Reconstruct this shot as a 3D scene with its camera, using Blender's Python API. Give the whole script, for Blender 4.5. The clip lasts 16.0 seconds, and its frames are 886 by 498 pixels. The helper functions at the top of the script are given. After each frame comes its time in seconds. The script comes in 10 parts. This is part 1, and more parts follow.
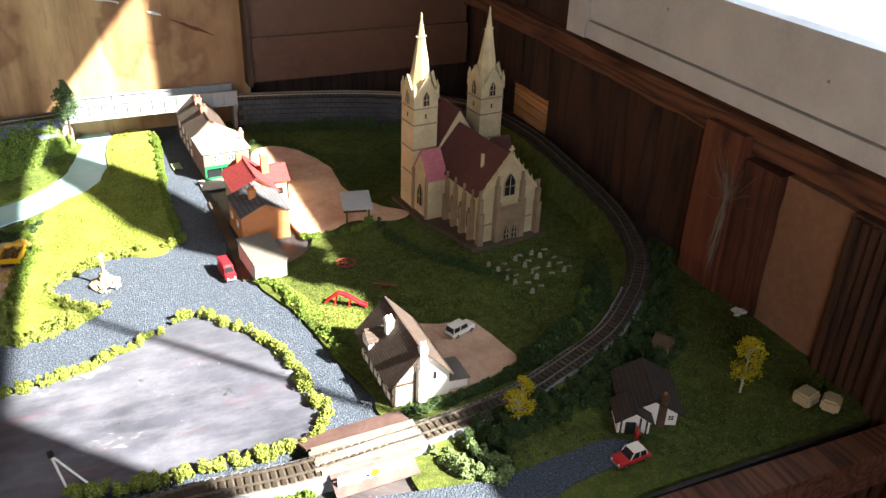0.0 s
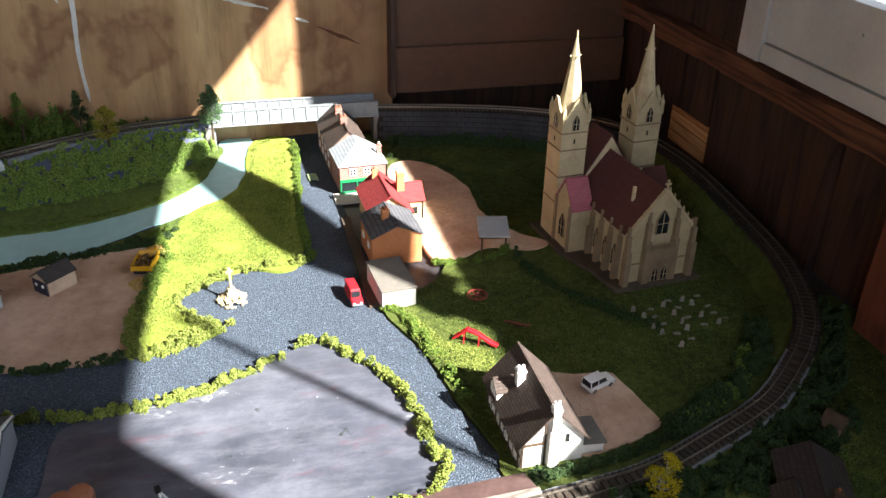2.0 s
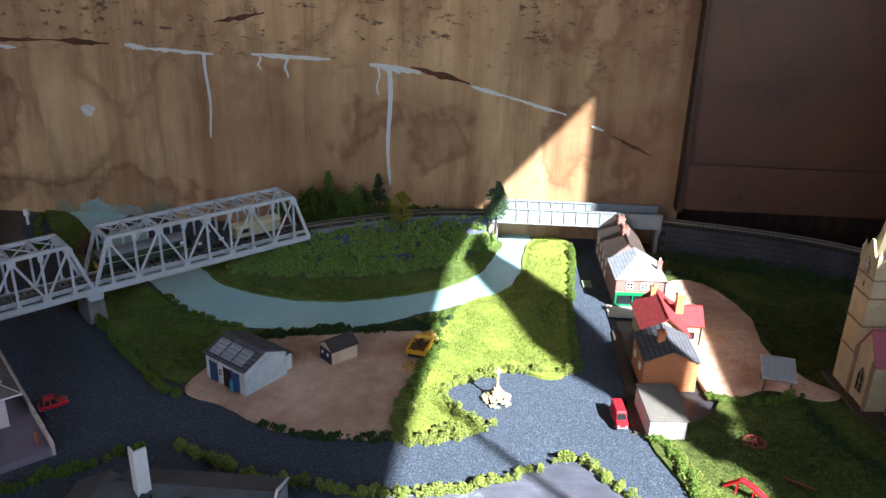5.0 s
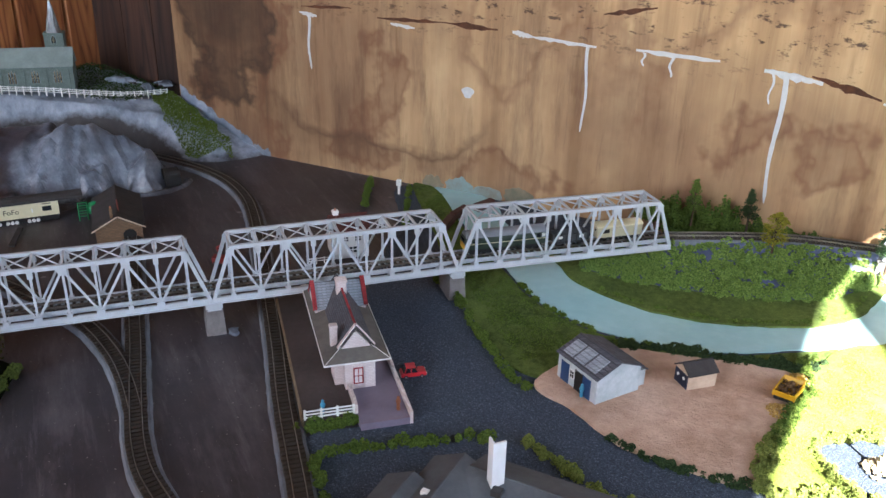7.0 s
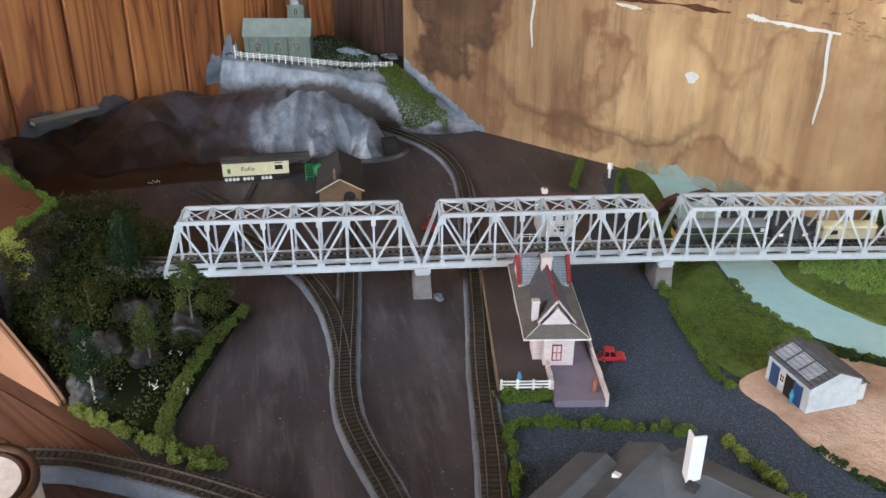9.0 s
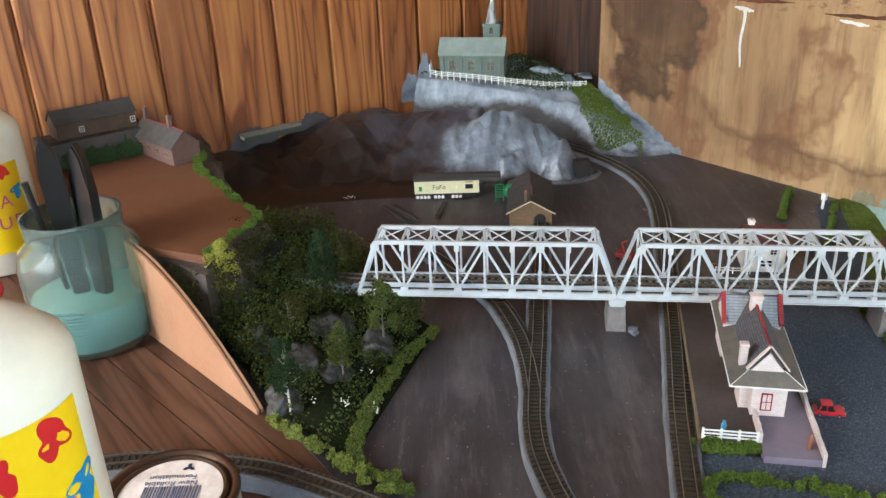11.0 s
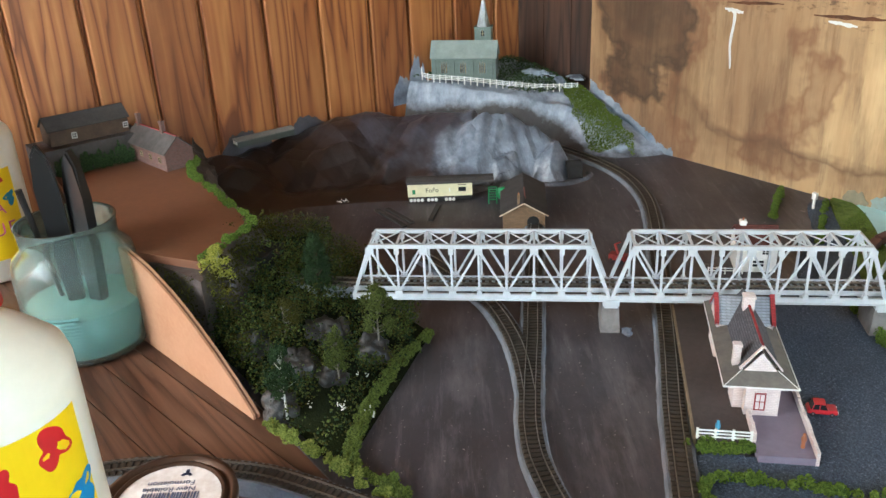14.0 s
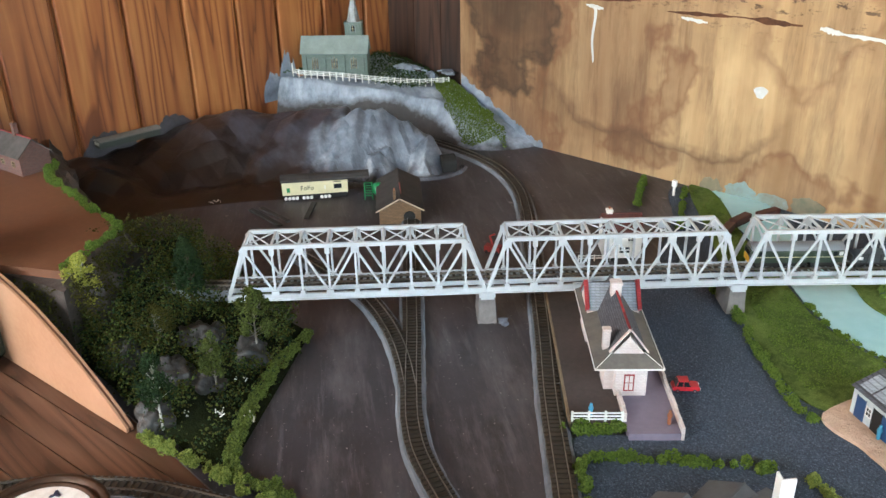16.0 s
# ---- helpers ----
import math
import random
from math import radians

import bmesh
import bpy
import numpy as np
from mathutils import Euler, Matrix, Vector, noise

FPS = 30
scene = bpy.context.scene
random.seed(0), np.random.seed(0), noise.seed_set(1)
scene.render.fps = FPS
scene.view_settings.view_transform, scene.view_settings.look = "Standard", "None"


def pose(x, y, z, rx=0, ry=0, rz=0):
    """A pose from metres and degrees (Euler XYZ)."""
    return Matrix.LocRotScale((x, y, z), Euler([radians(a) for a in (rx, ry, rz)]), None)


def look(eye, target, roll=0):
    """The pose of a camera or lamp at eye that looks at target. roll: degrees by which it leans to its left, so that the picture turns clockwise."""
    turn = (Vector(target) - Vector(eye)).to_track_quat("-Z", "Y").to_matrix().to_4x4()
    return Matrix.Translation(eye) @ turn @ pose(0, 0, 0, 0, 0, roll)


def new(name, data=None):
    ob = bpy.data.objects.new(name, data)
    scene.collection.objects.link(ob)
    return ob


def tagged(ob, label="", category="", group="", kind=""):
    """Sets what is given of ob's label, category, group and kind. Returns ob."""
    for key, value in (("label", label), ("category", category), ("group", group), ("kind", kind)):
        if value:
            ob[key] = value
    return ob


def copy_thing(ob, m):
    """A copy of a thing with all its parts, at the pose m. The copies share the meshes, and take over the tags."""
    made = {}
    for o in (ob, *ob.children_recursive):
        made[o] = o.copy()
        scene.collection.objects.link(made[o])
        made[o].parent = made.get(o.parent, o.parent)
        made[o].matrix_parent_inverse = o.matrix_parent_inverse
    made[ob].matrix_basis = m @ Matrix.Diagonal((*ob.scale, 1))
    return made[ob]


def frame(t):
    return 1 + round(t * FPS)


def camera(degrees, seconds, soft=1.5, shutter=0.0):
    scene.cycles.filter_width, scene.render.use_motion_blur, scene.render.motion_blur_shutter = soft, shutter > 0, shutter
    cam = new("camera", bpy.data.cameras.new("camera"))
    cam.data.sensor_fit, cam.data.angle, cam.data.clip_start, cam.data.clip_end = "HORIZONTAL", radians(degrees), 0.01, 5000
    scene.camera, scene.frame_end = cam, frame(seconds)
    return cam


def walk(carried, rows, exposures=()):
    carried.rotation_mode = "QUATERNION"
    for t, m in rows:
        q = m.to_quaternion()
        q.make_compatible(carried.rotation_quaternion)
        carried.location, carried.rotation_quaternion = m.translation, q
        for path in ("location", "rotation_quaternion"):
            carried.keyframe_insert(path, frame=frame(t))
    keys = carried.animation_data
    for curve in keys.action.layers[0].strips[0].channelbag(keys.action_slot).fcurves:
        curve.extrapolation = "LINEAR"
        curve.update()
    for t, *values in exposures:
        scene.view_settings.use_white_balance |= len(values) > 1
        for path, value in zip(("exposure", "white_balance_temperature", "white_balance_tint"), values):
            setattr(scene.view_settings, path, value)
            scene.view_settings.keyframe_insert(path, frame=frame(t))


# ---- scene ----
cam = camera(55.62, 16.0)
PATH = [
    (0, (-0.0109, -0.0124, 0.3907), (0.1745, 0.3842, 0.1492), 2.21),
    (0.5, (-0.0033, 0.0214, 0.3856), (0.1486, 0.4291, 0.1392), 1.72),
    (1, (0.0084, 0.0450, 0.3839), (0.1358, 0.4608, 0.1373), 1.47),
    (1.5, (0.0099, 0.0463, 0.3861), (0.1285, 0.4662, 0.1420), 1.32),
    (2, (0.0039, 0.0457, 0.3880), (0.1166, 0.4683, 0.1456), 1.33),
    (2.5, (0.0009, 0.0539, 0.3897), (0.1003, 0.4811, 0.1496), 1.66),
    (3, (-0.0056, 0.0615, 0.3961), (0.0694, 0.4994, 0.1667), 1.77),
    (3.2, (-0.0052, 0.0647, 0.3995), (0.0596, 0.5067, 0.1750), 1.72),
    (5.5, (-0.0414, 0.0605, 0.4019), (-0.0994, 0.5165, 0.2051), 1.04),
    (6, (-0.0747, 0.0466, 0.4037), (-0.1692, 0.4923, 0.1976), 0.33),
    (6.5, (-0.0888, 0.0621, 0.4025), (-0.2456, 0.4908, 0.1985), 0.92),
    (7, (-0.0842, 0.0809, 0.3966), (-0.2855, 0.4896, 0.1906), 1.37),
    (7.5, (-0.0744, 0.0778, 0.3985), (-0.2957, 0.4770, 0.1943), 1.33),
    (8, (-0.0653, 0.0793, 0.3951), (-0.3050, 0.4645, 0.1850), 1.10),
    (8.5, (-0.0771, 0.0755, 0.3931), (-0.3536, 0.4349, 0.1825), 0.46),
    (9, (-0.0896, 0.0700, 0.3929), (-0.3844, 0.4110, 0.1764), 0.33),
    (9.5, (-0.0965, 0.0692, 0.3924), (-0.4131, 0.3883, 0.1734), -0.08),
    (10, (-0.1068, 0.0688, 0.3928), (-0.4496, 0.3641, 0.1800), -0.83),
    (12.5, (-0.1266, 0.0780, 0.3955), (-0.4999, 0.3375, 0.1873), -3.01),
    (13, (-0.1288, 0.0759, 0.3962), (-0.5000, 0.3374, 0.1869), -3.01),
    (13.5, (-0.1259, 0.0731, 0.3954), (-0.4956, 0.3378, 0.1873), -3.00),
    (14, (-0.1189, 0.0696, 0.3970), (-0.4834, 0.3425, 0.1905), -2.67),
    (14.5, (-0.1134, 0.0716, 0.3947), (-0.4670, 0.3582, 0.1877), -2.44),
    (15, (-0.1100, 0.0763, 0.3960), (-0.4509, 0.3758, 0.1860), -2.22),
    (15.5, (-0.1121, 0.0760, 0.3988), (-0.4427, 0.3855, 0.1867), -1.88),
    (16, (-0.1150, 0.0723, 0.4008), (-0.4312, 0.3962, 0.1885), -1.12),
]
EXPOSURES = [(0, 3.15, 6750, 10), (1, 2.7, 6500, 10), (3, 2.65, 6100, 11), (5.5, 2.5, 5600, 11), (6.2, 2.9, 5700, 13), (6.5, 3.05, 5800, 13), (7, 3.85, 5950, 13), (7.5, 4.15, 6050, 11), (9, 4.35, 6450, 7), (10, 4.6, 6650, 5), (12.5, 4.6, 6550, 2), (16, 4.65, 6550, 2)]
walk(cam, [(t, look(eye, target, roll)) for t, eye, target, roll in PATH], EXPOSURES)

from mathutils.geometry import delaunay_2d_cdt

# ---- light ----
SUN_TRAVEL = Vector((-0.68, 0.73, -0.81)).normalized()
world = bpy.data.worlds.new("sky")
scene.world = world
world.use_nodes = True
wn = world.node_tree
sky = wn.nodes.new("ShaderNodeTexSky")
sky.sky_type, sky.sun_disc = "NISHITA", False
sky.sun_elevation = math.asin(-SUN_TRAVEL.z)
sky.sun_rotation = math.atan2(-SUN_TRAVEL.x, -SUN_TRAVEL.y)
wn.links.new(sky.outputs[0], wn.nodes["Background"].inputs[0])
wn.nodes["Background"].inputs[1].default_value = 0.08
sun_data = bpy.data.lights.new("sun", "SUN")
sun_data.energy, sun_data.angle, sun_data.color = 5.0, radians(0.55), (1.0, 0.93, 0.83)
sun = new("sun", sun_data)
sun.matrix_world = look((3, -3, 3), Vector((3, -3, 3)) + SUN_TRAVEL)


def window_light(name, place, target, w, h, watts, colour):
    """Sky light that comes in by a window's opening."""
    data = bpy.data.lights.new(name, "AREA")
    data.shape, data.size, data.size_y, data.energy, data.color = "RECTANGLE", w, h, watts, colour
    ob = new(name, data)
    ob.matrix_world = look(place, target)
    return ob


window_light("skylight_side_window", (0.668, 0.16, 0.55), (0.0, 0.16, 0.33), 0.80, 0.58, 0.43, (0.80, 0.91, 1.0))
# fill light at an assumed, unseen opening behind the camera
window_light("skylight_front_window", (-0.85, -1.12, 0.75), (-1.05, 0.4, 0.2), 0.9, 0.7, 1.65, (1.0, 0.97, 0.93))


# ---- materials ----
def lin(h):
    """A linear colour from a hex one."""
    c = [int(h[i:i + 2], 16) / 255 for i in (0, 2, 4)]
    return tuple(v / 12.92 if v <= 0.04045 else ((v + 0.055) / 1.055) ** 2.4 for v in c) + (1,)


class Nodes:
    """A small writer of node materials."""

    def __init__(self, name, rough=0.7, metal=0.0):
        self.m = bpy.data.materials.new(name)
        self.m.use_nodes = True
        self.t = self.m.node_tree
        self.b = self.t.nodes["Principled BSDF"]
        self.b.inputs["Roughness"].default_value = rough
        self.b.inputs["Metallic"].default_value = metal
        co = self.t.nodes.new("ShaderNodeTexCoord")
        self.co = co.outputs["Object"]

    def link(self, a, b):
        self.t.links.new(a, b)

    def noise(self, scale, detail=4.0, rough=0.6, stretch=None, off=None):
        n = self.t.nodes.new("ShaderNodeTexNoise")
        n.inputs["Scale"].default_value, n.inputs["Detail"].default_value, n.inputs["Roughness"].default_value = scale, detail, rough
        src = self.co
        if stretch or off:
            mp = self.t.nodes.new("ShaderNodeMapping")
            mp.inputs["Scale"].default_value = stretch or (1, 1, 1)
            mp.inputs["Location"].default_value = off or (0, 0, 0)
            self.link(src, mp.inputs["Vector"])
            src = mp.outputs["Vector"]
        self.link(src, n.inputs["Vector"])
        return n.outputs["Fac"]

    def ramp(self, fac, stops):
        r = self.t.nodes.new("ShaderNodeValToRGB")
        e = r.color_ramp.elements
        while len(e) < len(stops):
            e.new(0.5)
        for el, (p, c) in zip(e, stops):
            el.position, el.color = p, c if isinstance(c, tuple) else lin(c)
        self.link(fac, r.inputs["Fac"])
        return r.outputs["Color"]

    def mix(self, fac, a, b, mode="MIX"):
        n = self.t.nodes.new("ShaderNodeMix")
        n.data_type, n.blend_type = "RGBA", mode
        for sock, v in ((n.inputs["Factor"], fac), (n.inputs["A"], a), (n.inputs["B"], b)):
            if isinstance(v, bpy.types.NodeSocket):
                self.link(v, sock)
            elif isinstance(v, str):
                sock.default_value = lin(v)
            else:
                sock.default_value = v
        return n.outputs["Result"]

    def math(self, op, a, b=0.0):
        n = self.t.nodes.new("ShaderNodeMath")
        n.operation = op
        for sock, v in zip(n.inputs, (a, b)):
            if isinstance(v, bpy.types.NodeSocket):
                self.link(v, sock)
            else:
                sock.default_value = v
        return n.outputs[0]

    def random(self):
        return self.t.nodes.new("ShaderNodeObjectInfo").outputs["Random"]

    def island(self):
        return self.t.nodes.new("ShaderNodeNewGeometry").outputs["Random Per Island"]

    def colour(self, c):
        self.link(c, self.b.inputs["Base Color"])
        return self

    def rough(self, fac, lo, hi):
        r = self.t.nodes.new("ShaderNodeMapRange")
        r.inputs["To Min"].default_value, r.inputs["To Max"].default_value = lo, hi
        self.link(fac, r.inputs["Value"])
        self.link(r.outputs[0], self.b.inputs["Roughness"])
        return self

    def bump(self, fac, strength, distance):
        n = self.t.nodes.new("ShaderNodeBump")
        n.inputs["Strength"].default_value, n.inputs["Distance"].default_value = strength, distance
        self.link(fac, n.inputs["Height"])
        self.link(n.outputs["Normal"], self.b.inputs["Normal"])
        return self


def grainy(name, dark, light, big=12.0, fine=220.0, rough=0.75, bump=0.3, depth=0.0006, metal=0.0):
    """A matt surface with stains at a large and grain at a fine scale."""
    n = Nodes(name, rough, metal)
    a, b = n.noise(big, 5), n.noise(fine, 3)
    c = n.mix(n.math("MULTIPLY", b, 0.45), n.ramp(a, [(0.3, dark), (0.7, light)]), n.ramp(b, [(0.35, dark), (0.65, light)]))
    n.colour(c).bump(b, bump, depth)
    return n.m


def grass(name, dark, mid, light, big=14.0):
    """Static grass and flock: three greens in patches and fibres."""
    n = Nodes(name, 0.95)
    a, b, f = n.noise(big, 4), n.noise(160, 3, 0.7), n.noise(900, 2, 0.7)
    c = n.ramp(a, [(0.3, dark), (0.55, mid), (0.75, light)])
    c = n.mix(n.math("MULTIPLY", n.ramp(b, [(0.4, (0, 0, 0, 1)), (0.62, (1, 1, 1, 1))]), 0.5), c, light)
    c = n.mix(n.math("MULTIPLY", n.ramp(f, [(0.5, (1, 1, 1, 1)), (0.62, (0, 0, 0, 1))]), 0.5), c, dark)
    n.colour(c).bump(n.math("ADD", f, b), 0.9, 0.0009)
    n.b.inputs["Specular IOR Level"].default_value = 0.1
    return n.m


def foliage(name, dark, light, tip):
    """Clump foliage: each clump its own tone, broken by fine flock."""
    n = Nodes(name, 0.95)
    f = n.noise(520, 3, 0.75)
    c = n.mix(n.island(), dark, light)
    c = n.mix(n.ramp(f, [(0.42, (0, 0, 0, 1)), (0.66, (1, 1, 1, 1))]), c, tip)
    n.colour(c).bump(f, 1.0, 0.003)
    n.b.inputs["Specular IOR Level"].default_value = 0.1
    return n.m


def timber(name, dark, mid, light, along=2, rings=34.0, rough=0.5, worn=0.0):
    """Stained softwood: long grain along one axis with flames and knots, a tone and a cut of its own for each board."""
    n = Nodes(name, rough)
    st = [1.0, 1.0, 1.0]
    st[along] = 0.075
    rnd = n.random()
    shift = n.t.nodes.new("ShaderNodeCombineXYZ")
    for sock in shift.inputs:
        n.link(n.math("MULTIPLY", rnd, 37.0), sock)
    add = n.t.nodes.new("ShaderNodeVectorMath")
    add.operation = "ADD"
    n.link(n.co, add.inputs[0]), n.link(shift.outputs[0], add.inputs[1])
    n.co = add.outputs[0]
    wav = n.noise(rings, 3, 0.45, tuple(st))
    fine = n.noise(520, 3, 0.6, tuple(0.5 * v if v == 1.0 else 0.014 for v in st))
    r = n.math("FRACT", n.math("MULTIPLY", wav, 11.0))
    c = n.ramp(r, [(0.0, mid), (0.40, light), (0.78, mid), (0.94, dark), (1.0, mid)])
    c = n.mix(n.math("MULTIPLY", fine, 0.5), c, dark)
    c = n.mix(n.math("MULTIPLY", rnd, 0.45), c, dark)
    knot = n.noise(15, 2, 0.4, tuple(0.42 if v != 1.0 else 1.0 for v in st), (0.7, 0.2, 0.4))
    c = n.mix(n.ramp(knot, [(0.70, (0, 0, 0, 1)), (0.75, (0.9, 0.9, 0.9, 1))]), c, dark)
    stain = n.noise(5.5, 5, 0.65)
    c = n.mix(n.ramp(stain, [(0.5, (0, 0, 0, 1)), (0.75, (worn, worn, worn, 1))]), c, dark)
    n.colour(c).rough(fine, rough - 0.1, rough + 0.2).bump(n.math("ADD", r, fine), 0.22, 0.0006)
    return n.m


def plain(name, c, rough=0.6, metal=0.0, vary=0.10):
    n = Nodes(name, rough, metal)
    f = n.noise(150, 4)
    col = lin(c)
    dk = tuple(v * (1 - 3 * vary) for v in col[:3]) + (1,)
    n.colour(n.ramp(f, [(0.25, dk), (0.7, col)])).rough(f, rough - 0.08, rough + 0.1).bump(f, 0.12, 0.0003)
    return n.m


def brickwork(name, brick_a, brick_b, mortar, w=0.0042, rough=0.85):
    """Printed brick or stone paper at model scale."""
    n = Nodes(name, rough)
    sep = n.t.nodes.new("ShaderNodeSeparateXYZ")
    n.link(n.co, sep.inputs[0])
    u = n.math("ADD", sep.outputs[0], sep.outputs[1])
    com = n.t.nodes.new("ShaderNodeCombineXYZ")
    n.link(u, com.inputs[0]), n.link(sep.outputs[2], com.inputs[1])
    b = n.t.nodes.new("ShaderNodeTexBrick")
    b.inputs["Color1"].default_value, b.inputs["Color2"].default_value, b.inputs["Mortar"].default_value = lin(brick_a), lin(brick_b), lin(mortar)
    b.inputs["Scale"].default_value = 1.0
    b.inputs["Brick Width"].default_value, b.inputs["Row Height"].default_value, b.inputs["Mortar Size"].default_value = w, w * 0.45, w * 0.06
    n.link(com.outputs[0], b.inputs["Vector"])
    f = n.noise(90, 4)
    n.colour(n.mix(n.math("MULTIPLY", f, 0.4), b.outputs["Color"], mortar)).bump(b.outputs["Fac"], 0.3, -0.0003)
    return n.m


def plywood():
    """The bare plywood of the back wall: vertical grain, brown water stains with dark tide marks, gouges and chips."""
    n = Nodes("plywood", 0.6)
    sep = n.t.nodes.new("ShaderNodeSeparateXYZ")
    n.link(n.co, sep.inputs[0])
    g = n.noise(30, 6, 0.6, (1, 1, 0.05))
    fine = n.noise(240, 3, 0.6, (1, 1, 0.06))
    big = n.noise(3.6, 5, 0.62, (1, 1, 0.8), (0.7, 0, 0.2))
    drip = n.noise(17, 6, 0.7, (1, 1, 0.16), (0.31, 0, 0))
    thin = n.noise(55, 5, 0.7, (1, 1, 0.09), (0.11, 0, 0.3))
    ring = n.noise(5.0, 5, 0.6, (1, 1, 1.3), (0.2, 0, 0.9))
    left = n.ramp(n.math("ADD", sep.outputs[0], 1.0), [(0.0, (0.10, 0.10, 0.10, 1)), (0.50, (0, 0, 0, 1))])
    c = n.ramp(g, [(0.3, "9c7a52"), (0.5, "c09d70"), (0.72, "d2b384")])
    c = n.mix(n.math("MULTIPLY", fine, 0.35), c, "6d513a")
    c = n.mix(n.ramp(n.math("ADD", big, left), [(0.46, (0, 0, 0, 1)), (0.66, (0.6, 0.6, 0.6, 1))]), c, "6b4a33")
    c = n.mix(n.ramp(n.math("ADD", drip, left), [(0.52, (0, 0, 0, 1)), (0.66, (0.5, 0.5, 0.5, 1))]), c, "553924")
    c = n.mix(n.ramp(n.math("ADD", thin, left), [(0.58, (0, 0, 0, 1)), (0.70, (0.4, 0.4, 0.4, 1))]), c, "4a2f1d")
    c = n.mix(n.ramp(n.noise(2.3, 6, 0.6, (1, 1, 0.9), (0.4, 0, 0.5)), [(0.36, (0, 0, 0, 1)), (0.44, (0.45, 0.45, 0.45, 1)), (0.455, (0.7, 0.7, 0.7, 1)), (0.475, (0.1, 0.1, 0.1, 1)), (0.56, (0, 0, 0, 1)), (0.60, (0.5, 0.5, 0.5, 1)), (0.62, (0, 0, 0, 1))]), c, "6a4228")
    # an old water stain with its dark tide mark
    dx, dz = n.math("MULTIPLY", n.math("ADD", sep.outputs[0], 0.68), 4.2), n.math("MULTIPLY", n.math("SUBTRACT", sep.outputs[2], 0.20), 6.4)
    oval = n.math("ADD", n.math("SQRT", n.math("ADD", n.math("MULTIPLY", dx, dx), n.math("MULTIPLY", dz, dz))), n.math("MULTIPLY", n.math("SUBTRACT", ring, 0.5), 0.8))
    low = n.ramp(sep.outputs[2], [(0.05, (0.9, 0.9, 0.9, 1)), (0.13, (0, 0, 0, 1))])
    c = n.mix(n.math("MULTIPLY", n.ramp(n.math("MULTIPLY", oval, 0.5), [(0.46, (0, 0, 0, 1)), (0.495, (0.75, 0.75, 0.75, 1)), (0.515, (0.35, 0.35, 0.35, 1)), (0.60, (0, 0, 0, 1))]), low), c, "4d311d")
    # the darkest soaked patch in the corner
    dx, dz = n.math("SUBTRACT", sep.outputs[0], -0.925), n.math("MULTIPLY", n.math("SUBTRACT", sep.outputs[2], 0.19), 0.55)
    blob = n.math("ADD", n.math("SQRT", n.math("ADD", n.math("MULTIPLY", dx, dx), n.math("MULTIPLY", dz, dz))), n.math("MULTIPLY", n.math("SUBTRACT", ring, 0.5), 0.26))
    c = n.mix(n.ramp(blob, [(0.02, (0.85, 0.85, 0.85, 1)), (0.06, (0.6, 0.6, 0.6, 1)), (0.075, (0.9, 0.9, 0.9, 1)), (0.088, (0, 0, 0, 1))]), c, "3a2616")
    chips = n.noise(60, 4, 0.7, (1, 1, 2.2))
    high = n.ramp(n.math("SUBTRACT", sep.outputs[2], n.math("MULTIPLY", big, 0.12)), [(0.12, (0, 0, 0, 1)), (0.18, (0.9, 0.9, 0.9, 1))])
    dark = n.math("MULTIPLY", n.ramp(chips, [(0.57, (0, 0, 0, 1)), (0.66, (1, 1, 1, 1))]), high)
    c = n.mix(dark, c, "3d2717")
    n.colour(c).rough(fine, 0.5, 0.75).bump(n.math("ADD", fine, chips), 0.35, 0.0008)
    return n.m


def gravel(name, a, b, c):
    n = Nodes(name, 0.9)
    v = n.t.nodes.new("ShaderNodeTexVoronoi")
    v.inputs["Scale"].default_value = 800
    n.link(n.co, v.inputs["Vector"])
    f = n.noise(9, 4)
    col = n.ramp(n.noise(640, 3, 0.85), [(0.35, a), (0.55, b), (0.72, c)])
    n.colour(n.mix(n.math("MULTIPLY", f, 0.35), col, a)).bump(v.outputs["Distance"], 0.9, 0.0012)
    return n.m


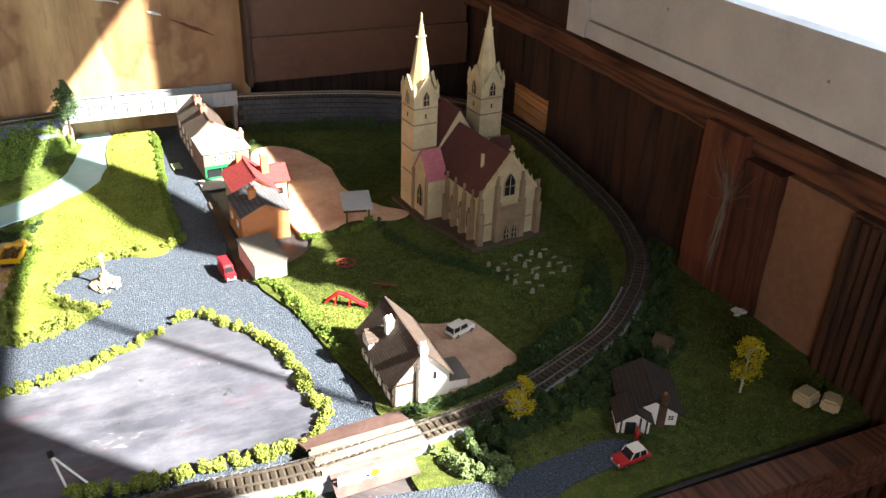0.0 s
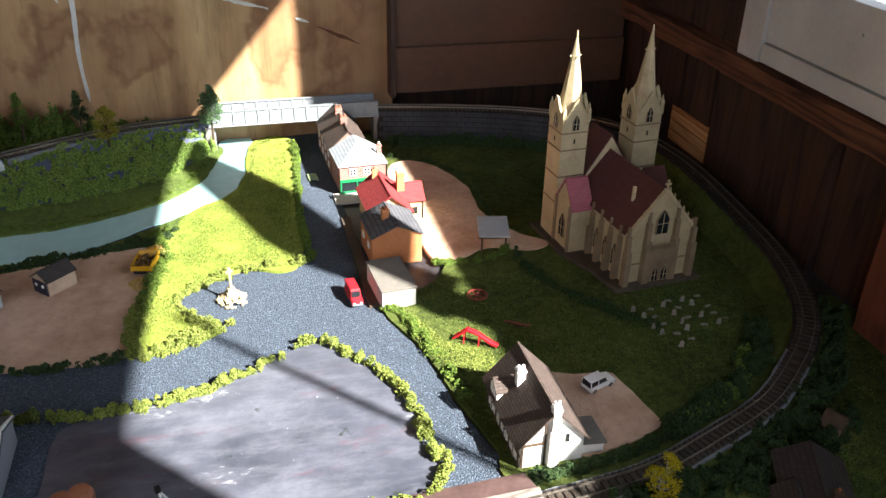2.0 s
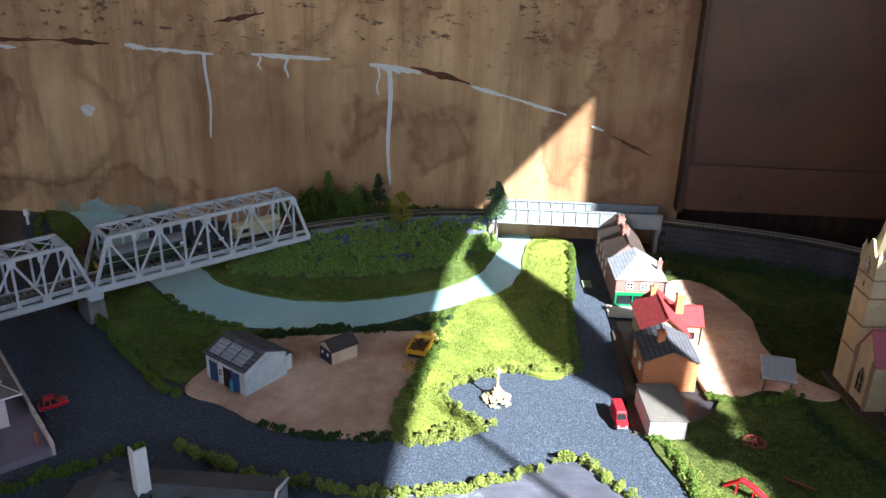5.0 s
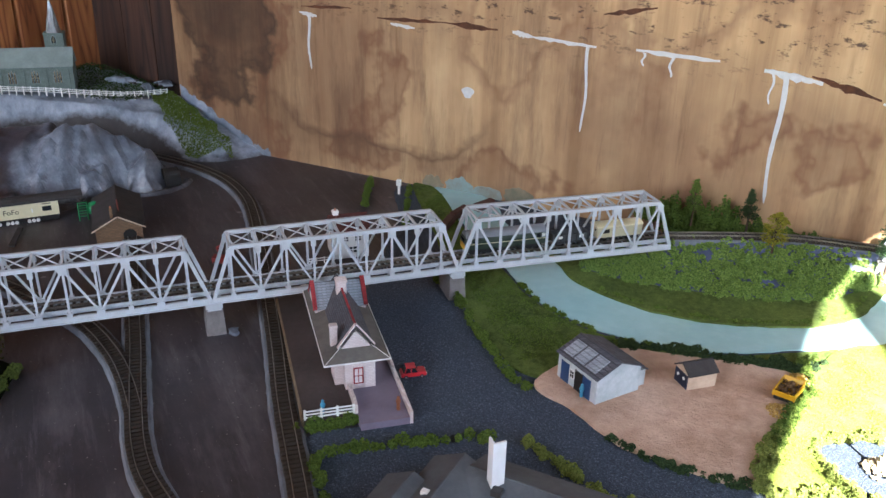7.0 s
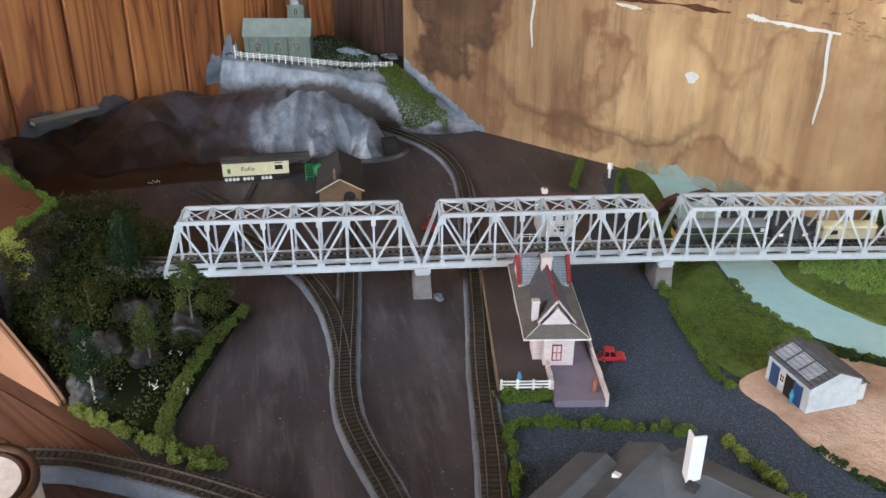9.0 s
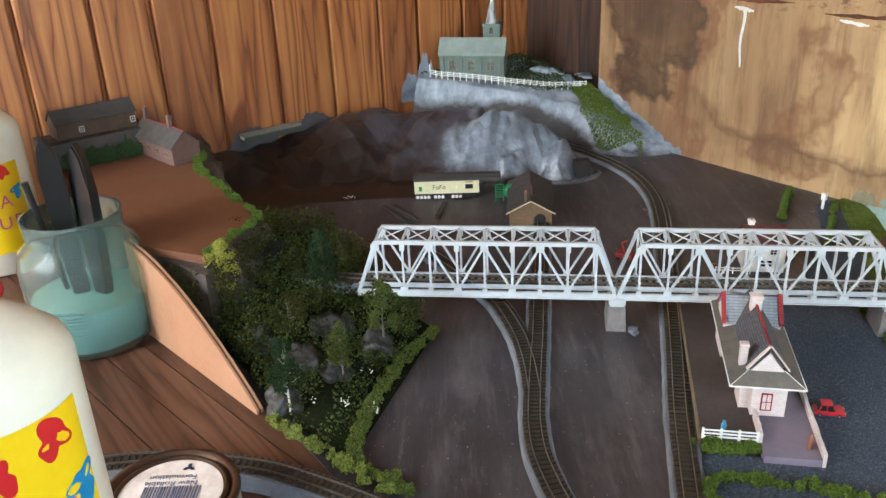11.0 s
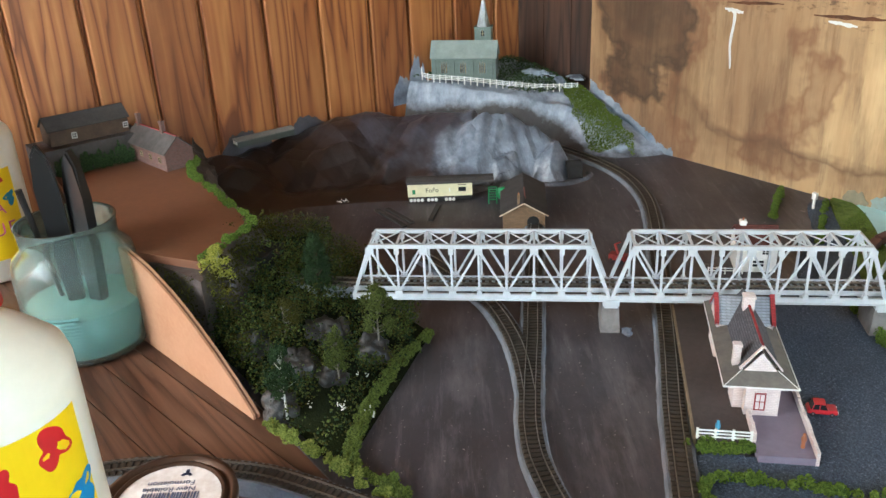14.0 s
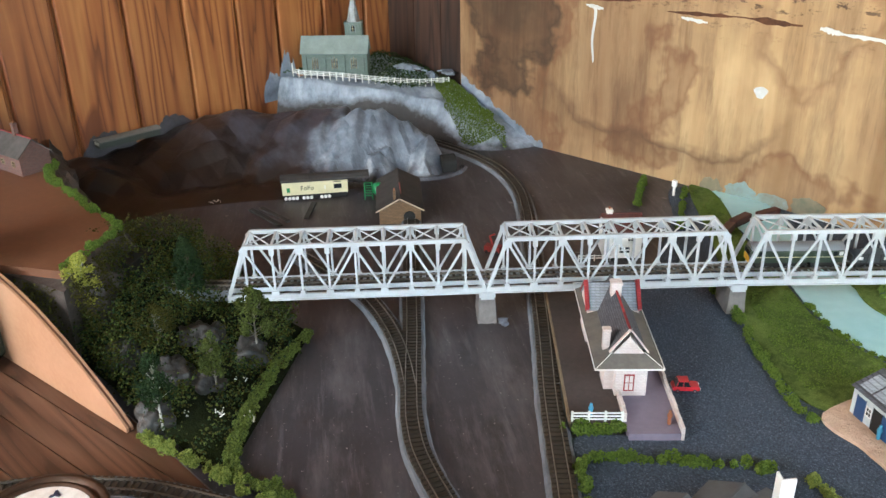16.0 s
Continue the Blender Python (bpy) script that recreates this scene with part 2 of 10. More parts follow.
def painted_board():
    """Hardboard daubed with greys, brush marks, scuffs, drips and dust."""
    n = Nodes("painted_board", 0.5)
    mp = n.t.nodes.new("ShaderNodeMapping")
    mp.inputs["Rotation"].default_value = (0, 0, radians(38))
    n.link(n.co, mp.inputs["Vector"])
    n.co = mp.outputs["Vector"]
    a, st, sp = n.noise(6, 6, 0.65), n.noise(30, 7, 0.75, (0.22, 1.0, 1), (0.4, 0.1, 0)), n.noise(330, 2, 0.5)
    c = n.ramp(a, [(0.3, "262426"), (0.5, "353236"), (0.72, "484649")])
    c = n.mix(n.ramp(st, [(0.46, (0, 0, 0, 1)), (0.66, (0.75, 0.75, 0.75, 1))]), c, "5f5a5c")
    sm = n.noise(15, 7, 0.75, (0.5, 1.2, 1), (0.9, 0.4, 0))
    c = n.mix(n.ramp(sm, [(0.53, (0, 0, 0, 1)), (0.66, (0.8, 0.8, 0.8, 1))]), c, "2b2525")
    th = n.noise(120, 5, 0.7, (0.10, 1, 1), (0.2, 0.5, 0))
    c = n.mix(n.ramp(th, [(0.55, (0, 0, 0, 1)), (0.72, (0.5, 0.5, 0.5, 1))]), c, "6d696c")
    c = n.mix(n.ramp(sp, [(0.70, (0, 0, 0, 1)), (0.74, (0.7, 0.7, 0.7, 1))]), c, "a39d98")
    bl = n.noise(38, 3, 0.5, None, (0.3, 0.8, 0))
    c = n.mix(n.ramp(bl, [(0.70, (0, 0, 0, 1)), (0.73, (0.6, 0.6, 0.6, 1))]), c, "8d8a8a")
    warm = n.noise(3.2, 4, 0.6, None, (0.6, 0.2, 0))
    c = n.mix(n.ramp(warm, [(0.50, (0, 0, 0, 1)), (0.66, (0.3, 0.3, 0.3, 1))]), c, "3a2a22")
    n.colour(c).rough(st, 0.34, 0.66).bump(n.math("ADD", st, sm), 0.4, 0.0010)
    return n.m


def bare_panel():
    """A bare blue-grey panel with streaks, specks and smears of white, dark and red paint."""
    n = Nodes("bare_panel", 0.4)
    a, s, w = n.noise(9, 6, 0.7), n.noise(20, 6, 0.78, (0.5, 1.3, 1), (0.2, 0.3, 0)), n.noise(18, 7, 0.8, (0.45, 1.2, 1), (0.9, 0.2, 0))
    c = n.ramp(a, [(0.3, "2f333c"), (0.52, "4a4d58"), (0.72, "666974")])
    st = n.noise(60, 6, 0.75, (0.35, 1, 1), (0.5, 0.1, 0))
    c = n.mix(n.ramp(st, [(0.45, (0, 0, 0, 1)), (0.65, (0.2, 0.2, 0.2, 1))]), c, "8d8f9a")
    c = n.mix(n.ramp(s, [(0.57, (0, 0, 0, 1)), (0.68, (0.5, 0.5, 0.5, 1))]), c, "5f3a42")
    c = n.mix(n.ramp(w, [(0.60, (0, 0, 0, 1)), (0.70, (0.8, 0.8, 0.8, 1))]), c, "b4b9bf")
    d = n.noise(48, 5, 0.7, (1, 1, 1), (0.1, 0.7, 0))
    c = n.mix(n.ramp(d, [(0.64, (0, 0, 0, 1)), (0.70, (0.85, 0.85, 0.85, 1))]), c, "28302c")
    sp = n.noise(190, 3, 0.6)
    c = n.mix(n.ramp(sp, [(0.735, (0, 0, 0, 1)), (0.77, (0.8, 0.8, 0.8, 1))]), c, "c5c8ca")
    n.colour(c).rough(w, 0.28, 0.55).bump(n.math("ADD", w, st), 0.3, 0.0006)
    return n.m


def rock(name, dark, mid, light):
    """Crumpled plaster cloth painted grey."""
    n = Nodes(name, 0.55)
    a, b = n.noise(16, 6, 0.65), n.noise(70, 5, 0.65)
    c = n.ramp(a, [(0.35, dark), (0.52, mid), (0.68, light)])
    n.colour(n.mix(n.math("MULTIPLY", b, 0.5), c, dark)).rough(b, 0.4, 0.75).bump(n.math("ADD", a, b), 0.5, 0.004)
    return n.m


def sand():
    """Loose sandy scatter, raked into low lumps."""
    n = Nodes("sand", 0.95)
    a, b, f = n.noise(20, 5), n.noise(110, 5, 0.65), n.noise(650, 2)
    c = n.ramp(a, [(0.3, "ac8b73"), (0.7, "d9bba4")])
    c = n.mix(n.math("MULTIPLY", f, 0.5), c, n.ramp(b, [(0.35, "7d6452"), (0.65, "c6ae98")]))
    n.colour(c).bump(n.math("ADD", b, n.math("MULTIPLY", f, 0.25)), 0.9, 0.0035)
    return n.m


M = {
    "ply": plywood(),
    "ply_dark": grainy("dark_panel", "432c20", "664733", 6, 120, 0.55),
    "board_left": timber("pine_boards", "5f3018", "9c6036", "bd804c", 2, 16, 0.40, 0.4),
    "board_dark": timber("old_boards", "1f130d", "40281c", "543626", 2, 16, 0.6, 0.8),
    "beam": timber("old_beam", "2a150c", "5a3320", "85573a", 1, 30, 0.65, 0.5),
    "plank": timber("bench_planks", "38241a", "57392a", "6e4d3b", 0, 22, 0.36, 0.3),
    "white_paint": grainy("old_white_paint", "a9aaa8", "c9c9c6", 14, 300, 0.5, 0.15),
    "painted": painted_board(),
    "panel": bare_panel(),
    "gravel": gravel("blue_gravel", "252e38", "414d5d", "7c8a9b"),
    "sand": sand(),
    "grass_dark": grass("grass_dark", "2b351a", "4a5628", "727c3e"),
    "grass_bank": grass("grass_bank", "3b4a24", "5c6e36", "80924e"),
    "grass_lime": grass("grass_lime", "55642a", "7b8a3a", "a0a850"),
    "bush_dark": foliage("bush_dark", "1d2b1c", "34482d", "4e633b"),
    "bush_mid": foliage("bush_mid", "35481f", "566c2e", "79903f"),
    "bush_bank": foliage("bush_bank", "4a6130", "708c42", "97b25c"),
    "bush_lime": foliage("bush_lime", "4f5e2a", "76843f", "9aa456"),
    "bush_poplar": foliage("bush_poplar", "2f4530", "4d6748", "708a62"),
    "bush_sage": foliage("bush_sage", "3d5130", "64794c", "8ea274"),
    "bush_yellow": foliage("bush_yellow", "6f6a16", "a89c1e", "d2c62e"),
    "bush_gold": foliage("bush_gold", "55581a", "868228", "aba53e"),
    "girder_grey": plain("girder_grey", "868d92", 0.5, 0.0, 0.06),
    "bush_moss": foliage("bush_moss", "2a3218", "465027", "68733a"),
    "bush_night": foliage("bush_night", "141f15", "263822", "3a4d2c"),
    "flock_olive": foliage("flock_olive", "36421f", "54622e", "76833f"),
    "bush_brown": foliage("bush_brown", "23240f", "3a3a1a", "575524"),
    "bark": grainy("bark", "2e2218", "55432f", 60, 300, 0.9),
    "twig_dull": grainy("twig_dull", "45403a", "7a756a", 60, 300, 0.85),
    "twig": grainy("twig", "8a8a80", "c2c2b8", 60, 300, 0.8),
    "water": grainy("painted_water", "88b6bb", "aad2d4", 8, 90, 0.28, 0.25, 0.0008),
    "sleeper": plain("sleeper", "3b342d", 0.45),
    "ballast_dark": grainy("gritty_ballast", "2f2a26", "5c564e", 60, 700, 0.95, 0.6),
    # ballast darkened so that the back curve's shade is in its colour
    "shaded_ballast": grainy("ballast_in_shade", "14110e", "26211c", 60, 700, 0.95, 0.6),
    "rail": plain("rail", "8d877d", 0.30, 0.8),
    "ballast": grainy("track_underlay", "585d64", "7d838b", 40, 420, 0.9, 0.5),
    "steel_grey": plain("bridge_grey", "b3b9bc", 0.45, 0.0, 0.05),
    "deck_dark": plain("bridge_deck", "3a3835", 0.6),
    "concrete": grainy("pier_concrete", "5d5a58", "807c78", 60, 300, 0.85),
    "rock": rock("plaster_rock", "434851", "6a717c", "a0a8b4"),
    "rock_brown": rock("plaster_brown", "2f2926", "473e3a", "5f5652"),
    "rock_white": rock("plaster_white", "4f5864", "808a98", "b4bdc9"),
    "stone_wall": brickwork("stone_wall", "4b4f58", "666c78", "3a3d44", 0.009),
    "brick_red": brickwork("red_brick", "7a2f25", "8d4034", "9c8a80"),
    "brick_orange": brickwork("orange_brick", "b0602c", "c4713a", "b98a62", 0.003),
    "brick_cream": brickwork("cream_brick", "c9a26a", "d8b47c", "c9b492", 0.003),
    "stone_pink": brickwork("pale_stone", "cdc0bb", "dcd2cd", "b9aea9", 0.0034),
    "stone_cream": grainy("cream_stone", "968a6c", "b8ab88", 50, 400, 0.8, 0.15),
    "pale_concrete": grainy("pale_concrete", "a3a19a", "bdbbb4", 60, 300, 0.85),
    "stone_brown": grainy("brown_stone", "6a5c48", "8c7b62", 60, 400, 0.85),
    "slate": brickwork("slate", "4c4d52", "62646b", "38393d", 0.004),
    "slate_light": brickwork("light_slate", "8c949c", "a3abb2", "747b82", 0.004),
    "slate_brown": brickwork("brown_tile", "403530", "55463e", "2c2521", 0.0036),
    "tile_red": brickwork("red_tile", "8e2a2c", "a8383a", "6e2022", 0.0036),
    "tile_maroon": brickwork("maroon_tile", "4f2824", "5f342e", "3d201d", 0.003),
    "tile_pink": brickwork("pink_tile", "9a5560", "ab6570", "7c434c", 0.003),
    "tar": grainy("roof_felt", "55524d", "716d66", 40, 300, 0.9),
    "white": plain("white_model_paint", "e2e2dd", 0.5, 0, 0.03),
    "black": plain("black_paint", "1b1a1a", 0.45),
    "dark": plain("dark_opening", "14120f", 0.8),
    "red": plain("red_paint", "b3202a", 0.35, 0, 0.03),
    "green": plain("green_paint", "1f7a4a", 0.4, 0, 0.04),
    "green_dark": plain("rolling_stock_green", "2c3b2e", 0.4, 0, 0.04),
    "blue": plain("blue_paint", "27466e", 0.5, 0, 0.04),
    "grey": plain("grey_paint", "7d8287", 0.5, 0, 0.05),
    "cream": plain("cream_paint", "d8cfa8", 0.5, 0, 0.04),
    "yellow": plain("yellow_paint", "d8a81e", 0.5, 0, 0.05),
    "orange_wood": grainy("plywood_offcut", "966a4c", "b0866a", 9, 200, 0.6, 0.15),
    "brown_field": grainy("brown_card", "5a3826", "744a33", 6, 160, 0.55, 0.15),
    "coffee": plain("terracotta", "9a6144", 0.7),
    "glass_dark": plain("dark_glazing", "23282c", 0.15),
    "plaster": plain("white_filler", "c9cbcb", 0.7, 0, 0.06),
    "post_wood": timber("post_wood", "2a1109", "5a2b19", "74412a", 2, 22, 0.65, 0.9),
    "cardboard": grainy("cardboard", "664a35", "85634a", 10, 160, 0.85, 0.2),
    "cobweb": plain("cobweb", "6f675c", 0.9),
    "lit_wood": timber("lit_wood", "a8703f", "d39a62", "e8b67e", 1, 30, 0.6),
    "earth": grainy("outside_ground", "6f6a58", "8d8870", 2, 60, 0.95),
}


# ---- building blocks ----
def box(bm, x0, x1, y0, y1, z0, z1, m=None):
    v = [bm.verts.new((x, y, z)) for x in (x0, x1) for y in (y0, y1) for z in (z0, z1)]
    if m is not None:
        for p in v:
            p.co = m @ p.co
    for f in ((0, 1, 3, 2), (4, 6, 7, 5), (0, 4, 5, 1), (2, 3, 7, 6), (0, 2, 6, 4), (1, 5, 7, 3)):
        bm.faces.new([v[i] for i in f])
    return v


def bar(bm, a, b, w, h):
    """A square bar from a to b."""
    a, b = Vector(a), Vector(b)
    m = Matrix.Translation(a) @ (b - a).to_track_quat("X", "Z").to_matrix().to_4x4()
    box(bm, 0, (b - a).length, -w / 2, w / 2, -h / 2, h / 2, m)


def rod(bm, a, b, r0, r1=None, n=8, caps=True):
    """A round tapered rod from a to b."""
    a, b = Vector(a), Vector(b)
    r1 = r0 if r1 is None else r1
    q = (b - a).to_track_quat("Z", "Y")
    rings = []
    for c, r in ((a, r0), (b, r1)):
        rings.append([bm.verts.new(c + q @ Vector((r * math.cos(t), r * math.sin(t), 0))) for t in (2 * math.pi * k / n for k in range(n))])
    for k in range(n):
        bm.faces.new((rings[0][k], rings[0][(k + 1) % n], rings[1][(k + 1) % n], rings[1][k]))
    if caps:
        bm.faces.new(rings[0][::-1]), bm.faces.new(rings[1])


def lathe(bm, profile, n=24, centre=(0, 0)):
    """A turned shape from (radius, height) pairs."""
    rings = []
    for r, z in profile:
        rings.append([bm.verts.new((centre[0] + r * math.cos(t), centre[1] + r * math.sin(t), z)) for t in (2 * math.pi * k / n for k in range(n))])
    for a, b in zip(rings, rings[1:]):
        for k in range(n):
            bm.faces.new((a[k], a[(k + 1) % n], b[(k + 1) % n], b[k]))
    bm.faces.new(rings[0][::-1]), bm.faces.new(rings[-1])


def prism(bm, pts, z0, z1, m=None):
    """An upright prism over a plan outline."""
    lo = [bm.verts.new((x, y, z0)) for x, y in pts]
    hi = [bm.verts.new((x, y, z1)) for x, y in pts]
    if m is not None:
        for p in lo + hi:
            p.co = m @ p.co
    n = len(pts)
    for k in range(n):
        bm.faces.new((lo[k], lo[(k + 1) % n], hi[(k + 1) % n], hi[k]))
    bm.faces.new(lo[::-1]), bm.faces.new(hi)


def profile(bm, pts, y0, y1, m=None):
    """A prism along y over an outline in x and z."""
    a = [bm.verts.new((x, y0, z)) for x, z in pts]
    b = [bm.verts.new((x, y1, z)) for x, z in pts]
    if m is not None:
        for p in a + b:
            p.co = m @ p.co
    n = len(pts)
    for k in range(n):
        bm.faces.new((a[k], a[(k + 1) % n], b[(k + 1) % n], b[k]))
    bm.faces.new(a[::-1]), bm.faces.new(b)


def clump(bm, c, r, rng, squash=0.8):
    """A ragged lump of foliage: a jittered ball of few faces."""
    o = bmesh.ops.create_icosphere(bm, subdivisions=1, radius=r)["verts"]
    c = Vector(c)
    for v in o:
        k = rng.uniform(0.55, 1.3)
        v.co = c + Vector((v.co.x * k, v.co.y * k, v.co.z * k * squash))


def clumps(spots, seed=1, squash=0.8):
    """Many lumps (x, y, z, radius), from arrays, in one mesh."""
    rng = np.random.default_rng(seed)
    t = (1 + 5 ** 0.5) / 2
    base = np.array([(-1, t, 0), (1, t, 0), (-1, -t, 0), (1, -t, 0), (0, -1, t), (0, 1, t), (0, -1, -t), (0, 1, -t), (t, 0, -1), (t, 0, 1), (-t, 0, -1), (-t, 0, 1)])
    base = base / np.linalg.norm(base[0])
    tri = np.array([(0, 11, 5), (0, 5, 1), (0, 1, 7), (0, 7, 10), (0, 10, 11), (1, 5, 9), (5, 11, 4), (11, 10, 2), (10, 7, 6), (7, 1, 8),
                    (3, 9, 4), (3, 4, 2), (3, 2, 6), (3, 6, 8), (3, 8, 9), (4, 9, 5), (2, 4, 11), (6, 2, 10), (8, 6, 7), (9, 8, 1)])
    s = np.asarray(spots, float)
    k = rng.uniform(0.5, 1.45, (len(s), 12, 1))
    turn = rng.uniform(0, 6.283, len(s))
    b = base[None] * k * s[:, 3][:, None, None]
    x = b[:, :, 0] * np.cos(turn)[:, None] - b[:, :, 1] * np.sin(turn)[:, None]
    y = b[:, :, 0] * np.sin(turn)[:, None] + b[:, :, 1] * np.cos(turn)[:, None]
    v = np.stack([x, y, b[:, :, 2] * squash], -1) + s[:, None, :3]
    f = tri[None] + 12 * np.arange(len(s))[:, None, None]
    me = bpy.data.meshes.new("clumps")
    me.from_pydata(v.reshape(-1, 3).tolist(), [], f.reshape(-1, 3).tolist())
    return me


def crumbs(spots, seed=1, squash=0.9):
    """Many small ragged flakes of foam (x, y, z, radius) in one mesh."""
    rng = np.random.default_rng(seed)
    base = np.array([(1, 0, 0), (-1, 0, 0), (0, 1, 0), (0, -1, 0), (0, 0, 1), (0, 0, -1)], float)
    tri = np.array([(0, 2, 4), (2, 1, 4), (1, 3, 4), (3, 0, 4), (2, 0, 5), (1, 2, 5), (3, 1, 5), (0, 3, 5)])
    s = np.asarray(spots, float)
    n = len(s)
    turn, tip = rng.uniform(0, 6.283, n), rng.uniform(-0.9, 0.9, n)
    b = base[None] * rng.uniform(0.45, 1.5, (n, 6, 1)) * s[:, 3][:, None, None]
    x, z = b[:, :, 0] * np.cos(tip)[:, None] - b[:, :, 2] * np.sin(tip)[:, None], b[:, :, 0] * np.sin(tip)[:, None] + b[:, :, 2] * np.cos(tip)[:, None]
    y = b[:, :, 1]
    x, y = x * np.cos(turn)[:, None] - y * np.sin(turn)[:, None], x * np.sin(turn)[:, None] + y * np.cos(turn)[:, None]
    v = np.stack([x, y, z * squash], -1) + s[:, None, :3]
    f = tri[None] + 6 * np.arange(n)[:, None, None]
    me = bpy.data.meshes.new("crumbs")
    me.from_pydata(v.reshape(-1, 3).tolist(), [], f.reshape(-1, 3).tolist())
    return me


def foam_heads(heads, grain, rng, cover=1.5):
    """Flakes over lumps of foam, each lump (x, y, z, radius, height)."""
    out = []
    for x, y, z, r, h in heads:
        for _ in range(2):
            out.append((x + rng.gauss(0, 0.12 * r), y + rng.gauss(0, 0.12 * r), z + h * 0.42, r * 0.62))
        n = int(cover * 2.2 * r * (r + h) / (grain * grain))
        for _ in range(n):
            d = Vector((rng.gauss(0, 1), rng.gauss(0, 1), rng.gauss(0.35, 1))).normalized()
            k = rng.uniform(0.72, 1.06)
            out.append((x + d.x * r * k, y + d.y * r * k, max(z, z + h * 0.45 + d.z * h * 0.58 * k), grain * rng.uniform(0.5, 1.15)))
    return out


def part(name, bm, material, parent, label="", smooth=False):
    """Links a bmesh, or a mesh, as one object under a thing or a part."""
    if isinstance(bm, bmesh.types.BMesh):
        bmesh.ops.recalc_face_normals(bm, faces=bm.faces)
        me = bpy.data.meshes.new(name)
        bm.to_mesh(me)
        bm.free()
    else:
        me = bm
    if smooth:
        me.polygons.foreach_set("use_smooth", [True] * len(me.polygons))
    if not me.materials:
        me.materials.append(M[material] if isinstance(material, str) else material)
    ob = new(name, me)
    ob.parent = parent
    return tagged(ob, label)


def thing(name, label, category, at=(0, 0, 0), turn=0.0, group="", kind=""):
    """An empty at a thing's base, to hold its parts."""
    ob = new(name)
    ob.empty_display_size = 0.01
    ob.matrix_world = pose(at[0], at[1], at[2], 0, 0, turn)
    return tagged(ob, label, category, group, kind)


def solid(name, bm, material, label, category, kind="", group="", smooth=False):
    """A thing that is one mesh."""
    return tagged(part(name, bm, material, None, label, smooth), label, category, group, kind)


def spline(pts, step=0.006, closed=False):
    """Points at even steps along a smooth line through pts (plan, or with heights)."""
    p = [Vector(q if len(q) == 3 else (*q, 0.0)) for q in pts]
    n, out = len(p), []
    for k in range(n if closed else n - 1):
        a, b, c, d = (p[(k + j) % n] if closed else p[min(max(k + j, 0), n - 1)] for j in (-1, 0, 1, 2))
        for i in range(24):
            t = i / 24
            out.append(0.5 * (2 * b + (c - a) * t + (2 * a - 5 * b + 4 * c - d) * t * t + (3 * b - a - 3 * c + d) * t ** 3))
    out.append(p[0] if closed else p[-1])
    even, left = [out[0]], step
    for a, b in zip(out, out[1:]):
        seg, pos = (b - a).length, 0.0
        while seg - pos >= left:
            pos += left
            left = step
            even.append(a.lerp(b, pos / seg))
        left -= seg - pos
    return even


def patch(name, outline, z0, z1, material, label, category, rough_edge=0.003, kind="structure", seed=1, relief=0.0004):
    """A layer of scatter over a plan outline, with an uneven edge and a gently uneven top."""
    ring = []
    for p in spline(outline, 0.006, True)[:-1]:
        d = noise.noise_vector(p * 60 + Vector((seed, 0, 0))) * rough_edge
        ring.append(Vector((p.x + d.x, p.y + d.y)))
    xs, ys = [p.x for p in ring], [p.y for p in ring]
    inner, step = [], 0.012
    for a in range(int((max(xs) - min(xs)) / step) + 1):
        for b in range(int((max(ys) - min(ys)) / step) + 1):
            inner.append(Vector((min(xs) + (a + 0.5 * (b % 2)) * step, min(ys) + b * step)))
    n = len(ring)
    verts, _, faces, *_ = delaunay_2d_cdt(ring + inner, [], [list(range(n))], 1, 1e-6)
    bm = bmesh.new()
    vs = [bm.verts.new((v.x, v.y, z1 + relief * noise.noise(Vector((v.x * 45, v.y * 45, seed))))) for v in verts]
    for f in faces:
        bm.faces.new([vs[k] for k in f])
    edges = [e for e in bm.edges if e.is_boundary]
    for v in bmesh.ops.extrude_edge_only(bm, edges=edges)["geom"]:
        if isinstance(v, bmesh.types.BMVert):
            v.co.z = z0
    return solid(name, bm, material, label, category, kind)


# ---- the shed and the board ----
WALL_Y, LEFT_X, RIGHT_X = 1.041, -1.20, 0.50


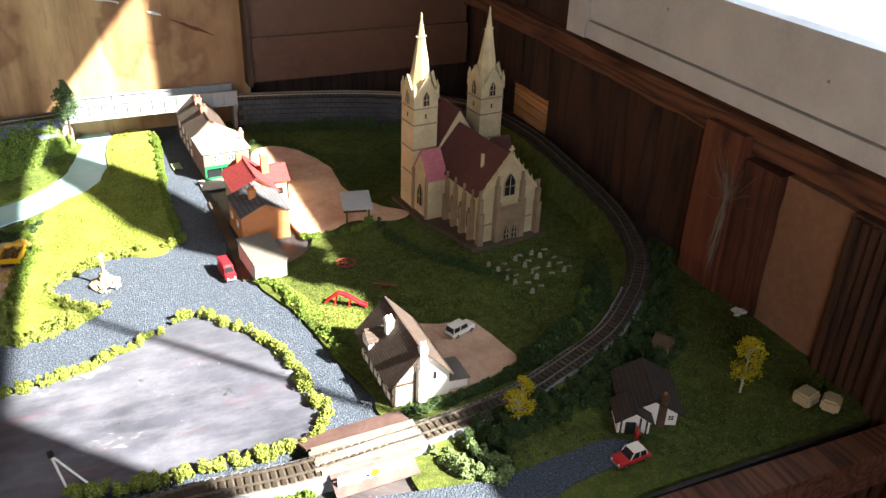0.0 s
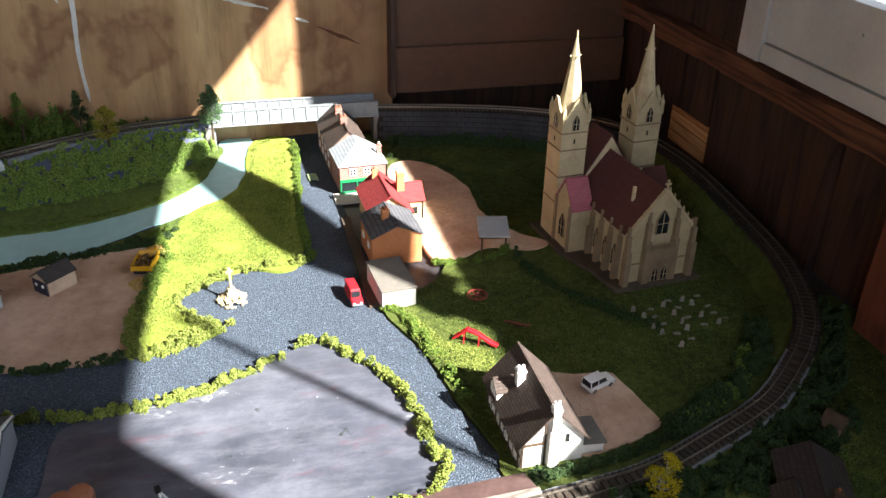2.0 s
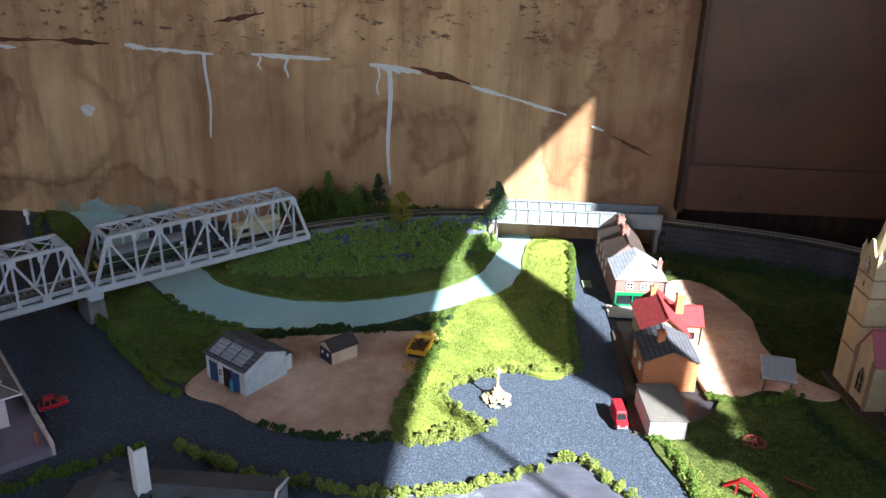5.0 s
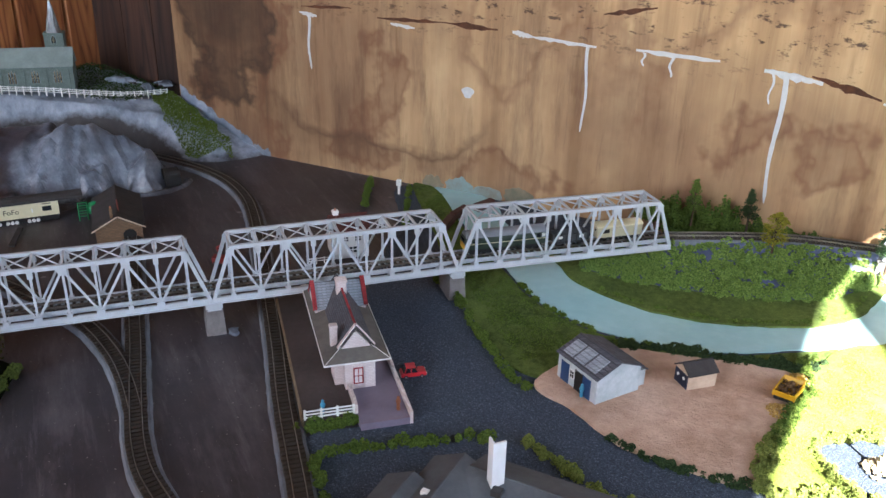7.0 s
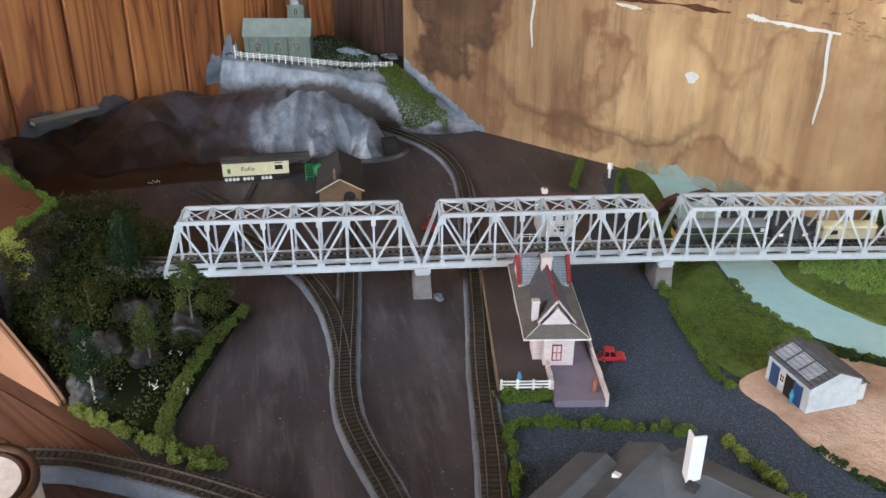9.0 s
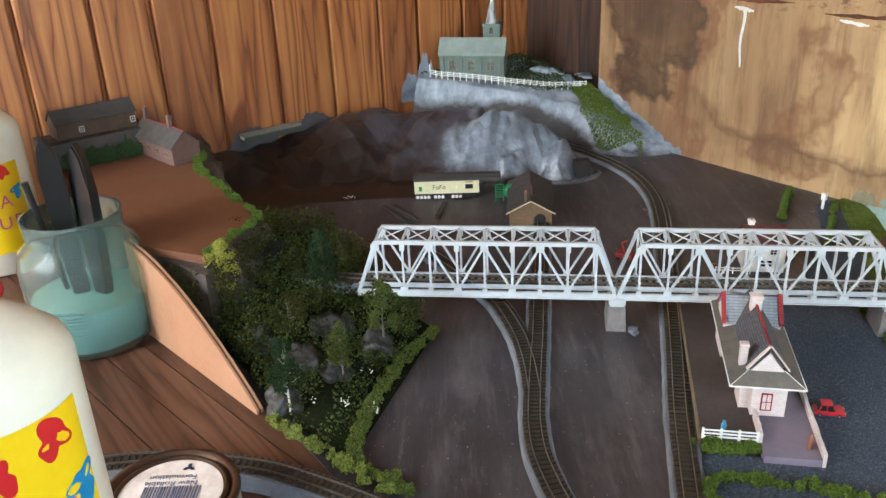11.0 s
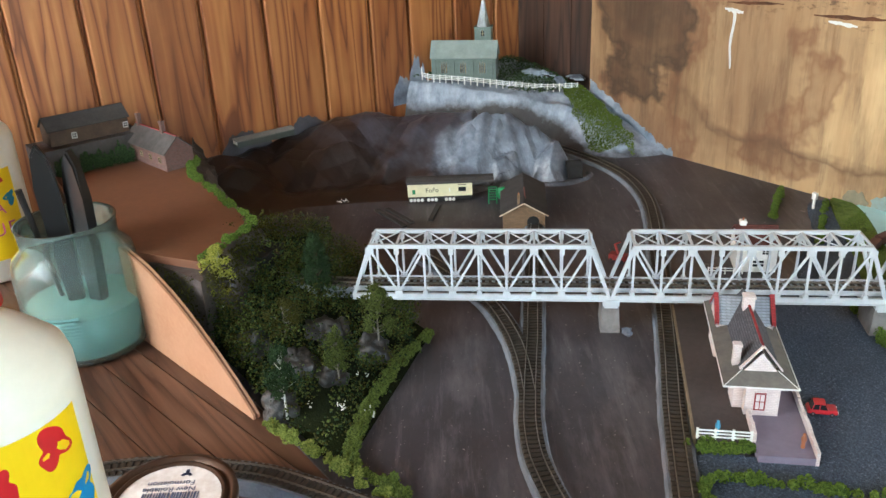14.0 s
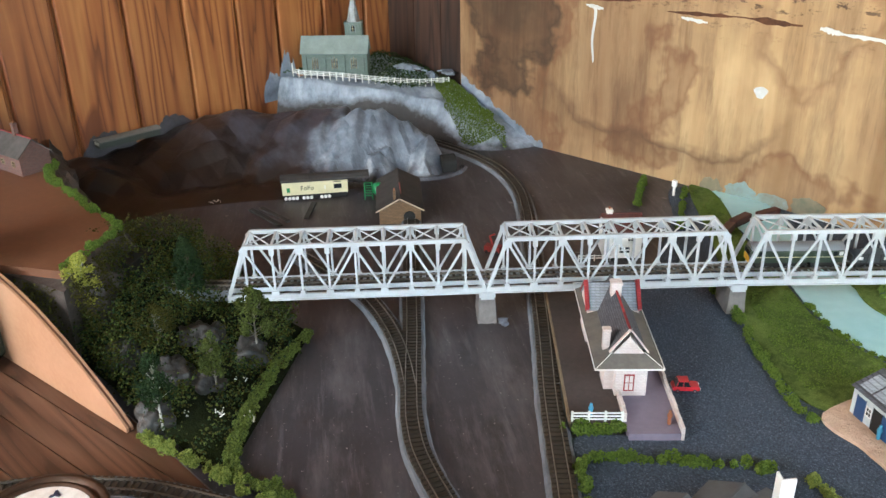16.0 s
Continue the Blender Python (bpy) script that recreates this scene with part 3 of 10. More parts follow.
def walls():
    # back wall: old boards behind a sheet of plywood
    w = thing("wall_back", "back wall of stained boards behind bare plywood", "wall", kind="structure")
    bm = bmesh.new()
    box(bm, -1.32, 0.62, 1.095, 1.17, -0.9, 1.3)
    part("backing", bm, "board_dark", w)
    bm = bmesh.new()
    box(bm, -1.014, 0.199, WALL_Y, 1.053, -0.05, 1.3)
    part("plywood_sheet", bm, "ply", w, "stained bare plywood sheet with white filler drips")
    for k in range(3):
        bm = bmesh.new()
        x = -1.198 + 0.062 * k
        box(bm, x, x + 0.0605, 1.060, 1.094, -0.05, 1.3)
        part("board", bm, "board_dark", w)
    # darker panels right of the plywood
    bm = bmesh.new()
    box(bm, 0.193, 0.199, 1.018, 1.041, 0.05, 1.3)
    part("edge_strip", bm, "board_dark", w, "dark edge of the panel")
    bm = bmesh.new()
    box(bm, 0.200, 0.50, 1.026, 1.053, 0.205, 1.3)
    part("upper_panel", bm, "ply_dark", w, "plain brown upper panel")
    bm = bmesh.new()
    box(bm, 0.200, 0.50, 1.028, 1.053, 0.052, 0.108)
    box(bm, 0.200, 0.50, 1.034, 1.053, 0.108, 0.205)
    part("lower_panel", bm, "ply_dark", w, "red-brown lower panel")

    w = thing("wall_left", "left wall of varnished upright pine boards", "wall", kind="structure")
    bm = bmesh.new()
    box(bm, -1.30, -1.214, -1.3, 1.095, -0.9, 1.3)
    part("backing", bm, "board_dark", w)
    grooves = [1.093, 1.010, 0.924, 0.836, 0.765, 0.680, 0.594, 0.505, 0.430, 0.357, 0.272]
    while grooves[-1] > -1.2:
        grooves.append(grooves[-1] - 0.082)
    for ya, yb in zip(grooves, grooves[1:]):
        bm = bmesh.new()
        pts = [(LEFT_X - 0.013, yb + 0.0004), (LEFT_X - 0.013, ya), (LEFT_X - 0.007, ya), (LEFT_X - 0.0065, ya - 0.0030), (LEFT_X - 0.001, ya - 0.0056), (LEFT_X, ya - 0.0075), (LEFT_X, yb + 0.0030), (LEFT_X - 0.0012, yb + 0.0014), (LEFT_X - 0.004, yb + 0.0006)]
        prism(bm, pts, -0.05, 1.3)
        part("board", bm, "board_left", w)

    # right wall with the window's opening
    w = thing("wall_right", "dark rough-sawn board wall below a window", "wall", kind="structure")
    y0, y1 = -0.249, 0.722
    bm = bmesh.new()
    box(bm, 0.52, 0.62, -1.3, 1.095, -0.9, 0.234)
    box(bm, 0.52, 0.62, -1.3, y0, 0.234, 1.3)
    box(bm, 0.52, 0.62, y1, 1.095, 0.234, 1.3)
    # unseen head of the opening, slanted only to trim the sun patch
    prism(bm, [(y0, 0.845), (y1, 0.806), (y1, 1.3), (y0, 1.3)], 0.52, 0.62, Matrix(((0, 0, 1, 0), (1, 0, 0, 0), (0, 1, 0, 0), (0, 0, 0, 1))))
    part("backing", bm, "board_dark", w)
    y, rng = 1.03, random.Random(5)
    while y > -0.3:
        d = rng.uniform(0.058, 0.085)
        x = RIGHT_X + rng.uniform(0.0, 0.008)
        spans = [(-0.25, 0.140)] if not 0.80 < y - d / 2 < 0.92 else [(-0.25, 0.018), (0.066, 0.140)]
        if y > 0.80:
            spans[-1] = (spans[-1][0], 1.3)
        for z0, z1 in spans:
            bm = bmesh.new()
            v = box(bm, x, 0.52, y - d + 0.003, y, z0, z1)
            for p in v:
                p.co.x += rng.uniform(-0.002, 0.002)
            part("board", bm, "board_dark", w)
        y -= d
    # the rough rail under the sill
    bm, prev = bmesh.new(), None
    for k in range(72):
        y = -0.4 + k * 0.02
        j = [noise.noise(Vector((y * 30, s, 0.4))) * 0.0035 for s in (0.0, 3.0, 6.0, 9.0)]
        row = [bm.verts.new(c) for c in ((0.522, y, 0.132 + j[0]), (0.489 + j[1] * 0.6, y, 0.136 + j[0]), (0.486 + j[2] * 0.6, y, 0.160 + j[3] * 0.4), (0.522, y, 0.165))]
        if prev:
            for i in range(4):
                bm.faces.new((prev[i], prev[(i + 1) % 4], row[(i + 1) % 4], row[i]))
        prev = row
    part("rail", bm, "beam", w, "rough dark wooden rail under the sill")
    # boards in the gap; their pale colour stands in for daylight from outside
    for k in range(4):
        bm = bmesh.new()
        box(bm, 0.512, 0.518, 0.812, 0.905, 0.018 + k * 0.0125, 0.0292 + k * 0.0125, pose(0, 0, 0))
        part("lit_board", bm, "lit_wood", w, "board in a gap, coloured pale for daylight")
    # patched panels at the near end
    for name, label, mat, xx, ya, yb, za, zb in (("splintered_post", "splintered upright post", "post_wood", 0.478, 0.4665, 0.514, -0.02, 0.150), ("patch_board", "orange-brown patch board", "post_wood", 0.482, 0.4245, 0.4655, -0.02, 0.132),
                                                 ("cardboard_panel", "brown cardboard panel with a torn edge", "cardboard", 0.486, 0.354, 0.4220, -0.02, 0.134), ("ribbed_board", "ribbed dark board", "board_dark", 0.480, 0.300, 0.3525, -0.25, 0.136), ("ribbed_board", "ribbed dark board", "board_dark", 0.476, 0.240, 0.2985, -0.25, 0.136)):
        bm = bmesh.new()
        n = 10
        a = [bm.verts.new((xx + 0.002 * noise.noise(Vector((ya * 40, k, 0.0))), ya + 0.0022 * noise.noise(Vector((k * 1.7, ya * 50, 2.0))), za + (zb - za) * k / n)) for k in range(n + 1)]
        b = [bm.verts.new((xx + 0.002 * noise.noise(Vector((yb * 40, k, 5.0))), yb + 0.0022 * noise.noise(Vector((k * 1.7, yb * 50, 7.0))), za + (zb - za) * k / n)) for k in range(n + 1)]
        c = [bm.verts.new((0.506, ya, v.co.z)) for v in a]
        d = [bm.verts.new((0.506, yb, v.co.z)) for v in b]
        for k in range(n):
            bm.faces.new((a[k], b[k], b[k + 1], a[k + 1])), bm.faces.new((a[k], a[k + 1], c[k + 1], c[k])), bm.faces.new((b[k], d[k], d[k + 1], b[k + 1]))
        bm.faces.new((a[n], b[n], d[n], c[n]))
        part(name, bm, mat, w, label)
        if name == "ribbed_board":
            for k in range(6):
                bm = bmesh.new()
                yy = ya + 0.006 + k * (yb - ya - 0.012) / 5
                bar(bm, (xx - 0.0005, yy, za + 0.002), (xx - 0.0005, yy, zb - 0.002), 0.005, 0.006)
                part("rib", bm, "board_dark", w)
    # old cobweb: a dusty fan of threads gathered into a hanging strand
    rng, bm = random.Random(17), bmesh.new()
    knot = Vector((0.4748, 0.4690, 0.098))
    for k in range(60):
        a = Vector((0.4752, 0.472 + rng.gauss(0, 0.015), 0.112 + rng.gauss(0, 0.014)))
        mid = a.lerp(knot, 0.55) + Vector((0, rng.gauss(0, 0.0018), -0.004))
        r = rng.uniform(0.00006, 0.00024)
        rod(bm, a, mid, r, r * 0.8, 4), rod(bm, mid, knot + Vector((0, rng.gauss(0, 0.0015), rng.gauss(0, 0.004))), r * 0.8, r, 4)
    for k in range(22):
        p = knot + Vector((0, rng.gauss(0, 0.0014), rng.uniform(-0.02, 0.004)))
        for _ in range(4):
            q = p + Vector((0, rng.gauss(0.0016, 0.0011), -rng.uniform(0.008, 0.018)))
            rod(bm, p, q, 0.00026, 0.00020, 4)
            p = q
    tagged(part("cobweb", bm, "cobweb", w, "dusty white cobweb"), kind="stuff")

    # sill and frame
    s = thing("window_1", "white-painted window with a deep sill", "window", kind="structure")
    bm = bmesh.new()
    box(bm, 0.486, 0.522, -0.4, 0.7205, 0.1665, 0.1835)
    part("sill_strip", bm, "white_paint", s, "narrow chipped white strip")
    bm = bmesh.new()
    box(bm, 0.4885, 0.52, -0.4, 0.7205, 0.1852, 0.2345)
    part("sill_board", bm, "white_paint", s, "wide grey-white board with knots and a long crack")
    bm = bmesh.new()
    box(bm, 0.486, 0.80, -0.4, 0.7205, 0.235, 0.2455)
    part("window_sill", bm, "white_paint", s, "chalky white window sill")
    bm = bmesh.new()
    box(bm, 0.485, 0.52, 0.7225, 0.757, 0.1655, 1.3)
    part("jamb", bm, "white_paint", s, "white-painted jamb board")
    for y, z in ((0.60, 0.222), (0.41, 0.213), (0.33, 0.228)):
        bm = bmesh.new()
        rod(bm, (0.4888, y, z), (0.4880, y, z), 0.0016, 0.0010, 8)
        part("knot", bm, "grey", s)
    bm = bmesh.new()
    on_x = Matrix(((0, 0, 1, 0), (1, 0, 0, 0), (0, 1, 0, 0), (0, 0, 0, 1)))
    # unseen post, boards and bar, outlined to cast the sun patch's shadow bands
    prism(bm, [(0.112, 0.246), (0.130, 0.246), (0.132, 0.655), (0.108, 0.655)], 0.622, 0.648, on_x)
    prism(bm, [(0.098, 0.655), (0.200, 0.652), (0.245, 0.700), (0.258, 0.735), (0.272, 0.790), (0.262, 0.830), (0.215, 0.830), (0.159, 0.772), (0.109, 0.738), (0.095, 0.700)], 0.630, 0.640, on_x)
    prism(bm, [(0.088, 0.572), (0.172, 0.545), (0.178, 0.6515), (0.0985, 0.6545)], 0.631, 0.639, on_x)
    box(bm, 0.638, 0.643, -0.1035, -0.0980, 0.246, 0.84)
    part("window_frame", bm, "white_paint", s)
    # an unseen outer rail and panel, added to trim where the sun falls indoors
    bm = bmesh.new()
    box(bm, 0.66, 0.68, -0.6, 0.422, 0.455, 0.570)
    part("sash_rail", bm, "white_paint", s)
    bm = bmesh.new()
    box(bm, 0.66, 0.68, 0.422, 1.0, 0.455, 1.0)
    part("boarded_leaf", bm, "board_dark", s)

    c = bmesh.new()
    box(c, -1.3, 0.62, -1.3, 1.17, 1.3, 1.34)
    solid("ceiling", c, "board_dark", "dark boarded shed ceiling", "ceiling", "structure")
    # unseen wall behind the camera; its opening is added for the fill light
    w = thing("wall_front", "unseen board wall with an added opening", "wall", kind="structure")
    bm = bmesh.new()
    box(bm, -1.3, 0.62, -1.3, -1.2, -0.9, 0.35)
    box(bm, -1.3, 0.62, -1.3, -1.2, 1.15, 1.3)
    box(bm, -1.3, -1.25, -1.3, -1.2, 0.35, 1.15)
    box(bm, -0.25, 0.62, -1.3, -1.2, 0.35, 1.15)
    part("backing", bm, "board_left", w)
    bm = bmesh.new()
    box(bm, -1.3, 0.62, -1.3, 1.17, -0.94, -0.9)
    solid("floor", bm, "plank", "dark wooden shed floor", "floor", "structure")
    bm = bmesh.new()
    box(bm, -40, 40, -40, 40, -1.1, -1.0)
    solid("ground", bm, "earth", "pale ground outside the shed", "ground", "structure")


walls()


def baseboard():
    bm = bmesh.new()
    prism(bm, [(-1.2, 0.30), (-0.62, 0.29), (-0.45, 0.285), (0.47, 0.285), (0.52, 0.29), (0.52, 1.041), (-1.2, 1.059)], -0.02, 0.0)
    solid("baseboard", bm, "painted", "hardboard layout base daubed dark grey-brown", "baseboard", "structure")
    bm = bmesh.new()
    bar(bm, (-0.44, 0.277, -0.006), (0.50, 0.262, -0.006), 0.022, 0.03)
    solid("front_batten", bm, "beam", "worn dark wooden batten along the front edge", "batten", "structure")
    s = thing("bench", "bench of narrow dark-stained planks", "bench", kind="structure")
    rng = random.Random(3)
    for k in range(-4, 30):
        bm = bmesh.new()
        m = pose(-0.62, 0.272 - k * 0.0340, 0, 0, 0, 7)
        x1 = 0.20 - 0.004 * max(0, k)
        box(bm, -0.590, x1, -0.0326, 0, -0.022, -0.0012 - rng.uniform(0, 0.0008), m)
        part("plank", bm, "plank", s)


baseboard()

RIVER_NEAR = [(-0.57, 1.035), (-0.47, 0.93), (-0.387, 0.851), (-0.338, 0.804), (-0.28, 0.774), (-0.232, 0.766), (-0.183, 0.771), (-0.13, 0.792), (-0.087, 0.821), (-0.047, 0.844), (-0.013, 0.872), (0.006, 0.917), (0.022, 1.035)]
RIVER_FAR = [(-0.013, 1.035), (-0.022, 0.966), (-0.038, 0.917), (-0.073, 0.875), (-0.131, 0.845), (-0.188, 0.829), (-0.249, 0.832), (-0.312, 0.856), (-0.341, 0.888), (-0.42, 0.95), (-0.49, 1.035)]


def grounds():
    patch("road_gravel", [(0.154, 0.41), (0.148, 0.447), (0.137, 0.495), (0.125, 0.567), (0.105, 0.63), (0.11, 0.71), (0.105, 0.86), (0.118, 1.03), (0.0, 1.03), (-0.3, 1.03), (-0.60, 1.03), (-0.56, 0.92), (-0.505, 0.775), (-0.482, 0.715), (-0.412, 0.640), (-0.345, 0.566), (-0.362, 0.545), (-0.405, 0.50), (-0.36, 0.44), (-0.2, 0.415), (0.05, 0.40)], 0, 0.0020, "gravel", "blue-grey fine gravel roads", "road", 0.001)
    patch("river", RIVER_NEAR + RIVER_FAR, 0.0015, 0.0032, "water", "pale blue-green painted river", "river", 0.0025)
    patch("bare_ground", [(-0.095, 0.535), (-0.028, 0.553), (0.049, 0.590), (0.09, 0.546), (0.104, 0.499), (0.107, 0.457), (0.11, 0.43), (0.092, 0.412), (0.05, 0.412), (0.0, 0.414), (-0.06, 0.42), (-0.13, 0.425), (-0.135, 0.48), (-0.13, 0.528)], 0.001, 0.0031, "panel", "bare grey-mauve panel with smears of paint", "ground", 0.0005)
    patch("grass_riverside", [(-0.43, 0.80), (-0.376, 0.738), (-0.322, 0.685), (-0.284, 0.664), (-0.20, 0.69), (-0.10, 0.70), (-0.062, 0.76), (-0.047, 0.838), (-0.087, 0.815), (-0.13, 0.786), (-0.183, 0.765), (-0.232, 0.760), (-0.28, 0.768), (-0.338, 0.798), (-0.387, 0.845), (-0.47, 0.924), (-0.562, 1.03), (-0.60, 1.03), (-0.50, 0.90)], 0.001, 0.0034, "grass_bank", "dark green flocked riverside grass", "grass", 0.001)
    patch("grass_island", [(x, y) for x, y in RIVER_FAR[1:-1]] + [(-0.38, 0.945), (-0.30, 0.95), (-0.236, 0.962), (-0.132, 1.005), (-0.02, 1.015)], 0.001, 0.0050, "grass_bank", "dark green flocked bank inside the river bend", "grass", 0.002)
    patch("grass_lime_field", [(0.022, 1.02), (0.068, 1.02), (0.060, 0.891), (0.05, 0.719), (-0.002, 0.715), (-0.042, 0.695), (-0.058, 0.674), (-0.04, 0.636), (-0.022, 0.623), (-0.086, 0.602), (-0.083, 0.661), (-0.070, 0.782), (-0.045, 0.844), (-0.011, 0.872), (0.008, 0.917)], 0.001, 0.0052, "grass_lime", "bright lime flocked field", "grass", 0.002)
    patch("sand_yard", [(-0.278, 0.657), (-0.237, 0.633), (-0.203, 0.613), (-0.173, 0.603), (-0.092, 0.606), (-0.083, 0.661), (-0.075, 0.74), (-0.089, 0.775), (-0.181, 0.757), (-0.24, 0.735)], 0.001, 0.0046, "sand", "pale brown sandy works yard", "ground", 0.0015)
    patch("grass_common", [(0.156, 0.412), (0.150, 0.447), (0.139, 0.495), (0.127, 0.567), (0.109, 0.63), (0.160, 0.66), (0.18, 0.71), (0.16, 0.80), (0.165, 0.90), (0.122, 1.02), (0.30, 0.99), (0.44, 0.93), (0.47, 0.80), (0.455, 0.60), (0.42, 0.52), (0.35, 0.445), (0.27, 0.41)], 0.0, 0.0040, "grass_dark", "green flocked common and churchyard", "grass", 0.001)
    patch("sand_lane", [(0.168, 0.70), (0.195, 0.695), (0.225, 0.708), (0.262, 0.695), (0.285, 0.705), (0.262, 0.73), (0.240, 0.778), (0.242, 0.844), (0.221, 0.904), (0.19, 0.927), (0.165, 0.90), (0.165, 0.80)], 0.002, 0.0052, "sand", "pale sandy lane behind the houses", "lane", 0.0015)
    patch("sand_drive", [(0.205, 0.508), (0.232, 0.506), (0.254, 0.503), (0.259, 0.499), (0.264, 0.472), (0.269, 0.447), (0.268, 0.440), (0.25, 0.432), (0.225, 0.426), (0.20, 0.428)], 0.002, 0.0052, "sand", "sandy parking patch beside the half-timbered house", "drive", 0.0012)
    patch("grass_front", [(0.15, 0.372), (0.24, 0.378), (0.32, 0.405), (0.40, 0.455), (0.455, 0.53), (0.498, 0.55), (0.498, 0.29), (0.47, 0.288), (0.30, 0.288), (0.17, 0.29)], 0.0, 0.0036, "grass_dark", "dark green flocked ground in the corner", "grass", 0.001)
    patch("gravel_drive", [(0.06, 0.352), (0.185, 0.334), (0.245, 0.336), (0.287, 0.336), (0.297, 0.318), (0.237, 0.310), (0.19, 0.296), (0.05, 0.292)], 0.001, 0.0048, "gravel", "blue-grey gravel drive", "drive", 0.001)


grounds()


# ---- tracks ----
def track(name, label, pts, base=0.0, width=0.0215, ties=True, edge="ballast", grit="ballast_dark"):
    """N gauge track on a strip of underlay: two rails, and sleepers in one mesh."""
    t = thing(name, label, "track", kind="structure")
    line = spline(pts, 0.0052)
    rng = random.Random(len(line))
    sl, rails, bed, fill = bmesh.new(), [bmesh.new(), bmesh.new()], bmesh.new(), bmesh.new()
    prev = None
    for k, p in enumerate(line):
        d = (line[min(k + 1, len(line) - 1)] - line[max(k - 1, 0)]).normalized()
        m = Matrix.Translation(p) @ Matrix.Rotation(math.atan2(d.y, d.x) + rng.uniform(-0.03, 0.03), 4, "Z")
        if ties:
            box(sl, -0.00145, 0.00145, -0.0086, 0.0086, 0.0006, 0.0023, m)
            for q in (-0.0046, 0.0046):
                box(sl, -0.0009, 0.0009, q - 0.0013, q + 0.0013, 0.0023, 0.0029, m)
        m = Matrix.Translation(p) @ Matrix.Rotation(math.atan2(d.y, d.x), 4, "Z")
        row = []
        for q in (-0.0046, 0.0046):
            row.append([m @ Vector((0, q + a, b)) for a, b in ((-0.00042, 0.0023), (0.00042, 0.0023), (0.00028, 0.0041), (-0.00028, 0.0041))])
        w = width / 2
        j = 0.0007 * noise.noise(p * 90)
        row.append([m @ Vector((0, a, b)) for a, b in ((-w - 0.0018 + j, -0.002), (w + 0.0018 + j, -0.002), (w + j, 0.0004), (-w + j, 0.0004))])
        row[2][0].z = row[2][1].z = min(base, p.z - 0.001)
        row.append([m @ Vector((0, a, b)) for a, b in ((-0.0090 + j, 0.0003), (0.0090 - j, 0.0003), (0.0084 - j, 0.0011), (-0.0084 + j, 0.0011))])
        meshes = (rails[0], rails[1], bed, fill)
        row = [[bm.verts.new(c) for c in sec] for bm, sec in zip(meshes, row)]
        if prev:
            for bm, a, b in zip(meshes, prev, row):
                for i in range(4):
                    bm.faces.new((a[i], a[(i + 1) % 4], b[(i + 1) % 4], b[i]))
        prev = row
    if ties:
        tagged(part("sleepers", sl, "sleeper", t), kind="stuff")
    for r in rails:
        part("rail", r, "rail", t)
    part("underlay", bed, edge, t)
    part("ballast", fill, grit, t, "gritty ballast between the sleepers")
    return t


LOOP = [(-0.80, -0.12, 0.012), (-0.70, 0.085, 0.012), (-0.648, 0.185, 0.012), (-0.598, 0.236, 0.012), (-0.556, 0.263, 0.012), (-0.465, 0.300, 0.012), (-0.30, 0.345, 0.012), (-0.12, 0.372, 0.012), (0.0, 0.383, 0.011), (0.082, 0.378, 0.011), (0.165, 0.384, 0.011), (0.234, 0.393, 0.011), (0.294, 0.414, 0.011), (0.352, 0.440, 0.012), (0.404, 0.481, 0.015), (0.436, 0.521, 0.020), (0.4596, 0.592, 0.027), (0.4674, 0.685, 0.033), (0.469, 0.777, 0.038), (0.454, 0.862, 0.040), (0.4156, 0.924, 0.040), (0.348, 0.966, 0.040), (0.270, 0.992, 0.040), (0.172, 1.013, 0.040)]
track("outer_track", "single railway track on grey underlay", LOOP[:15])
# underlay and ballast take the darkened colour that stands for the curve's shade
track("curve_track", "railway track climbing round the curve, darkened for shade", LOOP[14:], edge="shaded_ballast", grit="shaded_ballast")
track("back_track", "railway track on a low bank", [(-0.020, 1.015, 0.040), (-0.10, 1.002, 0.040), (-0.165, 0.976, 0.040), (-0.240, 0.934, 0.0402)])
track("station_track", "railway track beside the platform", [(-0.30, 0.365, 0.004), (-0.333, 0.405, 0.004), (-0.369, 0.447, 0.004), (-0.402, 0.483, 0.004), (-0.449, 0.535, 0.004), (-0.506, 0.602, 0.004), (-0.566, 0.670, 0.004), (-0.64, 0.752, 0.004), (-0.704, 0.823, 0.004), (-0.760, 0.876, 0.004), (-0.826, 0.917, 0.004), (-0.893, 0.937, 0.004), (-0.966, 0.944, 0.004), (-1.03, 0.944, 0.004)])
track("siding_track", "weathered siding track with a point", [(-0.36, 0.355, 0.004), (-0.395, 0.374, 0.004), (-0.428, 0.389, 0.004), (-0.450, 0.399, 0.004), (-0.478, 0.414, 0.004), (-0.506, 0.435, 0.004), (-0.529, 0.456, 0.004), (-0.565, 0.491, 0.004), (-0.606, 0.532, 0.004), (-0.654, 0.578, 0.004), (-0.72, 0.642, 0.004), (-0.80, 0.72, 0.004)])
track("branch_track", "curved track leaving the point", [(-0.540, 0.466, 0.0041), (-0.561, 0.482, 0.0041), (-0.584, 0.498, 0.0041), (-0.614, 0.516, 0.0041), (-0.655, 0.535, 0.0041), (-0.690, 0.546, 0.0041), (-0.75, 0.556, 0.0041), (-0.82, 0.562, 0.0041)])



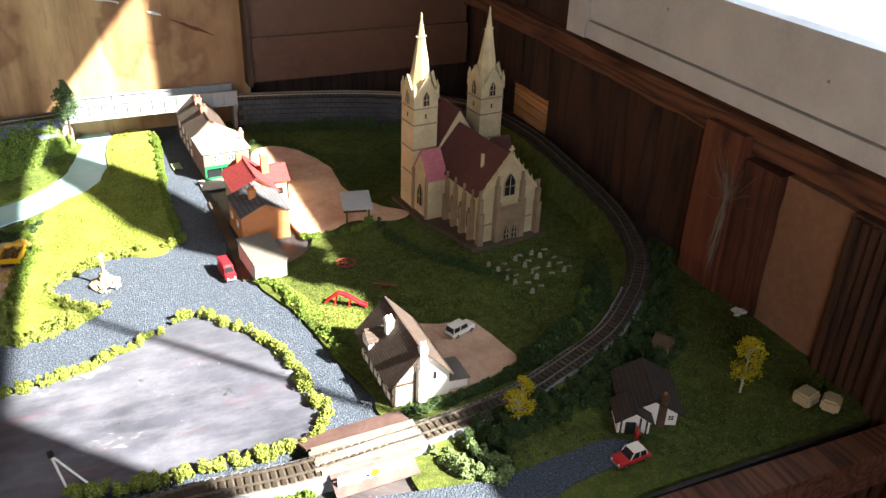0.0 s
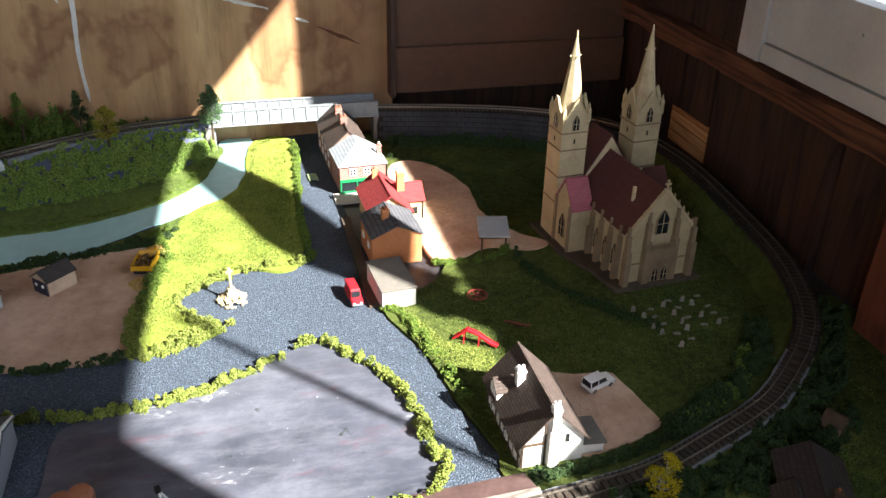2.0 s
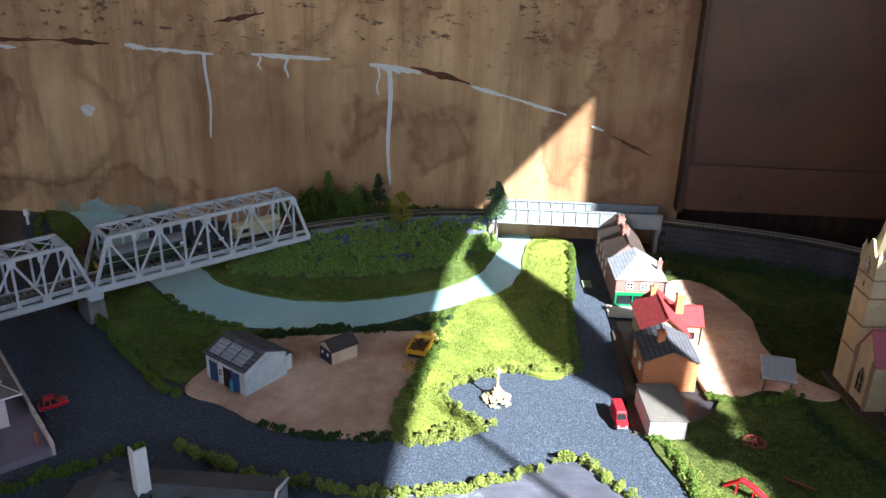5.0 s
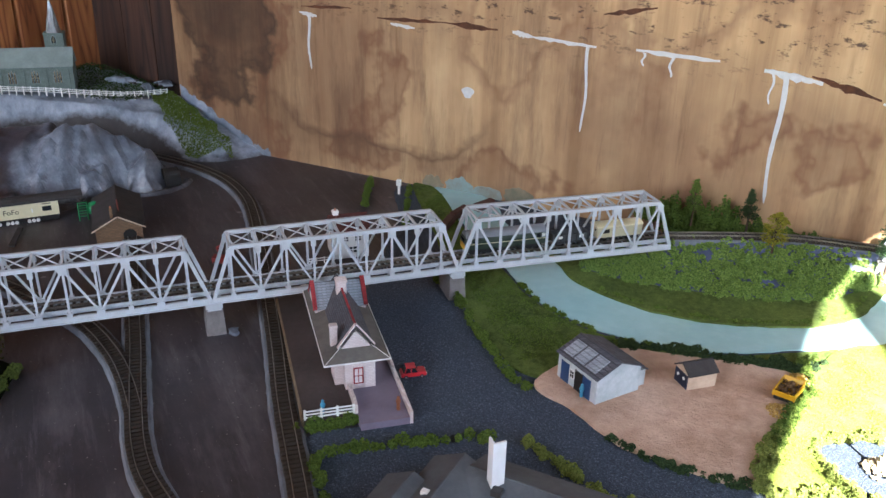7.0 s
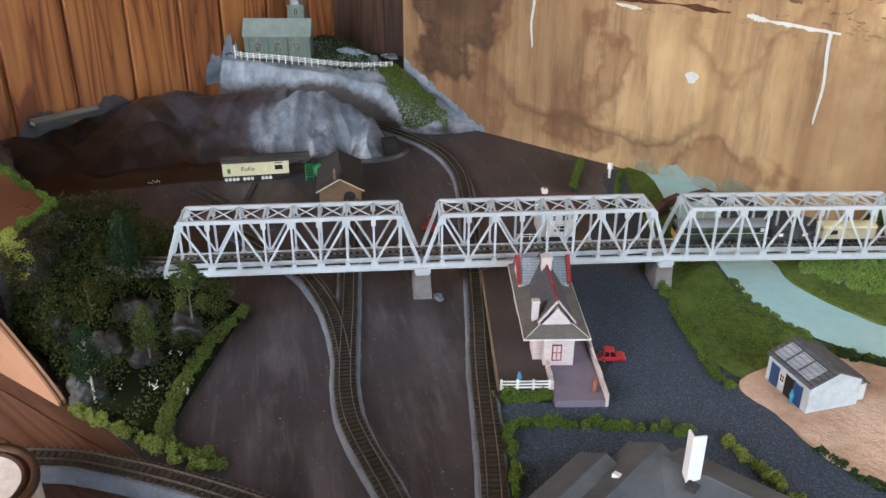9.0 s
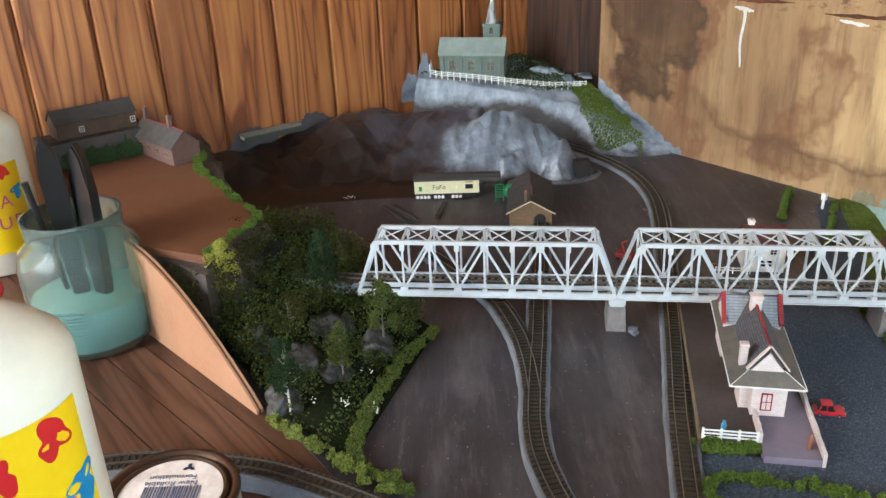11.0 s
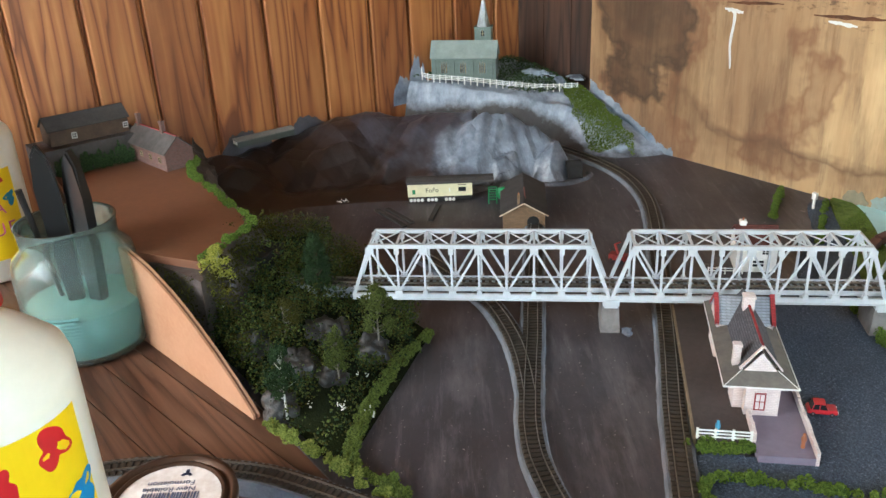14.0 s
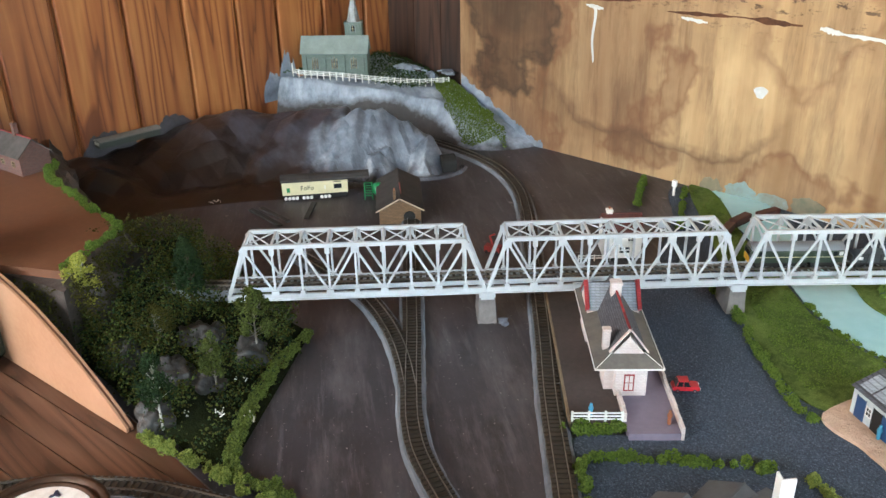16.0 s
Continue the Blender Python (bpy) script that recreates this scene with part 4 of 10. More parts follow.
# ---- the truss bridge ----
def truss_span():
    """One span, its near bottom corner at the origin and its length along x."""
    s = thing("truss_bridge", "light grey steel truss bridge span carrying one track", "bridge", group="truss bridge spans")
    L, W, H, e, p = 0.2364, 0.0348, 0.0551, 0.0188, 0.02485
    for y in (0.0, W):
        bm = bmesh.new()
        box(bm, 0, L, y - 0.0015, y + 0.0015, 0, 0.0055)
        box(bm, 0, L, y - 0.0028, y + 0.0028, 0, 0.0010)
        part("bottom_chord", bm, "steel_grey", s)
        bm = bmesh.new()
        box(bm, e, L - e, y - 0.0017, y + 0.0017, H - 0.0036, H)
        part("top_chord", bm, "steel_grey", s)
        for a, b in ((0.001, e), (L - 0.001, L - e)):
            bm = bmesh.new()
            bar(bm, (a, y, 0.003), (b, y, H - 0.002), 0.0028, 0.0032)
            part("end_post", bm, "steel_grey", s)
        for k in range(9):
            bm = bmesh.new()
            x = e + p * k
            box(bm, x - 0.0010, x + 0.0010, y - 0.0011, y + 0.0011, 0.003, H - 0.003)
            lo = (x - 0.0034, x + 0.0034) if k % 2 else (x - 0.0022, x + 0.0022)
            box(bm, *lo, y - 0.0018, y + 0.0018, 0.004, 0.009)
            hi = (x - 0.0022, x + 0.0022) if k % 2 else (x - 0.0036, x + 0.0036)
            box(bm, *hi, y - 0.0018, y + 0.0018, H - 0.0095, H - 0.0035)
            part("upright", bm, "steel_grey", s)
            if k < 8:
                bm = bmesh.new()
                za, zb = (H - 0.005, 0.006) if k % 2 == 0 else (0.006, H - 0.005)
                bar(bm, (x, y, za), (x + p, y, zb), 0.0014, 0.0020)
                part("diagonal", bm, "steel_grey", s)
    for k in range(9):
        x = e + p * k
        bm = bmesh.new()
        box(bm, x - 0.0010, x + 0.0010, 0, W, H - 0.0026, H - 0.0006)
        part("top_strut", bm, "steel_grey", s)
        if k < 8:
            bm = bmesh.new()
            bar(bm, (x, 0.001, H - 0.0016), (x + p, W - 0.001, H - 0.0016), 0.0010, 0.0010)
            bar(bm, (x, W - 0.001, H - 0.0014), (x + p, 0.001, H - 0.0014), 0.0010, 0.0010)
            part("cross_brace", bm, "steel_grey", s)
        bm = bmesh.new()
        box(bm, x - 0.0012, x + 0.0012, 0.0015, W - 0.0015, 0.0006, 0.0035)
        part("floor_beam", bm, "steel_grey", s)
    for y in (0.0085, W - 0.0105):
        bm = bmesh.new()
        box(bm, 0, L, y, y + 0.002, 0.0036, 0.0068)
        part("stringer", bm, "steel_grey", s)
    bm = bmesh.new()
    x = 0.003
    while x < L:
        box(bm, x - 0.0013, x + 0.0013, 0.007, W - 0.007, 0.0069, 0.0086)
        x += 0.0062
    tagged(part("sleepers", bm, "sleeper", s), kind="stuff")
    for y in (W / 2 - 0.0046, W / 2 + 0.0046):
        bm = bmesh.new()
        box(bm, 0, L, y - 0.0006, y + 0.0006, 0.0087, 0.0107)
        part("rail", bm, "rail", s)
    for y in (0.0052, W - 0.0066):
        bm = bmesh.new()
        box(bm, 0, L, y, y + 0.0012, 0.0074, 0.0098)
        part("walkway_edge", bm, "steel_grey", s)
    return s


DECK = 0.034
JOINTS = [(-0.730, 0.420), (-0.566, 0.591), (-0.4016, 0.7592), (-0.228, 0.9216)]
span = truss_span()
for k in range(3):
    (xa, ya), (xb, yb) = JOINTS[k], JOINTS[k + 1]
    m = pose(xa, ya, DECK, 0, 0, math.degrees(math.atan2(yb - ya, xb - xa)))
    if k == 0:
        span.matrix_world = m
    else:
        copy_thing(span, m)


def bridge_pier(x, y, turn):
    t = thing("bridge_pier", "weathered concrete bridge pier under a span joint", "pier", (x, y, 0), turn, "bridge piers")
    bm = bmesh.new()
    profile(bm, [(-0.0088, 0.0), (0.0088, 0.0), (0.0072, DECK - 0.004), (-0.0072, DECK - 0.004)], 0.0, 0.036)
    bmesh.ops.subdivide_edges(bm, edges=bm.edges[:], cuts=3, use_grid_fill=True)
    for v in bm.verts:
        v.co += noise.noise_vector(v.co * 160) * 0.0007
    part("shaft", bm, "concrete", t)
    bm = bmesh.new()
    box(bm, -0.0075, 0.0075, -0.001, 0.037, DECK - 0.0058, DECK - 0.0002)
    box(bm, -0.0062, 0.0062, -0.0022, -0.001, DECK - 0.0072, DECK + 0.001)
    part("cap", bm, "steel_grey", t, "pale grey pier cap")


bridge_pier(-0.566, 0.592, 46)
bridge_pier(-0.4016, 0.7602, 44)


# ---- greenery ----
def scatter_line(pts, width, height, per_m, r, seed, z=0.004):
    """Lumps of foam of uneven size along a line, with their flakes."""
    rng = random.Random(seed)
    line = spline(pts, 0.002)
    length = 0.002 * len(line)
    heads = []
    for _ in range(int(length * (width / 0.011) * (0.30 + min(per_m, 2400) / 2100.0) * 400)):
        p = rng.choice(line)
        lump = 0.98 + 0.55 * noise.noise(Vector((p.x * 85, p.y * 85, seed)))
        a, u = rng.uniform(0, 6.283), rng.random() ** 0.6
        rr = rng.uniform(0.0019, 0.0036) * (0.7 + 0.4 * lump)
        off = max(0.0, width * 0.5 * lump - 0.6 * rr) * u
        heads.append((p.x + math.cos(a) * off, p.y + math.sin(a) * off, z - 0.001, rr, max(0.0026, height * lump * rng.uniform(0.50, 1.05) * (1.15 - 0.45 * u))))
    return foam_heads(heads, 0.00098 + 0.022 * max(0.0, height - 0.011), rng, 0.85)


def hedge(label, pts, material, width=0.011, height=0.011, per_m=1500, r=0.0021, seed=1, z=0.003):
    return solid("hedge", crumbs(scatter_line(pts, width, height, per_m, r, seed, z), seed), material, label, "hedge")


hedge("bright lime clump hedge round the bare plot", [(-0.258, 0.577), (-0.196, 0.550), (-0.157, 0.542), (-0.085, 0.537), (-0.028, 0.552), (0.02, 0.577), (0.047, 0.593), (0.075, 0.566), (0.09, 0.546), (0.106, 0.499), (0.108, 0.457), (0.113, 0.434), (0.098, 0.413)], "bush_lime", 0.011, 0.011, seed=2)
hedge("bright lime hedge beside the railway", [(0.092, 0.409), (0.05, 0.410), (0.02, 0.409), (-0.02, 0.412), (-0.055, 0.42)], "bush_lime", 0.014, 0.011, seed=3)
hedge("dull green hedge on the gravel by the station", [(-0.335, 0.43), (-0.361, 0.461), (-0.382, 0.487), (-0.346, 0.521), (-0.315, 0.544), (-0.274, 0.570)], "bush_mid", 0.010, 0.010, seed=4)
hedge("lime clump hedge round the square", [(0.050, 0.716), (0.02, 0.716), (-0.004, 0.714), (-0.042, 0.694), (-0.058, 0.672), (-0.044, 0.642), (-0.024, 0.624)], "bush_lime", 0.012, 0.010, seed=5)
hedge("thick lime bushes at the field corner", [(-0.022, 0.628), (-0.045, 0.615), (-0.085, 0.604), (-0.088, 0.64), (-0.083, 0.68)], "bush_lime", 0.020, 0.012, 2200, seed=6)
hedge("pale green bushes between yard and field", [(-0.085, 0.66), (-0.078, 0.71), (-0.07, 0.755), (-0.078, 0.79), (-0.07, 0.80)], "bush_mid", 0.016, 0.012, 1800, seed=7)
hedge("long clump hedge along the lane", [(0.060, 0.718), (0.058, 0.80), (0.064, 0.90), (0.069, 0.96), (0.07, 1.01)], "bush_mid", 0.010, 0.010, seed=8)
hedge("lime tufts along the river's end", [(0.012, 0.90), (0.020, 0.96), (0.030, 1.012), (0.065, 1.012)], "bush_lime", 0.008, 0.007, seed=9)
hedge("dark low hedge below the works yard", [(-0.20, 0.612), (-0.173, 0.601), (-0.13, 0.601), (-0.095, 0.604)], "bush_dark", 0.012, 0.007, seed=10)
hedge("dark bank plants between yard and river", [(-0.245, 0.745), (-0.19, 0.763), (-0.14, 0.772), (-0.09, 0.784), (-0.06, 0.80)], "bush_dark", 0.018, 0.009, 1700, seed=11)
hedge("green clump hedge along the road", [(-0.440, 0.790), (-0.392, 0.752), (-0.363, 0.717), (-0.326, 0.681), (-0.300, 0.655), (-0.278, 0.640)], "bush_mid", 0.011, 0.009, seed=12)
hedge("green tufts on the near river bank", [(-0.36, 0.822), (-0.32, 0.79), (-0.27, 0.768), (-0.23, 0.760), (-0.17, 0.766)], "bush_mid", 0.009, 0.006, 700, seed=13)
hedge("green tufts on the far river bank", [(-0.30, 0.855), (-0.24, 0.840), (-0.18, 0.838), (-0.13, 0.853), (-0.085, 0.878), (-0.05, 0.915), (-0.034, 0.965)], "bush_mid", 0.010, 0.006, 1000, seed=14)
hedge("dark hedge across the common", [(0.245, 0.700), (0.25, 0.66), (0.262, 0.625), (0.29, 0.585), (0.32, 0.55)], "bush_dark", 0.010, 0.010, 1300, seed=15)
hedge("dark green bushes by the common's edge", [(0.112, 0.632), (0.125, 0.60), (0.132, 0.57), (0.14, 0.53), (0.145, 0.50)], "bush_mid", 0.014, 0.009, 1500, seed=16)
hedge("clump plants round the shelter", [(0.168, 0.694), (0.195, 0.688), (0.225, 0.690), (0.245, 0.705)], "bush_mid", 0.013, 0.008, 1500, seed=17)
hedge("low hedge beside the sandy lane", [(0.247, 0.74), (0.246, 0.78), (0.25, 0.84), (0.24, 0.88), (0.21, 0.93), (0.17, 0.945)], "bush_dark", 0.009, 0.008, 900, seed=18)
hedge("dark bushes beside the half-timbered house", [(0.165, 0.413), (0.19, 0.412), (0.22, 0.417), (0.245, 0.421), (0.27, 0.43)], "bush_dark", 0.014, 0.010, 1900, seed=19)
hedge("tangled bushes along the railway curve", [(0.272, 0.43), (0.30, 0.445), (0.335, 0.462), (0.37, 0.49), (0.40, 0.53)], "bush_dark", 0.026, 0.017, 2400, seed=20)
hedge("pale bushes beside the level crossing", [(0.170, 0.366), (0.176, 0.350), (0.186, 0.338), (0.198, 0.330), (0.204, 0.342), (0.190, 0.362)], "bush_sage", 0.013, 0.014, 2600, seed=21)
hedge("mixed green bushes inside the railway curve", [(0.285, 0.437), (0.315, 0.450), (0.345, 0.468), (0.365, 0.50)], "bush_mid", 0.016, 0.014, 1500, seed=31)
hedge("dark undergrowth behind the cottage", [(0.30, 0.378), (0.335, 0.385), (0.37, 0.400), (0.405, 0.42)], "bush_dark", 0.026, 0.013, 2200, seed=32)
hedge("dark undergrowth outside the railway curve", [(0.20, 0.370), (0.24, 0.374), (0.29, 0.388), (0.33, 0.406), (0.37, 0.428), (0.41, 0.460), (0.44, 0.50), (0.465, 0.54)], "bush_dark", 0.034, 0.018, 1300, seed=22)
hedge("lime tufts by the gravel beside the track", [(-0.03, 0.368), (0.01, 0.368), (0.05, 0.364), (0.085, 0.357)], "bush_mid", 0.016, 0.008, 1500, seed=23)
hedge("bushes under the stone embankment", [(0.185, 0.980), (0.24, 0.974), (0.29, 0.962), (0.335, 0.944), (0.38, 0.912)], "bush_dark", 0.024, 0.014, 2000, seed=24)
hedge("green hedge beside the far lane", [(-0.615, 0.93), (-0.635, 0.97), (-0.66, 1.02)], "bush_mid", 0.010, 0.012, 1600, seed=25)
hedge("green hedge edge of the far riverside", [(-0.54, 0.90), (-0.57, 0.96), (-0.60, 1.02)], "bush_mid", 0.009, 0.008, 1200, seed=26)
hedge("bushes below the platform fence", [(-0.412, 0.510), (-0.400, 0.518), (-0.388, 0.530), (-0.380, 0.537)], "bush_mid", 0.014, 0.010, 2300, seed=27)
hedge("olive hedge at the forest's edge", [(-0.505, 0.318), (-0.545, 0.308), (-0.570, 0.312), (-0.607, 0.352), (-0.628, 0.380), (-0.647, 0.408), (-0.660, 0.436), (-0.672, 0.466)], "flock_olive", 0.015, 0.011, 2300, seed=28)
hedge("lime hedge beside the bench", [(-0.51, 0.312), (-0.55, 0.300), (-0.60, 0.292), (-0.645, 0.284)], "bush_lime", 0.014, 0.010, 1500, seed=29)
hedge("green hedge round the brown field", [(-0.800, 0.312), (-0.825, 0.345), (-0.853, 0.383), (-0.92, 0.388), (-0.985, 0.394), (-1.045, 0.400), (-1.085, 0.425)], "bush_mid", 0.012, 0.009, 1900, seed=30, z=0.084)


def embankment_shrubs():
    """Round bushes that cover the slope between river bank and track."""
    rng = random.Random(41)
    low = spline([(-0.315, 0.885), (-0.27, 0.880), (-0.22, 0.884), (-0.163, 0.896), (-0.107, 0.914), (-0.066, 0.944), (-0.040, 0.978), (-0.026, 1.000)], 0.002)
    high = spline([(-0.262, 0.926), (-0.240, 0.936), (-0.205, 0.950), (-0.165, 0.966), (-0.125, 0.984), (-0.085, 0.994), (-0.05, 0.999), (-0.028, 1.003)], 0.002)

    def at(k, u):
        a, b = low[int(k * (len(low) - 1))], high[int(k * (len(high) - 1))]
        c = a.lerp(b, u)
        return Vector((c.x, c.y, 0.004 + 0.036 * u ** 0.85))
    heads, crowns = [], []
    for _ in range(5200):
        c = at(rng.random(), rng.random() ** 0.8)
        bare = noise.noise(Vector((c.x * 62, c.y * 62 + c.z * 60, 3.0)))
        if bare < -0.33 and c.z > 0.012:
            continue
        if any(abs(c.x - q.x) + abs(c.y - q.y) < 0.0068 for q in crowns):
            continue
        crowns.append(c)
        big = rng.uniform(0.0030, 0.0078) * (1 - 0.55 * ((c.z - 0.004) / 0.036) ** 2)
        heads.append((c.x, c.y, c.z - 0.003, big, big * rng.uniform(1.5, 2.3)))
        for _ in range(3):
            a = rng.uniform(0, 6.283)
            heads.append((c.x + big * 0.8 * math.cos(a), c.y + big * 0.8 * math.sin(a), c.z - 0.002, big * 0.5, big * rng.uniform(0.6, 1.3)))
    solid("embankment_bushes", crumbs(foam_heads(heads, 0.00150, rng, 0.75), 42), "bush_bank", "dense green bushes covering the railway bank", "bushes", "stuff")
    bm, rows = bmesh.new(), []
    for i in range(61):
        rows.append([bm.verts.new(at(i / 60, j / 8) + Vector((0, 0, -0.0008)) + noise.noise_vector(at(i / 60, j / 8) * 80) * 0.0012) for j in range(9)])
    for a, b in zip(rows, rows[1:]):
        for j in range(8):
            bm.faces.new((a[j], b[j], b[j + 1], a[j + 1]))
    solid("embankment", bm, "bank_blue", "slate-blue painted plaster railway bank", "embankment", "structure")


M["bank_blue"] = rock("bank_blue", "3c4459", "566180", "7c88a6")
embankment_shrubs()


def tree(name, label, x, y, z, height, spread, material, seed, trunk="bark", shape="round", n=520, lean=0.0, group=""):
    """A tapered trunk with limbs, and a crown of many small ragged clumps with gaps."""
    rng = random.Random(seed)
    t = thing(name, label, "tree", (x, y, z), 0, group)
    bm = bmesh.new()
    r = (0.0011 if trunk == "bark" else 0.0006) + height * 0.008
    rod(bm, (0, 0, -0.002), (lean * 0.5, 0, height * 0.5), r, r * 0.6, 7)
    rod(bm, (lean * 0.5, 0, height * 0.5), (lean, 0, height * 0.92), r * 0.6, r * 0.15, 6)
    tips = []
    for k in range(26):
        a, h = rng.uniform(0, 6.283), height * rng.uniform(0.24, 0.88)
        fat = math.sin(math.pi * min(1, max(0.05, (h / height - 0.12) / 0.95))) if shape == "round" else (1.08 - h / height) if shape == "cone" else 0.8 * math.sin(math.pi * (h / height * 0.8 + 0.15))
        d = spread * fat * rng.uniform(0.5, 1.0)
        tip = Vector((math.cos(a) * d + lean * h / height, math.sin(a) * d, h + height * 0.08))
        rod(bm, (lean * h / height, 0, h * 0.86), tip, r * 0.35, r * 0.1, 5)
        tips.append(tip)
    part("trunk", bm, trunk, t)
    out, n, tries = [], int(n * 2.2), 0
    while len(out) < n and tries < 30000:
        tries += 1
        f = rng.uniform(0.03 if trunk == "bark" else 0.16, 1.0)
        if shape == "cone":
            w = (1.05 - f) * spread
        elif shape == "tall":
            w = spread * (0.45 + 0.55 * math.sin(math.pi * f)) * (1.0 if f < 0.8 else (1.05 - f) * 4)
        else:
            w = spread * math.sin(math.pi * min(1, (f - 0.12) / 0.92)) ** 0.7
        a, u = rng.uniform(0, 6.283), rng.random() ** 0.45
        p = Vector((math.cos(a) * u * w + lean * f, math.sin(a) * u * w, f * height))
        near = min((p - q).length for q in tips)
        if noise.noise(p * (2.6 / spread) + Vector((seed, 0, 0))) < -0.02 or near > spread * (0.7 if trunk == "bark" else 0.36) * rng.uniform(0.25, 1.0):
            continue
        out.append((p.x + rng.gauss(0, spread * 0.06), p.y + rng.gauss(0, spread * 0.06), p.z, height * rng.uniform(0.007, 0.019)))
    part("crown", crumbs([q for p in out for q in ((*p[:3], p[3]), *((p[0] + rng.gauss(0, p[3]), p[1] + rng.gauss(0, p[3]), p[2] + rng.gauss(0, p[3]), p[3] * 0.75) for _ in range(2)))], seed), material, t)
    return t


hedge("tall sage bushes at the bridge abutment", [(-0.046, 0.972), (-0.034, 0.985), (-0.022, 0.993)], "bush_bank", 0.012, 0.026, 2400, seed=59, z=0.004)
tree("poplar_tree", "tall sage green poplar beside the girder bridge", -0.021, 0.988, 0.026, 0.062, 0.0135, "bush_poplar", 51, shape="tall", n=650)
tree("yellow_tree", "small yellow-green tree beside the back track", -0.131, 0.966, 0.034, 0.046, 0.0140, "bush_gold", 52, shape="tall", n=520)
tree("conifer_tree", "dark conifer against the plywood wall", -0.165, 1.020, 0.030, 0.050, 0.016, "bush_dark", 53, shape="cone", n=420, group="conifers")
tree("conifer_tree", "mid green conifer against the plywood wall", -0.225, 1.012, 0.030, 0.054, 0.017, "bush_mid", 54, shape="cone", n=420, group="conifers")
tree("yellow_tree", "yellow autumn tree beside the railway curve", 0.231, 0.372, 0.004, 0.044, 0.0115, "bush_yellow", 55, "twig", shape="tall", n=330)
tree("yellow_tree", "yellow-green tree with bare twigs in dark grass", 0.404, 0.345, 0.004, 0.050, 0.0150, "bush_yellow", 56, "twig", shape="tall", n=420)
hedge("low bushes along the foot of the plywood", [(-0.29, 1.022), (-0.25, 1.028), (-0.2, 1.03), (-0.14, 1.031), (-0.08, 1.031)], "bush_mid", 0.018, 0.022, 2600, 0.0022, seed=57, z=0.022)
hedge("tall bright bushes behind the bridge end", [(-0.255, 1.018), (-0.235, 1.022), (-0.205, 1.024), (-0.185, 1.026)], "bush_mid", 0.024, 0.044, 7000, 0.0022, seed=58, z=0.012)


# ---- buildings ----
def slab(bm, a, b, c, d, t):
    """A roof slab over four corners, t thick."""
    a, b, c, d = (Vector(v) for v in (a, b, c, d))
    n = (b - a).cross(d - a).normalized()
    if n.z < 0:
        n = -n
    lo = [bm.verts.new(v) for v in (a, b, c, d)]
    hi = [bm.verts.new(v + n * t) for v in (a, b, c, d)]
    for k in range(4):
        bm.faces.new((lo[k], lo[(k + 1) % 4], hi[(k + 1) % 4], hi[k]))
    bm.faces.new(lo[::-1]), bm.faces.new(hi)


def gabled(parent, w, d, eave, ridge, wall, roof, over=0.0016, x0=0.0, y0=0.0, z0=0.0, along="y", thick=0.0011, names=("wall", "roof")):
    """Walls with two gables and two roof slabs. The ridge runs along y (or x); w is across it, d along it."""
    m = pose(x0, y0, z0, 0, 0, 0 if along == "y" else 90)
    bm = bmesh.new()
    profile(bm, [(-w / 2, 0), (w / 2, 0), (w / 2, eave), (0, ridge), (-w / 2, eave)], 0, d, m)
    part(names[0], bm, wall, parent)
    k = (ridge - eave) / (w / 2)
    for s in (-1, 1):
        bm = bmesh.new()
        e = w / 2 + over
        slab(bm, m @ Vector((s * e, -over, eave - over * k + 0.0002)), m @ Vector((s * e, d + over, eave - over * k + 0.0002)), m @ Vector((0, d + over, ridge + 0.0002)), m @ Vector((0, -over, ridge + 0.0002)), thick)
        part(names[1], bm, roof, parent)
    bm = bmesh.new()
    bar(bm, m @ Vector((0, -over, ridge + thick)), m @ Vector((0, d + over, ridge + thick)), 0.0014, 0.0012)
    part("ridge", bm, roof, parent)


def window(parent, x, y, z, w, h, turn=0.0, frame_m="white", pane_m="glass_dark", bars=1, name="window"):
    """A small window on a wall, its face looking to -y before turning."""
    m = pose(x, y, z, 0, 0, turn)
    bm = bmesh.new()
    t = max(0.0005, w * 0.11)
    box(bm, -w / 2, w / 2, -0.0007, 0.0004, -h / 2, -h / 2 + t, m), box(bm, -w / 2, w / 2, -0.0007, 0.0004, h / 2 - t, h / 2, m)
    box(bm, -w / 2, -w / 2 + t, -0.0007, 0.0004, -h / 2 + t, h / 2 - t, m), box(bm, w / 2 - t, w / 2, -0.0007, 0.0004, -h / 2 + t, h / 2 - t, m)
    if bars:
        box(bm, -t / 3, t / 3, -0.0006, 0.0004, -h / 2 + t, h / 2 - t, m)
        box(bm, -w / 2 + t, w / 2 - t, -0.00055, 0.0004, -t / 3, t / 3, m)
    wd = part(name, bm, frame_m, parent)
    bm = bmesh.new()
    box(bm, -w / 2 + t * 0.5, w / 2 - t * 0.5, -0.0003, 0.0003, -h / 2 + t * 0.5, h / 2 - t * 0.5, m)
    part("pane", bm, pane_m, wd)


def door(parent, x, y, z, w, h, turn=0.0, material="dark"):
    m = pose(x, y, z, 0, 0, turn)
    bm = bmesh.new()
    box(bm, -w / 2, w / 2, -0.0006, 0.0004, 0, h, m)
    box(bm, -w / 2 - 0.0006, -w / 2, -0.0008, 0.0004, 0, h + 0.0006, m), box(bm, w / 2, w / 2 + 0.0006, -0.0008, 0.0004, 0, h + 0.0006, m)
    part("door", bm, material, parent)


